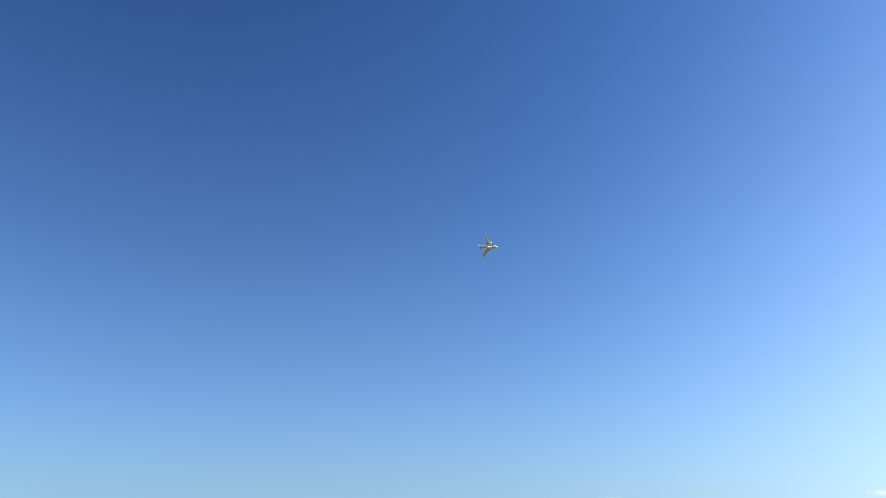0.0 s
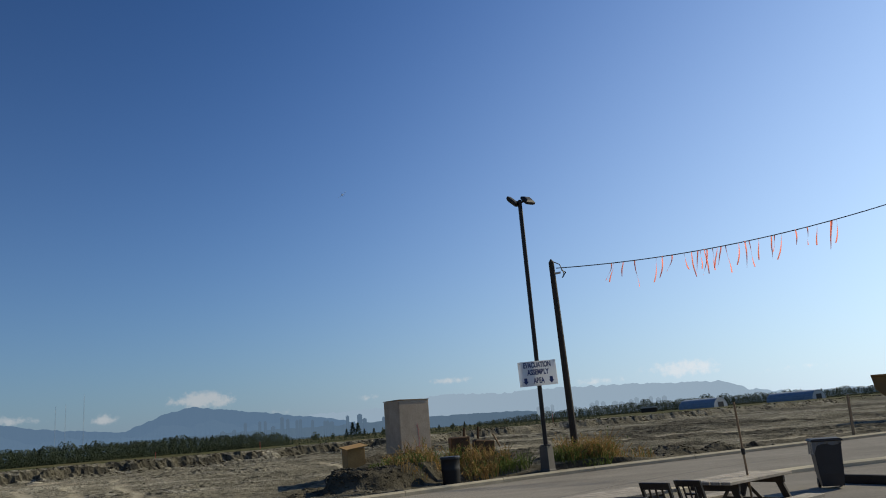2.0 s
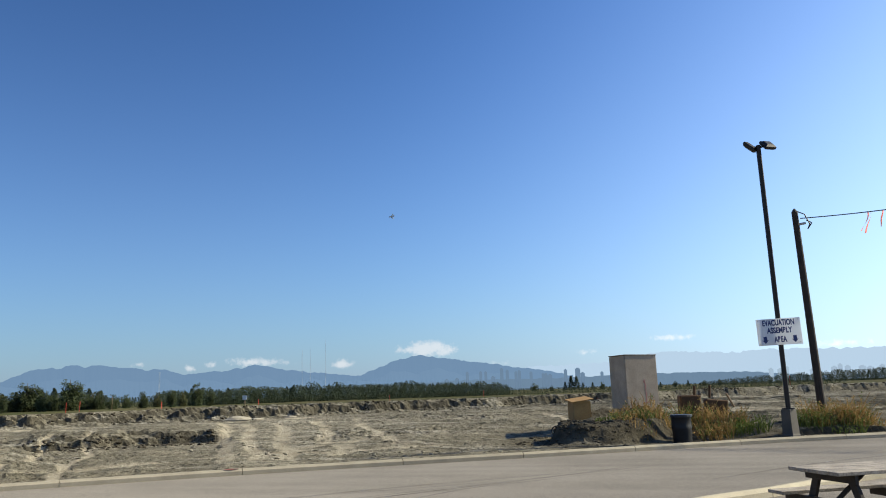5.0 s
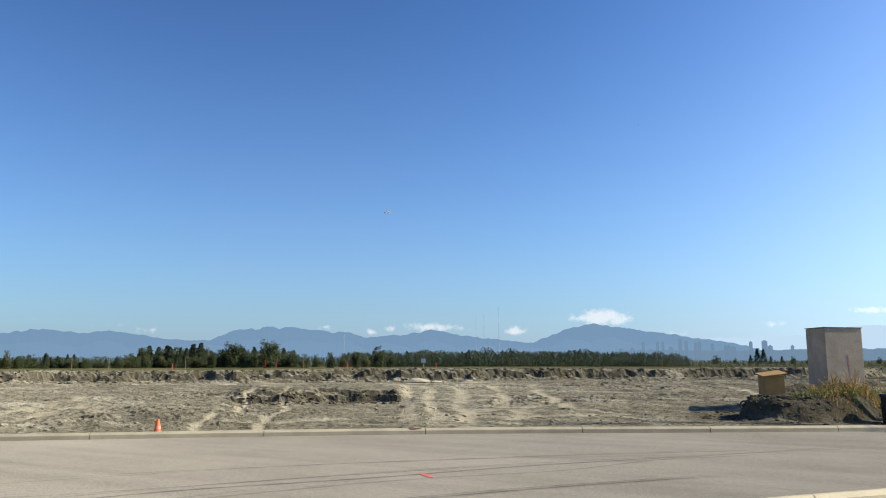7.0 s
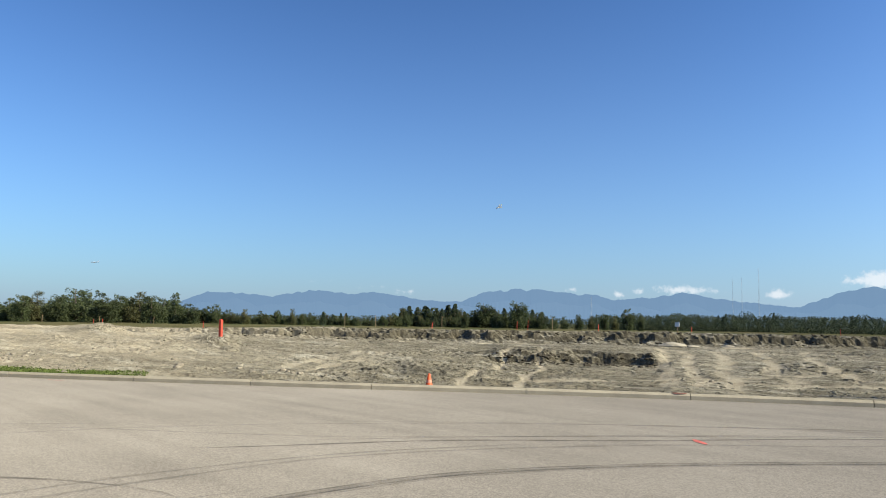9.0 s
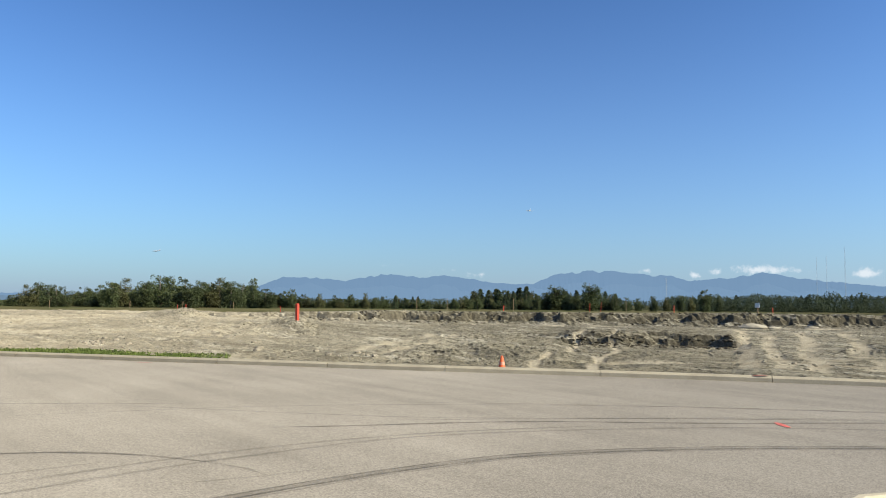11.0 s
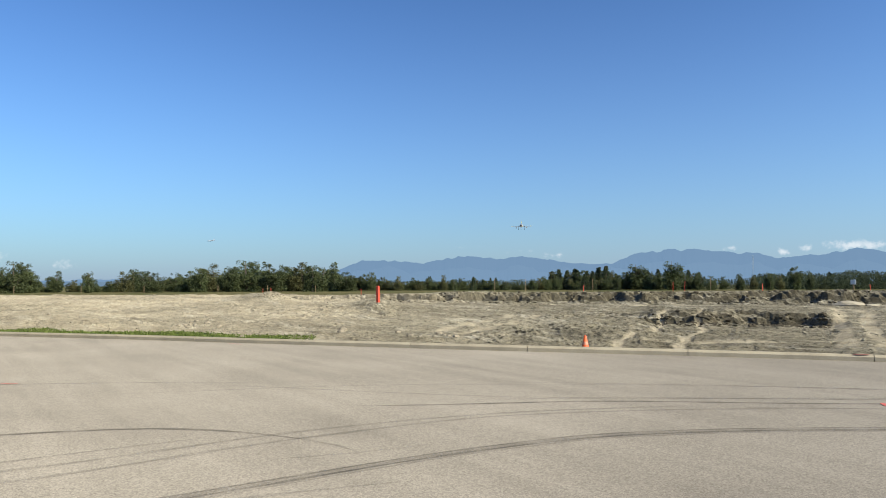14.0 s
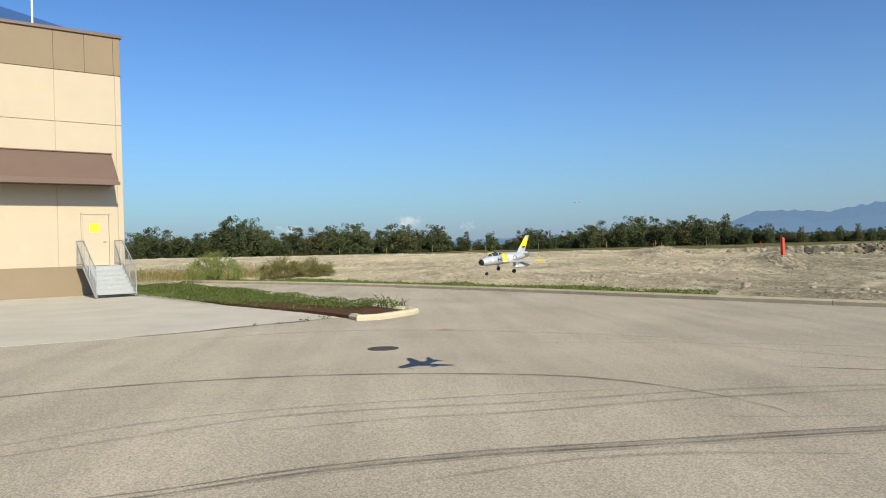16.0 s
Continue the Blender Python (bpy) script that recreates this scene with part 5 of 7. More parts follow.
# rusty machine parts behind the hut
b = thing("scrap_engine", pose(2.3, 30.0, height(2.3, 30.0) - 0.05, 0, 0, 8), "rusty brown machine part dumped on the berm", "machine part")
RUST = material("rusty_iron", (0.13, 0.075, 0.04), 0.85, 0.2, 0.4, 5, 40, 0.3)
part("block", one_box((0.75, 0.6, 0.95), (0, 0, 0.45), None, 0.04), RUST, b)
part("flange", one_rod((0.1, -0.32, 0.6), (0.1, -0.38, 0.6), 0.2, sides=14), RUST, b)
part("second_block", one_box((0.8, 0.5, 0.75), (0.95, 0.1, 0.36), pose(0, 0, 0, 0, 6, 0), 0.04), RUST, b)
for x in (0.2, 0.75):
    part("pipe", one_rod((x, 0, 0.8), (x + 0.04, 0, 1.25), 0.05), RUST, b)
part("bar", one_rod((1.3, -0.2, 0.95), (1.55, -0.2, 0.45), 0.04), STAKE, b)


# ---- seating area ----
def picnic_table(m, length, width, label):
    b = thing("picnic_table", m, label, "picnic table", "picnic tables")
    n = 5
    w = width / n
    for k in range(n):
        part("top_plank", one_box((length * (1 + 0.012 * math.sin(k * 3)), w - 0.02, 0.038), (0, -width / 2 + w * (k + 0.5), 0.73), pose(0, 0, 0, 0.5 * math.sin(k * 2.1), 0, 0), 0.004), GREYWOOD, b)
    for s in (-1, 1):
        for k in range(2):
            part("bench_plank", one_box((length * 0.99, 0.125, 0.038), (0, s * (width / 2 + 0.2 + 0.135 * k), 0.44), None, 0.004), GREYWOOD, b)
    for x in (-length * 0.36, length * 0.36):
        part("top_cleat", one_box((0.04, width * 0.94, 0.09), (x, 0, 0.665)), DARKWOOD, b)
        part("bench_bearer", one_box((0.04, width + 0.72, 0.09), (x, 0, 0.375)), DARKWOOD, b)
        for s in (-1, 1):
            a, c = Vector((x + 0.042, s * width * 0.3, 0.7)), Vector((x + 0.042, s * (width * 0.5 + 0.14), 0.0))
            d = a - c
            part("leg", one_box((0.04, 0.09, d.length), (a + c) / 2, d.to_track_quat("Z", "X").to_matrix().to_4x4() @ pose(0, 0, 0, 0, 0, 90)), DARKWOOD, b)
        part("diagonal_brace", one_rod((x, 0, 0.38), (x * 0.25, 0, 0.69), 0.03, sides=4), DARKWOOD, b)
    return b


picnic_table(pose(2.75, 9.58, 0, 0, 0, 27), 1.62, 0.8, "weathered grey wooden picnic table with attached benches")
t2 = picnic_table(pose(4.78, 10.5, 0, 0, 0, 35), 1.5, 0.76, "weathered picnic table holding a bare umbrella pole")
b = thing("umbrella_pole", pose(4.95, 10.5, 0, 0, -1.5, 0), "bare grey umbrella pole standing in the table", "umbrella pole")
part("tube", one_rod((0, 0, 0.02), (0, 0, 1.72), 0.015, sides=10), STAKE, b)
part("collar", one_rod((0, 0, 1.02), (0, 0, 1.1), 0.026, sides=10), BLACKMETAL, b)
part("foot", lathe(bmesh.new(), [(0.2, 0), (0.2, 0.04), (0.05, 0.07), (0.03, 0.2)], 16), IRON, b)


def chair(m, label):
    """A slat-backed dining chair; the seat looks along +x."""
    b = thing("dining_chair", m, label, "chair", "dark dining chairs")
    part("seat", one_box((0.42, 0.42, 0.03), (0.2, 0, 0.45), None, 0.01), CHAIRWOOD, b)
    for y in (-0.19, 0.19):
        part("front_leg", one_box((0.035, 0.035, 0.44), (0.38, y, 0.22)), CHAIRWOOD, b)
        bm = bmesh.new()
        loft(bm, [[(x + dx, y + dy, z) for dx, dy in ((-0.018, -0.018), (0.018, -0.018), (0.018, 0.018), (-0.018, 0.018))] for x, z in ((-0.06, 0.0), (0.0, 0.45), (-0.05, 0.7), (-0.13, 0.94))])
        part("back_post", bm, CHAIRWOOD, b)
    for z, x, h in ((0.9, -0.115, 0.085), (0.62, -0.035, 0.04)):
        part("back_rail", one_box((0.025, 0.4, h), (x, 0, z), pose(0, 0, 0, 0, -16, 0), 0.006), CHAIRWOOD, b)
    for y in (-0.09, 0.0, 0.09):
        part("back_slat", one_rod((-0.035, y, 0.6), (-0.115, y, 0.88), 0.013, sides=6), CHAIRWOOD, b)
    part("cross_slat", one_box((0.02, 0.2, 0.025), (-0.075, 0, 0.76), pose(0, 0, 0, 0, -16, 0)), CHAIRWOOD, b)
    for y in (-0.19, 0.19):
        part("side_rail", one_box((0.36, 0.022, 0.05), (0.19, y, 0.4)), CHAIRWOOD, b)
    return b


c0 = chair(pose(3.28, 9.08, 0, 0, 0, 38) @ Matrix.Scale(0.95, 4), "black stained slat-back dining chair by the picnic tables")
copy_thing(c0, pose(3.82, 9.51, 0, 0, 0, 33) @ Matrix.Scale(0.95, 4))
copy_thing(c0, pose(2.74, 8.24, 0.0, 0, 0, 48) @ Matrix.Scale(0.95, 4))

b = thing("wheelie_bin", pose(8.33, 14.7, 0, 0, 0, -20) @ Matrix.Scale(0.92, 4), "slate plastic wheeled bin with a clear liner hanging out", "bin")
bm = bmesh.new()
loft(bm, [[(x * w, y * w * 1.1 + o, z) for x, y in ((-1, -1), (1, -1), (1, 1), (-1, 1))] for w, z, o in ((0.2, 0.06, 0.0), (0.23, 0.3, 0), (0.265, 0.88, 0), (0.275, 0.9, 0), (0.275, 0.94, 0))])
part("tub", bm, GREYPLASTIC, b)
bm = bmesh.new()
loft(bm, [[(x * w, y * w * 1.1, z) for x, y in ((-1, -1), (1, -1), (1, 1), (-1, 1))] for w, z in ((0.3, 0.945), (0.305, 0.965), (0.27, 1.0), (0.05, 1.01))])
part("lid", bm, BLACKPLASTIC, b)
bm = bmesh.new()
top = []
for k in range(24):
    a = 2 * math.pi * k / 24
    x, y = max(-1, min(1, 1.4 * math.cos(a))), max(-1, min(1, 1.4 * math.sin(a)))
    top.append((x * 0.283, y * 0.31, 0.945))
low = [(x * (1.0 + 0.05 * math.sin(k * 2.3)), y * (1.0 + 0.05 * math.sin(k * 3.1)), 0.945 - 0.03 - 0.05 * abs(math.sin(k * 0.9)) - (0.2 if x < -0.2 else 0)) for k, (x, y, z) in enumerate(top)]
loft(bm, [low, top], caps=False)
part("liner", bm, LINER, b, "clear plastic bin liner")
for x in (-0.2, 0.2):
    part("wheel", one_rod((x - 0.025, 0.24, 0.1), (x + 0.025, 0.24, 0.1), 0.1, sides=16), BLACKPLASTIC, b)
part("handle", one_rod((-0.2, 0.34, 0.9), (0.2, 0.34, 0.9), 0.018), BLACKPLASTIC, b)

b = thing("small_bucket", pose(7.72, 11.5, 0), "small black waste bucket with a pale label", "bucket")
bm = bmesh.new()
lathe(bm, [(0.14, 0), (0.15, 0.02), (0.165, 0.36), (0.175, 0.37), (0.175, 0.4), (0.155, 0.4), (0.14, 0.2), (0, 0.18)], 18)
part("pail", bm, BLACKPLASTIC, b, smooth=True)
bm = bmesh.new()
loft(bm, [[(r * math.cos(a), r * math.sin(a), z) for a in np.linspace(-1.9, -0.9, 8)] + [((r - 0.004) * math.cos(a), (r - 0.004) * math.sin(a), z) for a in np.linspace(-0.9, -1.9, 8)] for r, z in ((0.161, 0.16), (0.166, 0.28))])
part("sticker", bm, LINER, b, "worn pale sticker")

b = thing("timber_barrier", pose(0, 0, 0), "dark heavy timber lying as a parking barrier", "timber")
a, c = Vector((8.93, 15.35, 0.085)), Vector((10.95, 10.8, 0.085))
part("beam", one_box((0.17, (c - a).length, 0.17), (a + c) / 2, pose(0, 0, 0, 0, 0, math.degrees(math.atan2(-(c - a).x, (c - a).y))), 0.02), DARKWOOD, b)
ribbon("parking_line", [(11.0, 17.2), (11.35, 16.1), (12.4, 12.8)], 0.1, 0.005, material("worn_white_line", (0.6, 0.58, 0.53), 0.8, 0, 0.3, 6, 40, 0.05), "worn white parking line", "parking line")


# ---- marks on the road ----
TURN = [(-5.45, -2.6), (-5.6, -1.9), (-5.96, -0.88), (-6.17, 0.42), (-6.2, 1.1), (-6.25, 2.4), (-6.3, 3.4), (-6.25, 4.75), (-6.0, 6.1), (-5.1, 7.9), (-3.6, 9.95), (-1.5, 12.3)]
MARKS = [(TURN, 0.06, SKID), ([(x - 0.13, y + 0.05) for x, y in TURN], 0.045, SKID), ([(x + 0.07, y - 0.02) for x, y in TURN[1:]], 0.045, FAINT), ([(x - 0.06, y) for x, y in TURN[2:]], 0.1, FAINT),
         ([(-8.6, -6.2), (-9.54, -4.71), (-10.04, -3.13), (-10.17, -1.26), (-9.92, 0.4), (-9.5, 1.65), (-9.1, 2.25), (-8.5, 2.78), (-7.84, 3.14)], 0.09, SKID), ([(-7.84, 3.14), (-7.3, 3.33), (-6.9, 3.36)], 0.07, FAINT),
         ([(-6.3, -4.3), (-6.82, -3.41), (-7.25, -2.59), (-7.82, -1.51), (-8.0, -0.05), (-7.99, 0.9), (-8.1, 2.0), (-8.2, 3.1), (-8.1, 4.7), (-7.75, 6.3), (-6.9, 8.3)], 0.09, FAINT),
         ([(-6.6, -4.4), (-7.19, -3.59), (-7.74, -2.75), (-8.16, -1.57), (-8.4, 0.6), (-8.45, 2.3)], 0.07, FAINT),
         ([(-7.3, -1.4), (-7.56, -0.05), (-7.55, 0.7), (-7.65, 1.5), (-7.8, 2.5), (-7.85, 3.7), (-7.75, 5.6), (-6.9, 7.7), (-5.6, 9.8)], 0.09, FAINT),
         ([(-12.6, 3.8), (-11.75, 4.52), (-10.42, 5.53), (-8.84, 6.93), (-7.1, 9.2), (-5.3, 11.4)], 0.06, FAINT), ([(-5.6, -0.2), (-5.81, 0.56), (-5.95, 1.1), (-5.95, 2.0), (-5.71, 3.13)], 0.08, FAINT), ([(-7.1, 2.5), (-6.9, 3.3), (-6.8, 4.2)], 0.05, FAINT),
         ([(-9.4, 4.7), (-8.9, 5.6), (-7.8, 7.7), (-6.0, 9.9), (-4.4, 12.1), (-2.2, 14.6)], 0.09, SKID), ([(-6.4, 8.8), (-5.0, 10.5), (-3.7, 11.9), (-2.4, 14.2), (0.3, 17.5)], 0.08, FAINT),
         ([(-7.5, 8.6), (-6.1, 10.6), (-4.3, 12.6), (-2.0, 14.9), (0.8, 17.6)], 0.07, FAINT), ([(-9.0, 6.3), (-7.3, 8.9), (-5.0, 11.7), (-2.9, 13.6), (-0.6, 15.9)], 0.06, FAINT), ([(-12.5, 2.2), (-11.3, 5.6), (-9.2, 8.8), (-6.5, 11.8), (-2.2, 15.6)], 0.05, FAINT),
         ([(-10.5, 7.6), (-8.1, 10.2), (-5.6, 12.5), (-2.5, 14.6)], 0.06, FAINT), ([(-7.0, 11.2), (-4.4, 13.6), (-1.2, 16.1)], 0.1, FAINT), ([(1.5, 14.9), (4.5, 18.2), (9, 21.6), (14, 24)], 0.1, FAINT), ([(-14.5, -3.9), (-15.2, -2.4), (-15.2, -0.4), (-14.2, 2.0), (-12.4, 4.6)], 0.09, FAINT)]
for pts, w, rubber in MARKS:
    ribbon("tyre_mark", pts, w * 1.3, 0.004, rubber, "curved dark tyre mark on the asphalt", "tyre mark")
ribbon("joint_crack", [(-15.42, -5.28), (-16.1, -4.07), (-16.9, -3.1), (-17.6, -2.02), (-18.15, -1.45)], 0.055, 0.012, MULCH, "dark dirt-filled joint beside the concrete apron", "joint")
for pts, w in (([(-5.55, 10.62), (-5.4, 10.48), (-5.22, 10.34)], 0.16), ([(-14.95, 0.8), (-14.85, 0.9), (-14.8, 1.05)], 0.1), ([(-20.9, 6.95), (-21.3, 6.7)], 0.1)):
    ribbon("survey_mark", pts, w, 0.006, REDSPRAY, "red survey paint on the asphalt", "paint mark")
ribbon("survey_mark", [(-8.78, 16.0), (-8.66, 16.08), (-8.52, 16.17)], 0.13, 0.1425, REDSPRAY, "red survey paint on the kerb", "paint mark")
b = thing("manhole", pose(-12.5, -0.3, 0), "round cast iron manhole cover set in the asphalt", "manhole cover")
part("ring", lathe(bmesh.new(), [(0.25, -0.02), (0.25, 0.006), (0.222, 0.007)], 28), IRON, b)
part("cover", lathe(bmesh.new(), [(0.216, -0.02), (0.216, 0.009), (0.2, 0.011)], 28), IRON, b)
for x, y in ((-19.5, 5.9), (-16.6, 7.8), (-13.8, 9.9)):
    solid("asphalt_patch", lathe(bmesh.new(), [(0.2, -0.01), (0.18, 0.004)], 10), SKID, "small dark patch in the asphalt", "patch", kind="structure", m=pose(x, y, 0, 0, 0, 40) @ Matrix.Diagonal((1.6, 0.45, 1, 1)))


# ---- markers on the site ----
p = polar(46.4, 18.95)
b = thing("traffic_cone", pose(p.x, p.y, height(p.x, p.y) - 0.01), "orange traffic cone standing behind the kerb", "traffic cone")
part("foot", one_box((0.26, 0.26, 0.025), (0, 0, 0.012), None, 0.006), ORANGE, b)
part("cone", lathe(bmesh.new(), [(0.105, 0.02), (0.1, 0.05), (0.026, 0.37), (0.018, 0.38)], 18), ORANGE, b, smooth=True)
part("collar", lathe(bmesh.new(), [(0.077, 0.16), (0.062, 0.23)], 18), material("dull_reflective_band", (0.75, 0.3, 0.2), 0.5), b)

p = polar(61.5, 43)
b = thing("marker_post", pose(p.x, p.y, height(p.x, p.y) - 0.05, 0, -1, 20), "square red painted marker post in a dirt collar", "marker post")
part("post", one_box((0.16, 0.16, 1.05), (0, 0, 0.5), None, 0.01), REDPOST, b)
part("cap", one_box((0.11, 0.11, 0.05), (0, 0, 1.04), None, 0.01), REDPOST, b)
for a_, d_, h_, lab in ((39.6, 64, 0.75, 0), (38.8, 66, 0.85, 0), (33.6, 66, 0.6, 0), (69.3, 62, 0.7, 0), (69.9, 63, 0.6, 0), (62.7, 60, 0.5, 0), (27.0, 72, 0.6, 0), (10.5, 78, 0.7, 0), (17.5, 76, 0.6, 0), (-10.8, 96, 1.2, 0), (46.0, 64, 0.5, 0)):
    p = polar(a_, d_)
    b = thing("survey_lath", pose(p.x, p.y, height(p.x, p.y), 0, random.uniform(-4, 4), random.uniform(0, 90)), "thin orange survey lath along the bank", "survey stake", "survey laths")
    part("lath", one_box((0.045, 0.02, h_ + 0.1), (0, 0, h_ / 2 - 0.05)), REDPOST, b)
p = polar(28.0, 74)
b = thing("site_notice", pose(p.x, p.y, height(p.x, p.y)), "small white notice on a stake at the bank", "sign")
part("stake", one_box((0.08, 0.05, 0.9), (0, 0.04, 0.42)), STAKE, b)
part("board", one_box((0.45, 0.03, 0.4), (0, 0, 0.85)), WHITEPAINT, b)
for x, y, h_, w_, lab in ((-18.6, 8.85, 0.42, 0.035, "thin pale survey stake behind the kerb"), (17.9, 30.1, 1.7, 0.1, "tall raw lumber stake at the edge of the site")):
    b = thing("wooden_stake", pose(x, y, height(x, y) - 0.1, 0, 3 if h_ > 1 else -4, 10), lab, "stake")
    part("stake", one_box((w_, w_ * 0.6, h_), (0, 0, h_ / 2), None, 0.004), STAKE, b)
    part("point", lathe(bmesh.new(), [(w_ * 0.4, h_), (0.003, h_ + w_)], 4), STAKE, b)


def rock(x, y, r, label, flat=0.6, long=1.0, mat=ROCK):
    rng = random.Random(int(x * 31 + y * 7))
    bm = bmesh.new()
    bmesh.ops.create_icosphere(bm, subdivisions=2, radius=r)
    for v in bm.verts:
        n = noise.noise(v.co / r * 1.3 + Vector((x, y, 0)))
        v.co *= 1 + 0.3 * n
        v.co.z *= flat
        v.co.x *= long
    solid("rock", bm, mat, label, "rock", "loose rocks", m=pose(x, y, height(x, y) + r * flat * 0.35, 0, 0, rng.uniform(0, 90)), smooth=False)


for a_, d_, r_ in ((28.45, 52.5, 0.62), (27.0, 53, 0.3), (24.6, 53.5, 0.34)):
    p = polar(a_, d_)
    rock(p.x, p.y, r_, "pale flat slab of rock below the bank", 0.4, 1.5)
for a_, d_, r_, lab in ((64.6, 30.5, 0.2, 0), (71.0, 33, 0.16, 0), (73.5, 29.5, 0.11, 0), (62.0, 25.5, 0.1, 0), (57.5, 24.2, 0.09, 0), (66.5, 27, 0.1, 0), (74.6, 35, 0.18, 0), (75.0, 34.4, 0.14, 0), (73.9, 33.6, 0.2, 0), (84, 38, 0.16, 0), (50.0, 26, 0.1, 0), (71.8, 27.0, 0.13, 0), (54, 22.6, 0.09, 0), (78, 36, 0.12, 0), (34, 22.5, 0.1, 0), (26, 24, 0.12, 0)):
    p = polar(a_, d_)
    rock(p.x, p.y, r_ * 0.55, "grey stone lying on the bare silt", 0.7, 1.2, BROWNSTONE)


rng = random.Random(77)
for x_, y_, n_, r_ in ((-31.6, 8.8, 12, 0.1), (-33.2, 9.9, 7, 0.09), (-23.4, 7.7, 4, 0.11), (-25.0, 11.9, 3, 0.13), (-27.0, 8.6, 7, 0.07), (-36.0, 14.0, 6, 0.1), (-21.0, 12.6, 7, 0.09), (-19.0, 14.0, 5, 0.1)):
    for _ in range(n_):
        rock(x_ + rng.gauss(0, 0.7), y_ + rng.gauss(0, 0.5), r_ * rng.uniform(0.4, 1.1), "small brown stone lying on the silt", 0.7, 1.2, BROWNSTONE)


def clods(name, spots, label, mat, seed):
    rng = random.Random(seed)
    ball = bmesh.new()
    bmesh.ops.create_icosphere(ball, subdivisions=1, radius=1)
    bv, bf = [v.co.copy() for v in ball.verts], [[v.index for v in f.verts] for f in ball.faces]
    ball.free()
    verts, faces = [], []
    for x, y, z, r in spots:
        m = Euler((rng.uniform(0, 6), rng.uniform(0, 6), rng.uniform(0, 6))).to_matrix()
        n = len(verts)
        sx, sy, sz = rng.uniform(0.8, 1.6), rng.uniform(0.7, 1.2), rng.uniform(0.45, 0.8)
        verts += [(x + (q := m @ (v * rng.uniform(0.7, 1.2))).x * r * sx, y + q.y * r * sy, z + q.z * r * sz) for v in bv]
        faces += [[n + i for i in f] for f in bf]
    me = bpy.data.meshes.new(name)
    me.from_pydata(verts, [], faces)
    me.materials.append(mat)
    tagged(new(name, me), label, "soil", kind="stuff")


CLOD = material("dark_earth_clod", (0.095, 0.08, 0.056), 0.95, 0, 0.45, 1.3, 14, 0.4, 0.1)
PALECLOD = material("dry_silt_clod", (0.33, 0.295, 0.215), 0.95, 0, 0.4, 1.1, 14, 0.4, 0.1)


def scatter():
    rng = random.Random(11)
    spots = []
    rim = smooth_line(RIM, 0.5)
    pts = []
    for p in rim:
        a = math.degrees(math.atan2(-p[0], p[1]))
        if -42 < a < 62:
            for _ in range(12):
                q = (p[0] + rng.uniform(-2.4, 1.0), p[1] + rng.uniform(-2.4, 1.0))
                if noise.noise((q[0] * 0.35, q[1] * 0.35, 7)) > -0.1:
                    pts.append(q)
    for k in range(420):
        q = polar(rng.uniform(29.6, 41.8), rng.uniform(32.6, 34.6))
        pts.append((q.x, q.y))
    X, Y = np.array([p[0] for p in pts]), np.array([p[1] for p in pts])
    Z = terrain(X, Y)[0]
    clods("bank_clods", [(x, y, z - 0.02, rng.uniform(0.03, 0.12)) for x, y, z in zip(X, Y, Z)], "broken clods of dark earth along the cut banks", CLOD, 2)
    pts = []
    for k in range(6500):
        a, d = rng.uniform(-40, 100), 21 + 34 * rng.random() ** 1.4
        q = polar(a, d)
        if noise.noise((q.x * 0.25, q.y * 0.25, 3)) > 0.02:
            pts.append((q.x, q.y))
    X, Y = np.array([p[0] for p in pts]), np.array([p[1] for p in pts])
    ok = side_distance(X, Y, KERB) > 1.5
    X, Y = X[ok], Y[ok]
    Z = terrain(X, Y)[0]
    clods("site_clods", [(x, y, z, 0.015 + 0.06 * rng.random() ** 3) for x, y, z in zip(X, Y, Z)], "small dry clods and stones on graded silt", PALECLOD, 3)
    pts = [(11 + rng.gauss(0, 1.6), 28.7 + rng.gauss(0, 0.5)) for _ in range(130)] + [(-1.3 + rng.gauss(0, 0.9), 24.4 + rng.gauss(0, 0.9)) for _ in range(520)] + [(-37.8 + rng.gauss(0, 0.75), 20.4 + rng.gauss(0, 0.5)) for _ in range(420)] + [(-49.3 + rng.gauss(0, 0.7), 18.6 + rng.gauss(0, 0.5)) for _ in range(420)]
    X, Y = np.array([p[0] for p in pts]), np.array([p[1] for p in pts])
    Z = terrain(X, Y)[0]
    near = [(x, y, z, rng.uniform(0.02, 0.075)) for x, y, z in zip(X, Y, Z) if x > -20]
    clods("heap_clods", near, "dark broken earth heaped behind the kerb", CLOD, 4)
    clods("collar_clods", [(x, y, z - 0.01, rng.uniform(0.02, 0.055)) for x, y, z in zip(X, Y, Z) if x <= -20], "loose grey earth heaped on the silt", PALECLOD, 5)


scatter()


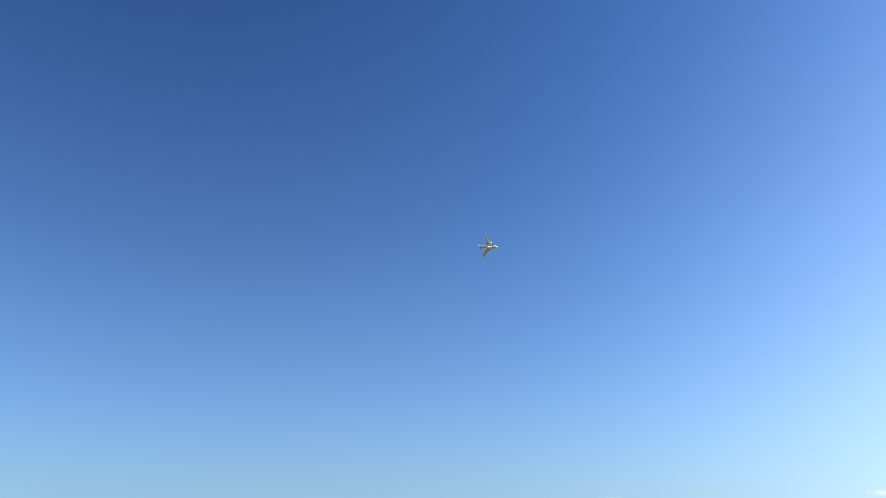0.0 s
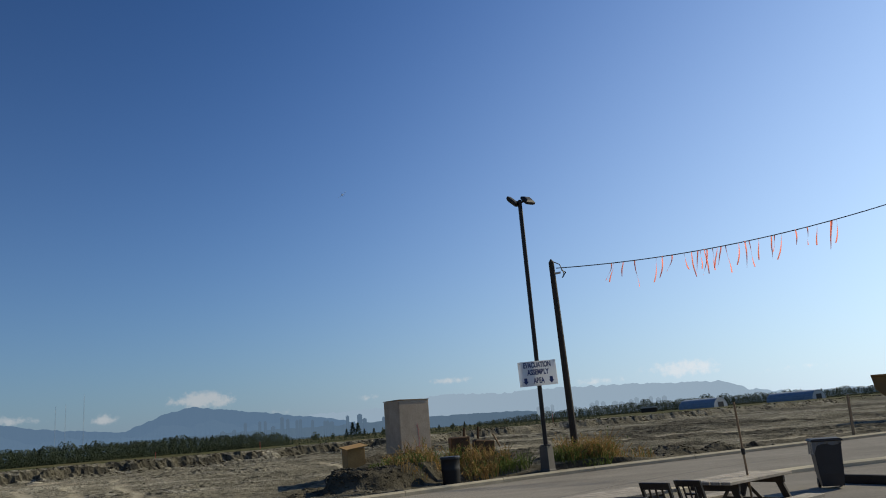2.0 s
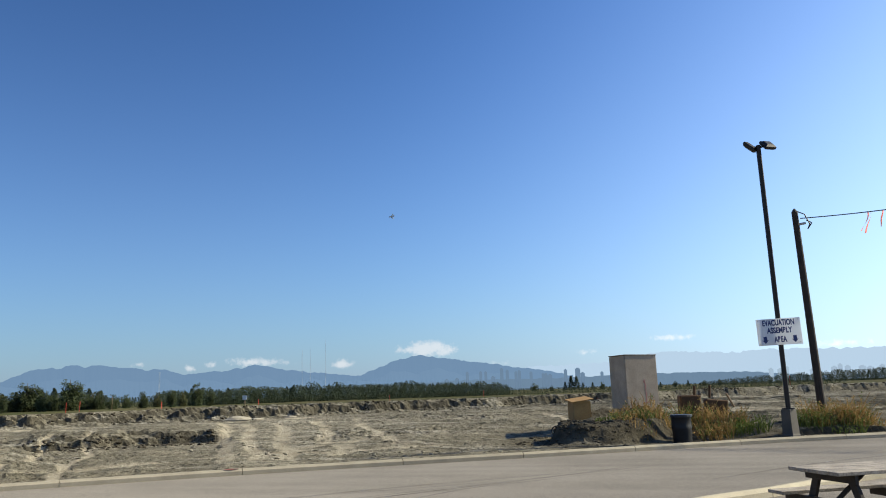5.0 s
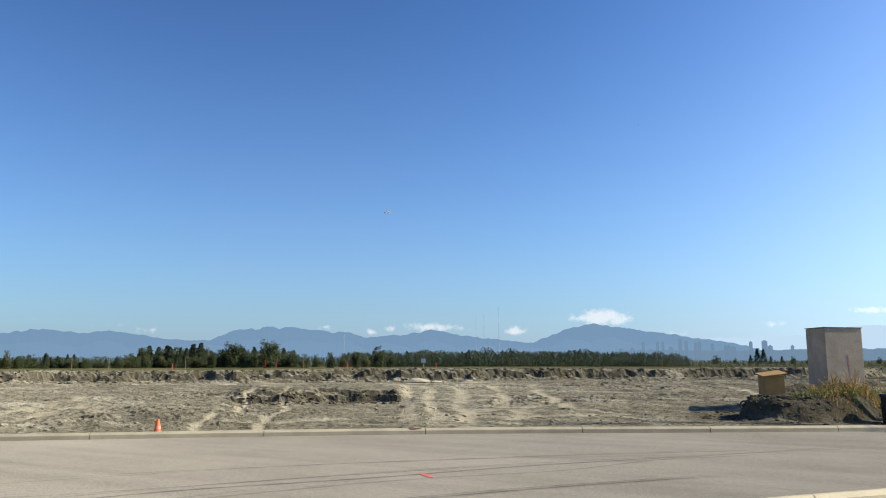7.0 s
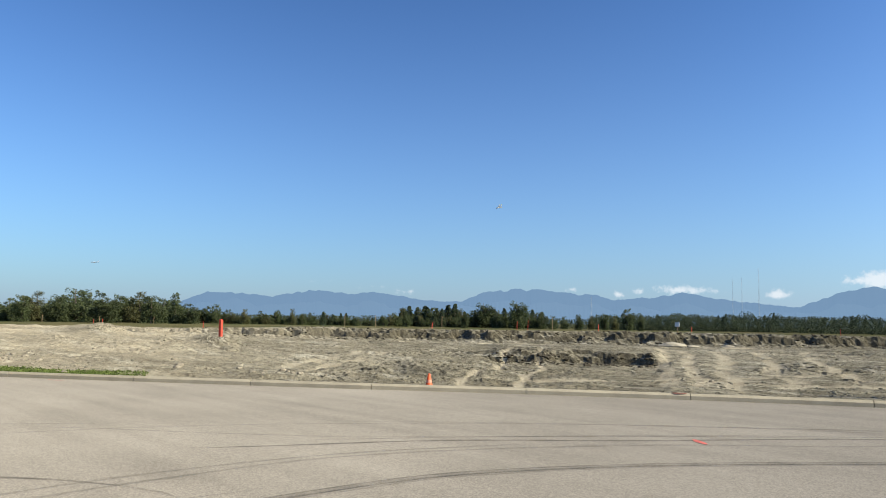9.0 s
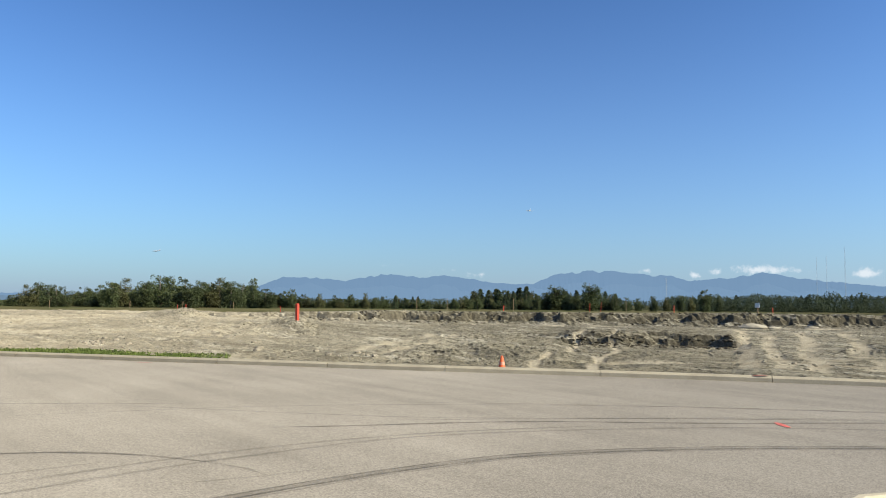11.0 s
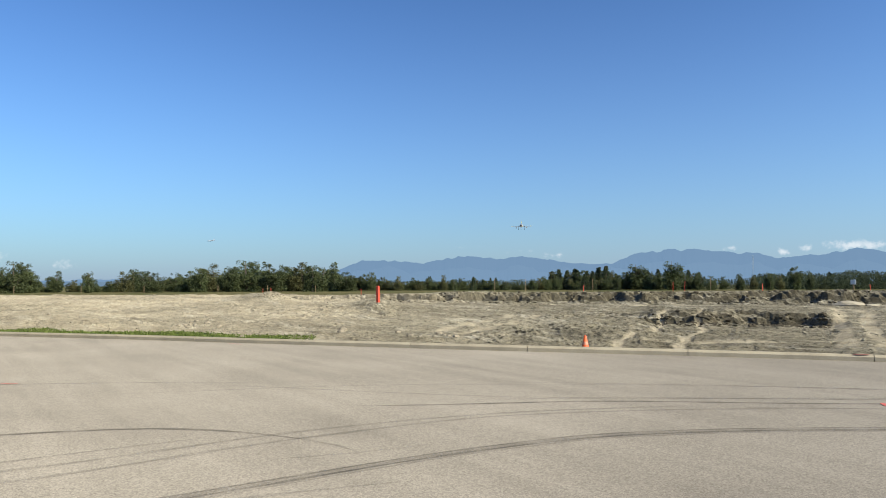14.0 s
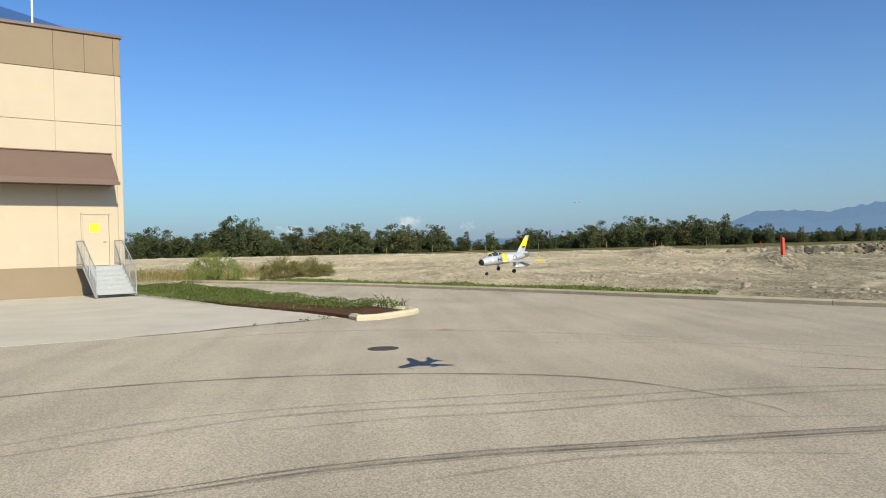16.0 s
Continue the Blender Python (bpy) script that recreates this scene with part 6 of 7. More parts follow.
# ---- weeds and bushes ----
def weeds(name, spots, mats, label, seed, floor=None):
    """spots: x, y, spread, height, count."""
    rng = random.Random(seed)
    verts, faces, kinds, roots = [], [], [], []
    for x, y, spread, tall, count in spots:
        for _ in range(count):
            a, d = rng.uniform(0, 6.3), spread * math.sqrt(rng.random())
            roots.append((x + d * math.cos(a), y + d * math.sin(a), tall))
    ground = np.maximum(terrain(np.array([r[0] for r in roots]), np.array([r[1] for r in roots]))[0], 0.0 if floor is None else floor)
    for (bx, by, tall), bz in zip(roots, ground):
        base = Vector((bx, by, bz - 0.02))
        h = tall * rng.uniform(0.25, 1.0) * (0.8 + 0.5 * noise.noise((bx * 1.6, by * 1.6, seed)))
        lean = Vector((rng.gauss(0, 0.42), rng.gauss(0, 0.42), 0)) * h
        w = Vector((rng.uniform(-1, 1), rng.uniform(-1, 1), 0)).normalized() * rng.uniform(0.006, 0.014)
        n = len(verts)
        p1, p2 = base + lean * 0.35 + Vector((0, 0, h * 0.6)), base + lean + Vector((0, 0, h))
        verts += [tuple(base - w), tuple(base + w), tuple(p1 + w), tuple(p1 - w), tuple(p2 + w * 0.4), tuple(p2 - w * 0.4)]
        faces += [(n, n + 1, n + 2, n + 3), (n + 3, n + 2, n + 4, n + 5)]
        k = 0 if rng.random() < 0.8 else 1
        kinds += [k, k]
        if rng.random() < 0.55:
            for s in range(3):
                c = p1.lerp(p2, rng.random())
                e = Vector((rng.uniform(-1, 1), rng.uniform(-1, 1), rng.uniform(-0.2, 0.9))).normalized() * rng.uniform(0.04, 0.1)
                f = Vector((rng.uniform(-1, 1), rng.uniform(-1, 1), rng.uniform(-1, 1))).normalized() * 0.02
                n = len(verts)
                verts += [tuple(c), tuple(c + e * 0.5 + f), tuple(c + e), tuple(c + e * 0.5 - f)]
                faces.append((n, n + 1, n + 2, n + 3))
                kinds.append(k)
    me = bpy.data.meshes.new(name)
    me.from_pydata(verts, [], faces)
    for m in mats:
        me.materials.append(m)
    me.polygons.foreach_set("material_index", kinds)
    tagged(new(name, me), label, "weeds", kind="stuff")


weeds("dry_weeds", [(0.1, 26.0, 0.6, 0.45, 150), (0.7, 26.0, 0.8, 0.6, 330), (0.9, 27.6, 0.9, 0.55, 180), (2.2, 26.8, 0.5, 1.25, 300), (3.2, 26.0, 0.55, 0.95, 330), (2.6, 25.0, 0.6, 0.6, 220), (6.1, 26.4, 0.7, 1.0, 420), (6.8, 26.5, 0.6, 1.0, 380), (7.3, 26.8, 0.5, 0.7, 170), (8.6, 27.6, 0.5, 0.6, 70), (0.3, 24.4, 0.6, 0.3, 120), (5.7, 25.9, 0.4, 0.6, 120)],
      [WEED, GREENWEED], "tall dry yellow weeds along the kerb", 3)
weeds("green_weeds", [(1.9, 26.9, 0.35, 1.15, 160), (3.7, 25.5, 0.6, 0.55, 240), (0.2, 25.2, 0.7, 0.45, 220), (5.5, 25.8, 0.5, 0.7, 200), (2.9, 25.2, 0.6, 0.5, 180), (6.4, 26.0, 0.7, 0.5, 180), (-0.6, 25.8, 0.4, 0.25, 60)], [GREENWEED, LEAF], "dusty green weeds low along the kerb", 8)
weeds("tip_weeds", [(-19.7, 0.0, 0.35, 0.42, 70), (-20.6, -0.5, 0.4, 0.25, 60)], [GREENWEED, LEAF], "tuft of green weeds at the bed's end", 4, 0.07)


def ground_cover(name, spots, mats, label, seed, floor):
    """Low leafy plants: many small leaves lying at all angles. spots: x, y, spread, height, count."""
    rng = random.Random(seed)
    verts, faces, kinds = [], [], []
    for x, y, spread, tall, count in spots:
        for _ in range(count):
            a, d = rng.uniform(0, 6.3), spread * math.sqrt(rng.random())
            px, py = x + d * math.cos(a), y + d * math.sin(a)
            lush = 0.55 + 0.9 * noise.noise((px * 1.1, py * 1.1, seed))
            if lush < rng.uniform(0.0, 0.45):
                continue
            p = Vector((px, py, floor + tall * lush * rng.random() ** 0.7))
            m, size = Euler((rng.gauss(0, 0.6), rng.gauss(0, 0.6), rng.uniform(0, 6.3))).to_matrix(), rng.uniform(0.014, 0.034)
            n = len(verts)
            verts += [tuple(p + m @ Vector(c) * size) for c in ((-1, 0, 0), (0, -0.55, 0.12), (1, 0, -0.1), (0, 0.55, 0.12))]
            faces.append((n, n + 1, n + 2, n + 3))
            kinds.append(0 if rng.random() < 0.75 else 1)
    me = bpy.data.meshes.new(name)
    me.from_pydata(verts, [], faces)
    for m in mats:
        me.materials.append(m)
    me.polygons.foreach_set("material_index", kinds)
    tagged(new(name, me), label, "weeds", kind="stuff")


BED = []
for k in range(36):
    x_ = -20.2 - 0.5 * k
    back, front = -0.5 + (x_ + 20.5) * 0.52, -1.45 + (x_ + 18.6) * 0.66
    for v_ in (0.12, 0.37, 0.62, 0.84, 0.99):
        BED.append((x_, back + (front - back) * v_, 0.5, 0.2 - 0.09 * v_, (150 if k > 5 else 30) if v_ > 0.5 and k < 9 else 420))
ground_cover("bed_weeds", BED, [GREENWEED, LEAF], "low green weeds covering the planting bed", 4, 0.07)
ground_cover("joint_weeds", [(-17.6, -2.02, 0.14, 0.06, 34), (-17.3, -2.5, 0.1, 0.04, 12), (-16.95, -3.05, 0.1, 0.04, 10), (-18.0, -1.6, 0.14, 0.06, 26)], [GREENWEED, WEED], "small tufts of weed along the apron joint", 12, 0.01)
spots = []
for p in smooth_line(KERB[2:6], 0.8):
    spots.append((p[0] - 0.85, p[1] + 1.25, 0.9, 0.085, 560))
weeds("verge_grass", spots, [GREENWEED, GREENWEED], "short green grass verge behind the kerb", 5)
rng = random.Random(61)
weeds("field_grass", [(*polar(rng.uniform(97, 110), rng.uniform(46, 66)).xy, 3.0, 0.5, 170) for _ in range(34)], [LEAF_DRY, WEED], "dry field grass beside the lane", 6)


def bush(az, d, w, h, mat, label, seed):
    rng = random.Random(seed)
    p = polar(az, d)
    b = thing("bush", pose(p.x, p.y, height(p.x, p.y) - 0.05), label, "bush")
    st, cr = bmesh.new(), bmesh.new()
    for k in range(9):
        a = rng.uniform(0, 6.3)
        rod(st, (0, 0, 0), (w * 0.35 * math.cos(a), w * 0.35 * math.sin(a), h * rng.uniform(0.5, 0.9)), 0.025, 0.008, 5)
    for k in range(130):
        a, r = rng.uniform(0, 6.3), math.sqrt(rng.random()) * w * 0.5
        leaf_clump(cr, (r * math.cos(a), r * math.sin(a), h * rng.uniform(0.08, 0.92) * (1 - 0.45 * (r / w * 2) ** 2)), rng.uniform(0.16, 0.32), 130, 0.045, rng, 0.8, 0, 3)
    part("stems", st, BARK, b)
    part("foliage", cr, mat, b)


bush(102.2, 43, 2.9, 1.75, BUSHLEAF, "leafy green bramble bush beside the lane", 1)
bush(97.5, 44, 2.6, 1.35, LEAF_DRY, "yellowing low bush beside the lane", 2)
bush(95.3, 45, 2.4, 1.2, LEAF_DRY, "yellowing low bush beside the lane", 3)


# ---- hauler and sheds ----
def hauler():
    c = polar(-35.35, 64)
    c.z = height(c.x, c.y)
    # local x runs forward
    b = thing("dump_truck", Matrix.Translation(c) @ pose(0, 0, 0, 0, 0, -34) @ Matrix.Scale(0.94, 4), "dusty yellow articulated dump truck parked on the site", "dump truck")
    bm = bmesh.new()
    prof = [(-3.75, 3.42), (-3.6, 2.4), (-2.7, 1.5), (2.3, 1.3), (3.4, 2.2), (3.5, 3.4), (3.0, 3.45), (2.2, 3.3)]
    loft(bm, [[(x, s, z) for x, z in prof] for s in (-1.45, 1.45)])
    part("dump_body", bm, CAT, b)
    bm = bmesh.new()
    for s in (-1.5, 1.5):
        rod(bm, (-3.75, s, 3.42), (2.2, s, 3.32), 0.09, sides=6)
        for x in (-2.4, -0.9, 0.6, 2.0):
            box(bm, (0.14, 0.08, 1.6), (x, s, 2.5))
    part("body_ribs", bm, CAT, b)
    part("spill_guard", one_box((0.9, 2.9, 0.12), (3.2, 0, 3.5), pose(0, 0, 0, 0, -6, 0), 0.02), CAT, b)
    part("chassis", one_box((7.4, 0.9, 0.5), (0.6, 0, 1.2), None, 0.03), CAT, b)
    part("decal", one_box((1.0, 0.01, 0.38), (1.9, -1.56, 2.9)), BLACK, b, "plain dark decal panel")
    for x in (-2.35, -0.45, 5.4):
        for s in (-1, 1):
            w = bmesh.new()
            lathe(w, [(0.45, -0.28), (0.75, -0.3), (0.85, -0.2), (0.85, 0.2), (0.75, 0.3), (0.45, 0.28)], 22)
            bmesh.ops.transform(w, matrix=pose(x, s * 1.2, 0.9, 90, 0, 0), verts=w.verts)
            wh = part("wheel", w, RUBBER, b)
            r = bmesh.new()
            lathe(r, [(0.48, -0.31), (0.4, -0.2), (0.15, -0.22), (0.12, -0.34)], 16)
            bmesh.ops.transform(r, matrix=pose(x, s * 1.2, 0.9, 90 if s < 0 else -90, 0, 0) @ pose(0, 0, 0, 180, 0, 0), verts=r.verts)
            part("rim", r, DUSTYRIM, wh)
            part("hub", one_rod((x, s * 1.3, 0.9), (x, s * 1.56, 0.9), 0.2, sides=12), DUSTYRIM, wh)
            for k in range(22):
                q = 2 * math.pi * k / 22
                part("tread_lug", one_box((0.09, 0.54, 0.04), (x + 0.855 * math.cos(q), s * 1.2, 0.9 + 0.855 * math.sin(q)), pose(0, 0, 0, 0, 90 - math.degrees(q), 0)), RUBBER, wh)
    cab = part("cab", one_box((1.6, 1.7, 1.6), (4.9, 0, 2.6), None, 0.12), CAT, b)
    part("cab_window", one_box((1.2, 1.72, 0.7), (4.95, 0, 2.95), None, 0.03), GLASSDARK, cab)
    part("hood", one_box((1.9, 1.8, 1.1), (6.3, 0, 1.8), pose(0, 0, 0, 0, 6, 0), 0.12), CAT, b)
    part("exhaust", one_rod((4.0, -0.6, 2.3), (4.0, -0.6, 3.9), 0.07), BLACKMETAL, b)
    part("mirror_arm", one_rod((4.2, -1.0, 3.0), (4.15, -1.15, 3.9), 0.025), BLACKMETAL, b)
    part("mud_guard", one_box((1.9, 2.7, 0.08), (5.4, 0, 1.95), None, 0.02), CAT, b)


hauler()


def arched_shed(az, d, turn, length, radius, label):
    p = polar(az, d, 0.6)
    b = thing("arched_shed", Matrix.Translation(p) @ pose(0, 0, 0, 0, 0, turn), label, "shed", "arched sheds")
    arc = [(radius * math.cos(math.pi * k / 12), radius * 0.92 * math.sin(math.pi * k / 12)) for k in range(13)]
    part("shell", loft(bmesh.new(), [[(x, y, z) for y, z in arc] for x in (-length / 2, length / 2)], caps=False), SHEDMETAL, b)
    for s in (-1, 1):
        bm = bmesh.new()
        loft(bm, [[(s * (length / 2 - o), y * 0.99, z * 0.99) for y, z in arc] for o in (0.05, 0.15)])
        e = part("end_wall", bm, SHEDWHITE, b)
        part("doorway", one_box((0.06, radius * 0.8, radius * 0.5), (s * (length / 2 - 0.03), 0, radius * 0.25)), BLACK, e)
    for k in range(9):
        bm = bmesh.new()
        x = -length / 2 + length * (k + 0.5) / 9
        for (y0, z0), (y1, z1) in zip(arc, arc[1:]):
            rod(bm, (x, y0, z0), (x, y1, z1), 0.09, sides=4)
        part("rib", bm, SHEDMETAL, b)


arched_shed(-21.2, 400, -62, 22, 4.9, "grey-blue arched metal shed with a pale end wall")
arched_shed(-27.2, 430, -67, 28, 4.9, "grey-blue arched metal shed with a pale end wall")
p = polar(-17.5, 400, 0.7)
b = thing("site_cabin", Matrix.Translation(p) @ pose(0, 0, 0, 0, 0, -17), "small pale flat-roofed cabin in the fields", "cabin")
part("walls", one_box((7.5, 3, 2.2), (0, 0, 1.1)), DARKWOOD, b)
part("roof", one_box((7.9, 3.4, 0.5), (0, 0, 2.4)), SHEDWHITE, b)
for a_ in (66, 69.5, 73, 78, 82, 86, 89.5, 93, 96.5, 52.5, 50.2, 36.9, 45.2):
    p = polar(a_, 150)
    b = thing("fence_post", pose(p.x, p.y, height(p.x, p.y) - 0.1), "grey wooden fence post in the field", "fence post", "field fence posts")
    part("post", one_box((0.07, 0.07, 1.3 if a_ > 60 else 2.4), (0, 0, 0.75 if a_ > 60 else 1.3), None, 0.02), STAKE, b)


# ---- model jet ----
def model_jet():
    """A foam model of a swept-wing jet fighter, about a metre long; nose along +y."""
    b = thing("model_jet", Matrix.Scale(0.76, 4), "silver model jet fighter with yellow bands, wheels down", "model aircraft")

    def ring(y, w, h, z, n=16):
        return [(w * math.cos(2 * math.pi * k / n), y, z + 0.9 * h * math.sin(2 * math.pi * k / n)) for k in range(n)]

    body = [(0.5, 0.045, 0.042, -0.012), (0.47, 0.058, 0.056, -0.01), (0.4, 0.07, 0.07, -0.005), (0.28, 0.078, 0.082, 0.0), (0.12, 0.082, 0.086, 0.0)]
    mid = [(0.12, 0.0825, 0.0865, 0.0), (0.03, 0.0835, 0.0875, 0.0)]
    rear = [(0.03, 0.082, 0.086, 0.0), (-0.15, 0.078, 0.08, 0.005), (-0.32, 0.065, 0.066, 0.012), (-0.45, 0.05, 0.05, 0.018), (-0.48, 0.046, 0.046, 0.02)]
    fus = part("fuselage", loft(bmesh.new(), [ring(*r) for r in body] ), SILVER, b, smooth=True)
    part("fuselage_band", loft(bmesh.new(), [ring(*r) for r in mid]), YELLOW, b, "yellow fuselage band", smooth=True)
    part("rear_fuselage", loft(bmesh.new(), [ring(*r) for r in rear]), SILVER, b, smooth=True)
    part("intake", loft(bmesh.new(), [ring(0.508, 0.04, 0.036, -0.013), ring(0.498, 0.047, 0.044, -0.012), ring(0.485, 0.052, 0.05, -0.011)]), BLACK, b, "black nose intake", smooth=True)
    part("tailpipe", loft(bmesh.new(), [ring(-0.478, 0.044, 0.044, 0.02), ring(-0.5, 0.038, 0.038, 0.02)]), BLACK, b)
    part("canopy", loft(bmesh.new(), [[(x, y, z + 0.05) for x, y, z in ring(yy, w, h, 0.0, 12)] for yy, w, h in ((0.36, 0.006, 0.012), (0.32, 0.034, 0.045), (0.24, 0.044, 0.066), (0.16, 0.04, 0.062), (0.07, 0.018, 0.04))]), CANOPY, b, smooth=True)
    bm = bmesh.new()
    for yy in (0.3, 0.17):
        loft(bm, [[(x, y, z + 0.0515) for x, y, z in ring(yy + d, 0.044, 0.066 - 0.015 * (yy > 0.25), 0.0, 12)] for d in (-0.006, 0.006)])
    part("canopy_frame", bm, SILVER, b)

    def panel(root, tip, thick, t2):
        """root and tip: (x, z, leading y, trailing y)."""
        def sec(x, z, a, c, t):
            m = c + (a - c) * 0.68
            return [(x, a, z), (x, m, z + t), (x, c + (a - c) * 0.3, z + t * 0.75), (x, c, z), (x, c + (a - c) * 0.3, z - t * 0.4), (x, m, z - t * 0.55)]
        return [sec(*root, thick), sec(*tip, t2)]

    def mixed(p, q, u):
        return tuple(a + (c - a) * u for a, c in zip(p, q))

    for s in (-1, 1):
        r, t = (s * 0.06, -0.035, 0.17, -0.13), (s * 0.57, 0.0, -0.22, -0.345)
        part("wing", loft(bmesh.new(), panel(r, mixed(r, t, 0.75), 0.016, 0.011)), SILVER, b)
        w = part("wing_band", loft(bmesh.new(), panel(mixed(r, t, 0.75), mixed(r, t, 0.97), 0.0112, 0.009)), YELLOW, b, "yellow wing band")
        part("wing_tip", loft(bmesh.new(), panel(mixed(r, t, 0.97), mixed(r, t, 1.0), 0.009, 0.004)), SILVER, b)
        part("wing_root_fairing", loft(bmesh.new(), panel((s * 0.02, -0.035, 0.2, -0.16), (s * 0.085, -0.034, 0.15, -0.13), 0.03, 0.017)), SILVER, b)
        part("tailplane", loft(bmesh.new(), panel((s * 0.03, 0.04, -0.33, -0.43), (s * 0.2, 0.062, -0.435, -0.49), 0.008, 0.004)), SILVER, b)
        tank = bmesh.new()
        prof = [(0.004, -0.17), (0.02, -0.12), (0.031, -0.04), (0.032, 0.05), (0.022, 0.12), (0.006, 0.16)]
        lathe(tank, prof, 12)
        bmesh.ops.transform(tank, matrix=pose(s * 0.27, -0.07, -0.085, -90, 0, 0), verts=tank.verts)
        tk = part("drop_tank", tank, SILVER, b, smooth=True)
        part("pylon", one_box((0.008, 0.1, 0.05), (s * 0.27, -0.06, -0.04)), SILVER, tk)
        # main wheels
        leg = part("main_leg", one_rod((s * 0.15, -0.03, -0.04), (s * 0.155, -0.03, -0.17), 0.007, sides=8), GALV, b)
        part("gear_door", one_box((0.004, 0.05, 0.08), (s * 0.162, -0.03, -0.085)), SILVER, leg)
        wh = one_rod((s * 0.155 - 0.012, -0.03, -0.17), (s * 0.155 + 0.012, -0.03, -0.17), 0.03, sides=16)
        part("main_wheel", wh, BLACK, leg)
        # insignia on the rear sides and the wings
        bm = bmesh.new()
        rod(bm, (s * 0.0735, -0.13, 0.01), (s * 0.0775, -0.13, 0.01), 0.03, sides=16)
        box(bm, (0.004, 0.12, 0.022), (s * 0.0755, -0.13, 0.01))
        ins = part("roundel", bm, NAVY, b, "navy roundel with bars")
        bm = bmesh.new()
        st = [(0.03 * (1 if k % 2 == 0 else 0.4) * math.sin(math.pi * k / 5), 0.03 * (1 if k % 2 == 0 else 0.4) * math.cos(math.pi * k / 5)) for k in range(10)]
        prism(bm, st, 0, 0.0015)
        bmesh.ops.transform(bm, matrix=pose(s * 0.078, -0.13, 0.01, 90, 0, s * 90), verts=bm.verts)
        box(bm, (0.002, 0.035, 0.012), (s * 0.079, -0.185, 0.01))
        box(bm, (0.002, 0.035, 0.012), (s * 0.079, -0.075, 0.01))
        part("star", bm, WHITEPAINT, ins)
        bm = bmesh.new()
        box(bm, (0.003, 0.045, 0.012), (s * 0.0835, 0.19, 0.012))
        box(bm, (0.003, 0.014, 0.05), (s * 0.0835, 0.17, 0.012))
        box(bm, (0.003, 0.014, 0.05), (s * 0.0835, 0.225, 0.012))
        part("fuselage_marking", bm, NAVY, b)
        part("gun_panel", one_rod((s * 0.07, 0.33, 0.015), (s * 0.0765, 0.33, 0.015), 0.022, sides=14), WHITEPAINT, b)
    part("nose_leg", one_rod((0, 0.37, -0.06), (0, 0.38, -0.185), 0.007, sides=8), GALV, b)
    part("nose_wheel", one_rod((-0.009, 0.38, -0.185), (0.009, 0.38, -0.185), 0.025, sides=14), BLACK, b)

    def fin(u0, u1, t):
        r, tp = (-0.24, -0.43, 0.05), (-0.45, -0.53, 0.3)
        out = []
        for u in (u0, u1):
            a, c, z = r[0] + (tp[0] - r[0]) * u, r[1] + (tp[1] - r[1]) * u, r[2] + (tp[2] - r[2]) * u
            k = t * (1 - 0.5 * u)
            out.append([(0, a, z), (k, a * 0.65 + c * 0.35, z), (0, c, z), (-k, a * 0.65 + c * 0.35, z)])
        return loft(bmesh.new(), out)
    part("fin", fin(0, 0.38, 0.013), SILVER, b)
    part("fin_band", fin(0.38, 0.86, 0.0135), YELLOW, b, "yellow fin band")
    part("fin_tip", fin(0.86, 1.0, 0.013), SILVER, b)
    part("fin_code", one_box((0.024, 0.07, 0.02), (0, -0.395, 0.137)), BLACK, b)
    return b


JET = model_jet()

# ---- far airliner and a bird ----
air = thing("airliner", Matrix.Scale(0.8, 4), "distant white airliner on its approach", "airliner")
bm = bmesh.new()
lathe(bm, [(0.2, 17), (1.4, 15.5), (2.0, 12), (2.0, -8), (1.2, -14), (0.3, -18)], 14)
bmesh.ops.transform(bm, matrix=pose(0, 0, 0, -90, 0, 0), verts=bm.verts)
part("fuselage", bm, AIRWHITE, air, smooth=True)
for s in (-1, 1):
    part("wing", loft(bmesh.new(), [[(s * x, a, z + 0.25), (s * x, (a + c) / 2, z + 0.5), (s * x, c, z), (s * x, (a + c) / 2, z - 0.3)] for x, a, c, z in ((1.5, 4, -3, -1), (17, -6, -8, 0.8))]), AIRWHITE, air)
    part("tailplane", loft(bmesh.new(), [[(s * x, a, z + 0.1), (s * x, c, z), (s * x, (a + c) / 2, z - 0.2)] for x, a, c, z in ((0.5, -12.5, -16, 0.8), (6.5, -16.5, -18, 1.4))]), AIRWHITE, air)
    part("engine", loft(bmesh.new(), [[(s * 5.6 + 1.1 * math.cos(k * math.pi / 5), y, -2.2 + 1.1 * math.sin(k * math.pi / 5)) for k in range(10)] for y in (4.5, 0.5)]), AIRWHITE, air)
part("fin", loft(bmesh.new(), [[(0.2, a, z), (0, c, z), (-0.2, a - 1, z)] for a, c, z in ((-10, -16, 1.2), (-15.5, -18.5, 7.5))]), AIRWHITE, air)

bird = thing("bird", Matrix.Scale(0.75, 4), "small black bird crossing the sky", "bird")
bm = bmesh.new()
lathe(bm, [(0.005, 0.17), (0.02, 0.14), (0.035, 0.06), (0.045, -0.02), (0.02, -0.12), (0.03, -0.2)], 10)
bmesh.ops.transform(bm, matrix=pose(0, 0, 0, -90, 0, 0), verts=bm.verts)
part("body", bm, FEATHER, bird, smooth=True)
for s in (-1, 1):
    part("wing", loft(bmesh.new(), [[(s * x, a, z + 0.006), (s * x, c, z), (s * x, (a + c) / 2, z - 0.006)] for x, a, c, z in ((0.02, 0.08, -0.06, 0.01), (0.2, 0.1, -0.05, 0.07), (0.4, -0.02, -0.07, 0.03))]), FEATHER, bird)


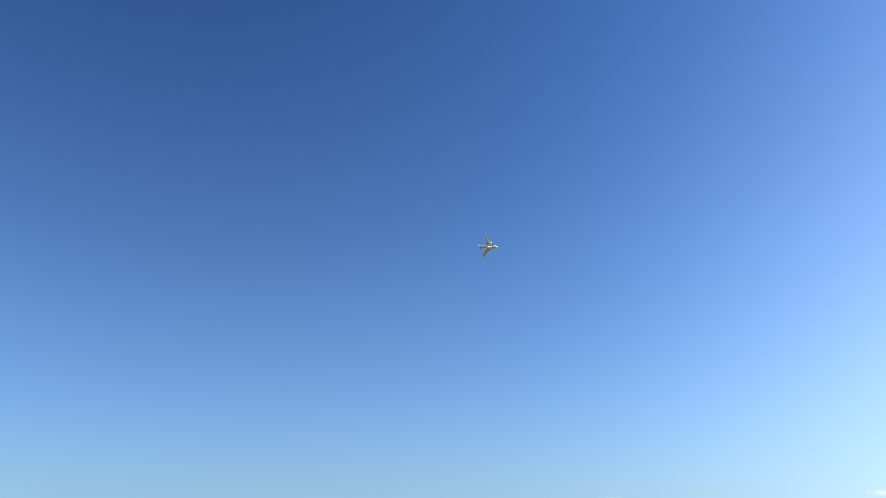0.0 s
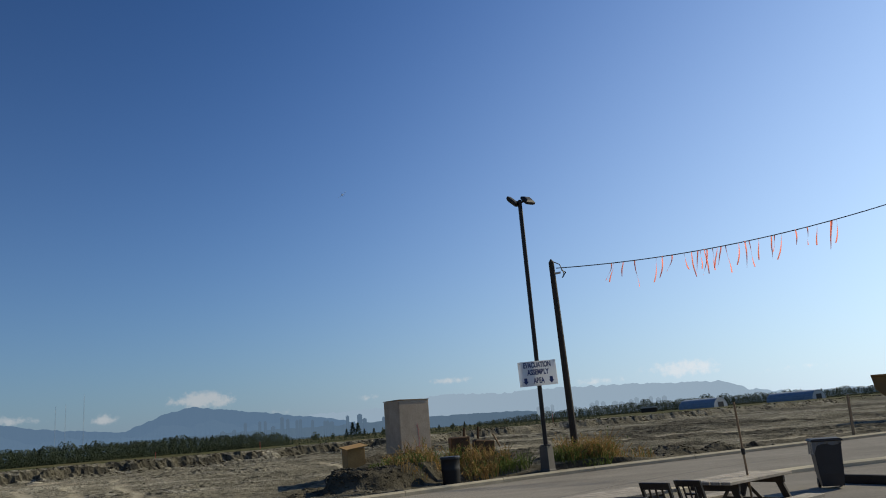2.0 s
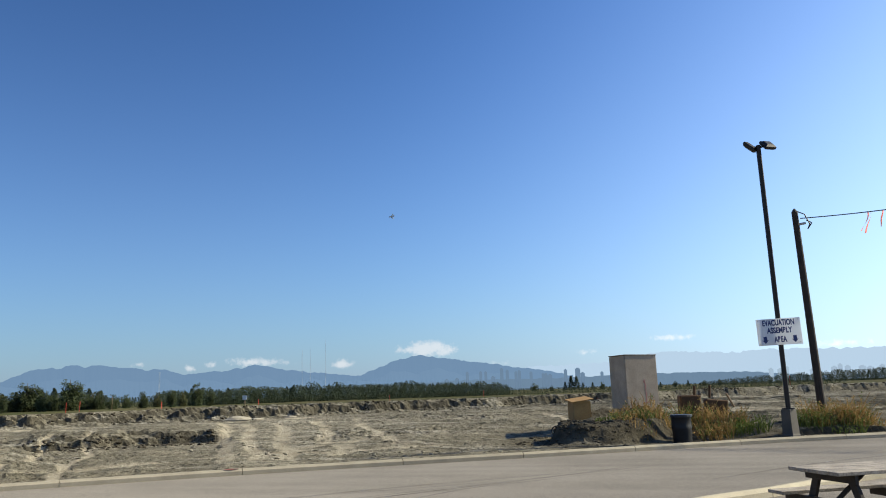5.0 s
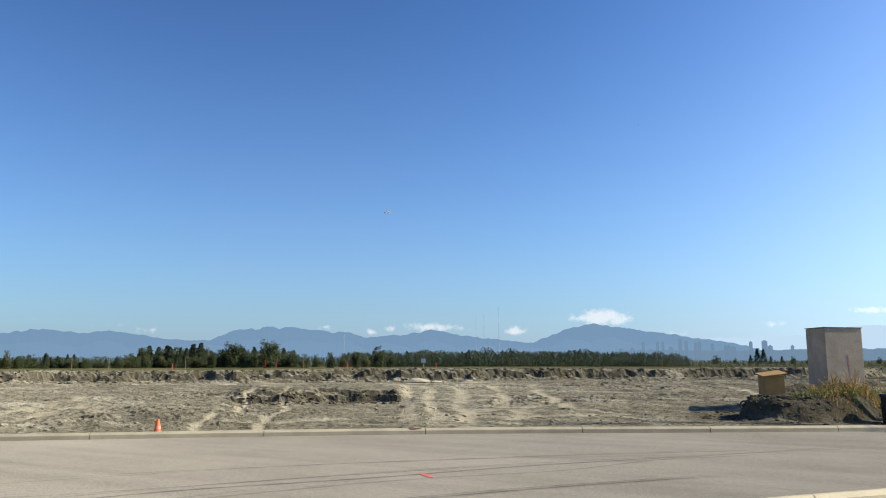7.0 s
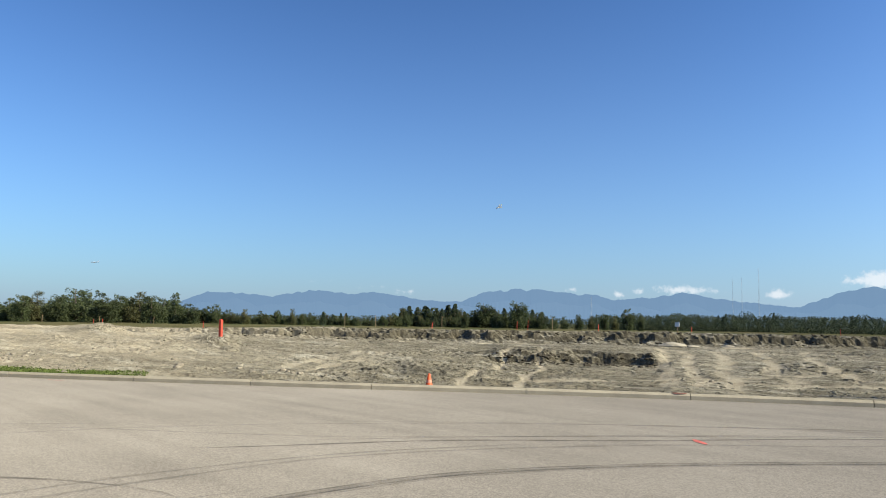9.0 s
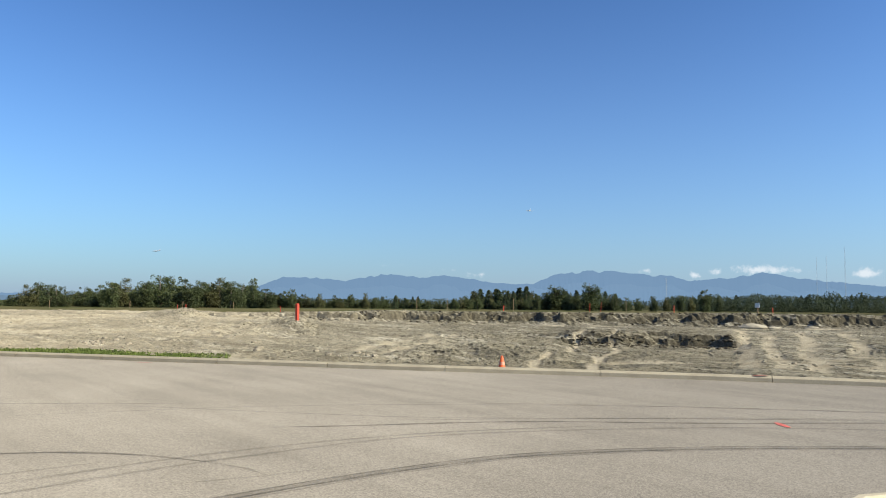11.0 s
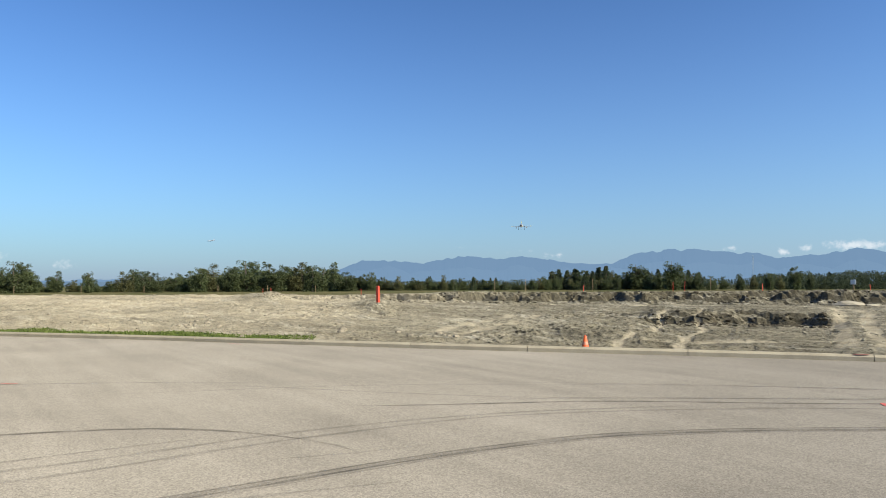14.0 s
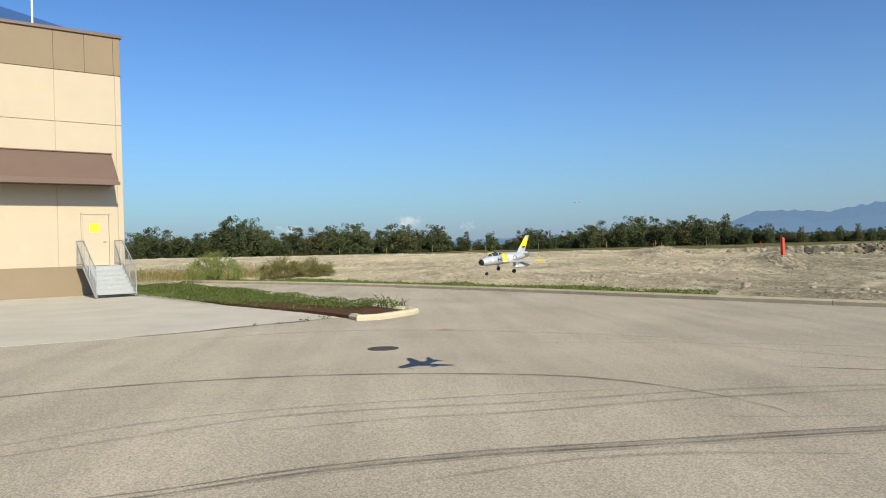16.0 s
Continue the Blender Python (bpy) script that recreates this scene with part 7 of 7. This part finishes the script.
def flying(rows):
    """Rows of seconds, place, bank to the left and nose-up in degrees; the nose follows the path."""
    out = []
    P = [Vector(r[1:4]) for r in rows]
    for k, r in enumerate(rows):
        a, c = max(k - 1, 0), min(k + 1, len(rows) - 1)
        d = (P[c] - P[a]).normalized()
        yaw = math.degrees(math.atan2(-d.x, d.y))
        out.append((r[0], pose(*r[1:4], 0, 0, yaw + (r[6] if len(r) > 6 else 0)) @ pose(0, 0, 0, math.degrees(math.asin(d.z)) + r[5], 0, 0) @ pose(0, 0, 0, 0, -r[4], 0)))
    return out


def motions():
    # seconds, x, y, z, bank to the left, nose-up
    walk(JET, flying([
        (0, -10.40, 26.02, 13.29, 50, -4, -24), (0.3, -8.21, 31.66, 14.21, 48, -3, -20), (0.5, -6.82, 35.50, 15.37, 44, 0, -14), (0.6, -6.16, 37.52, 15.69, 40, 1, -10), (0.9, -4.59, 43.82, 17.27, 27, 2, -3),
        (1, -4.24, 45.81, 17.93, 23, 2), (1.2, -4.15, 49.78, 19.09, 22, 2), (1.5, -3.40, 55.92, 20.62, 25, 2), (1.8, -3.97, 61.91, 22.30, 32, 2), (2.1, -4.43, 68.13, 23.23, 40, 2),
        (2.4, -5.36, 73.58, 24.09, 48, 2), (2.7, -7.15, 78.09, 24.71, 55, 2), (3, -9.49, 81.90, 25.10, 58, 2), (3.3, -12.05, 85.48, 25.33, 60, 2), (3.6, -14.70, 88.20, 25.64, 62, 2),
        (4.7, -25.27, 91.38, 24.63, 64, 2), (5.8, -34.85, 85.87, 22.30, 30, 2), (6.1, -37.18, 82.60, 21.21, 6, 2), (6.4, -39.35, 79.18, 20.28, -4, 2), (6.7, -41.30, 75.84, 19.34, 8, 2),
        (7, -43.40, 72.80, 18.56, 25, 2), (7.5, -47.53, 69.45, 17.47, 30, 2), (8, -51.72, 67.67, 16.77, 32, 2), (8.5, -55.14, 67.12, 16.16, 34, 2), (9, -57.48, 66.11, 15.14, 36, 2),
        (9.5, -57.87, 64.01, 13.90, 40, 2), (10, -56.55, 61.06, 12.97, 25, 2), (11.25, -49.00, 49.89, 10.05, 5, 2), (12.5, -38.83, 36.17, 6.84, 3, 3), (13, -33.56, 30.19, 5.90, 0, 4),
        (13.5, -28.48, 24.63, 4.90, -2, 5, 4), (14, -23.58, 19.25, 3.99, 0, 5, 6), (14.3, -20.96, 16.29, 3.54, 0, 6, 7), (14.6, -18.51, 13.50, 3.12, -2, 6, 7), (14.9, -15.82, 10.46, 2.68, -3, 7, 5),
        (15.2, -13.23, 7.66, 2.28, -3, 7, 8), (15.4, -12.14, 6.12, 2.14, -1, 7, 11), (15.6, -11.11, 4.56, 2.01, 0, 7, 11), (15.8, -9.95, 2.87, 1.79, 4, 6, 7), (16, -8.75, 1.06, 1.45, 6, 5, 4)]))
    # azimuth and elevation on a far straight approach
    far = lambda t, a, e, d: (t, *polar(a, d, d * math.tan(radians(e)) + EYE), 0, 1)
    walk(air, flying([far(0.0, 62.6, 4.3, 3080), far(9.0, 69.98, 3.7, 3020), far(12.5, 72.4, 3.45, 2990), far(16.0, 74.95, 3.05, 2960)]))
    walk(bird, flying([far(0.0, 44, 2.0, 190), far(3.5, 50, 9, 190), far(5.5, 24, 34, 170), far(7.0, 11.5, 17.2, 170), far(9.0, 2, 12, 150), far(13.0, 8, 8, 50), far(14.5, 29.8, 5.03, 48), far(15.2, 35.2, 4.75, 48), far(15.4, 36.7, 4.6, 48), far(16.0, 41.3, 4.3, 48)]))


motions()
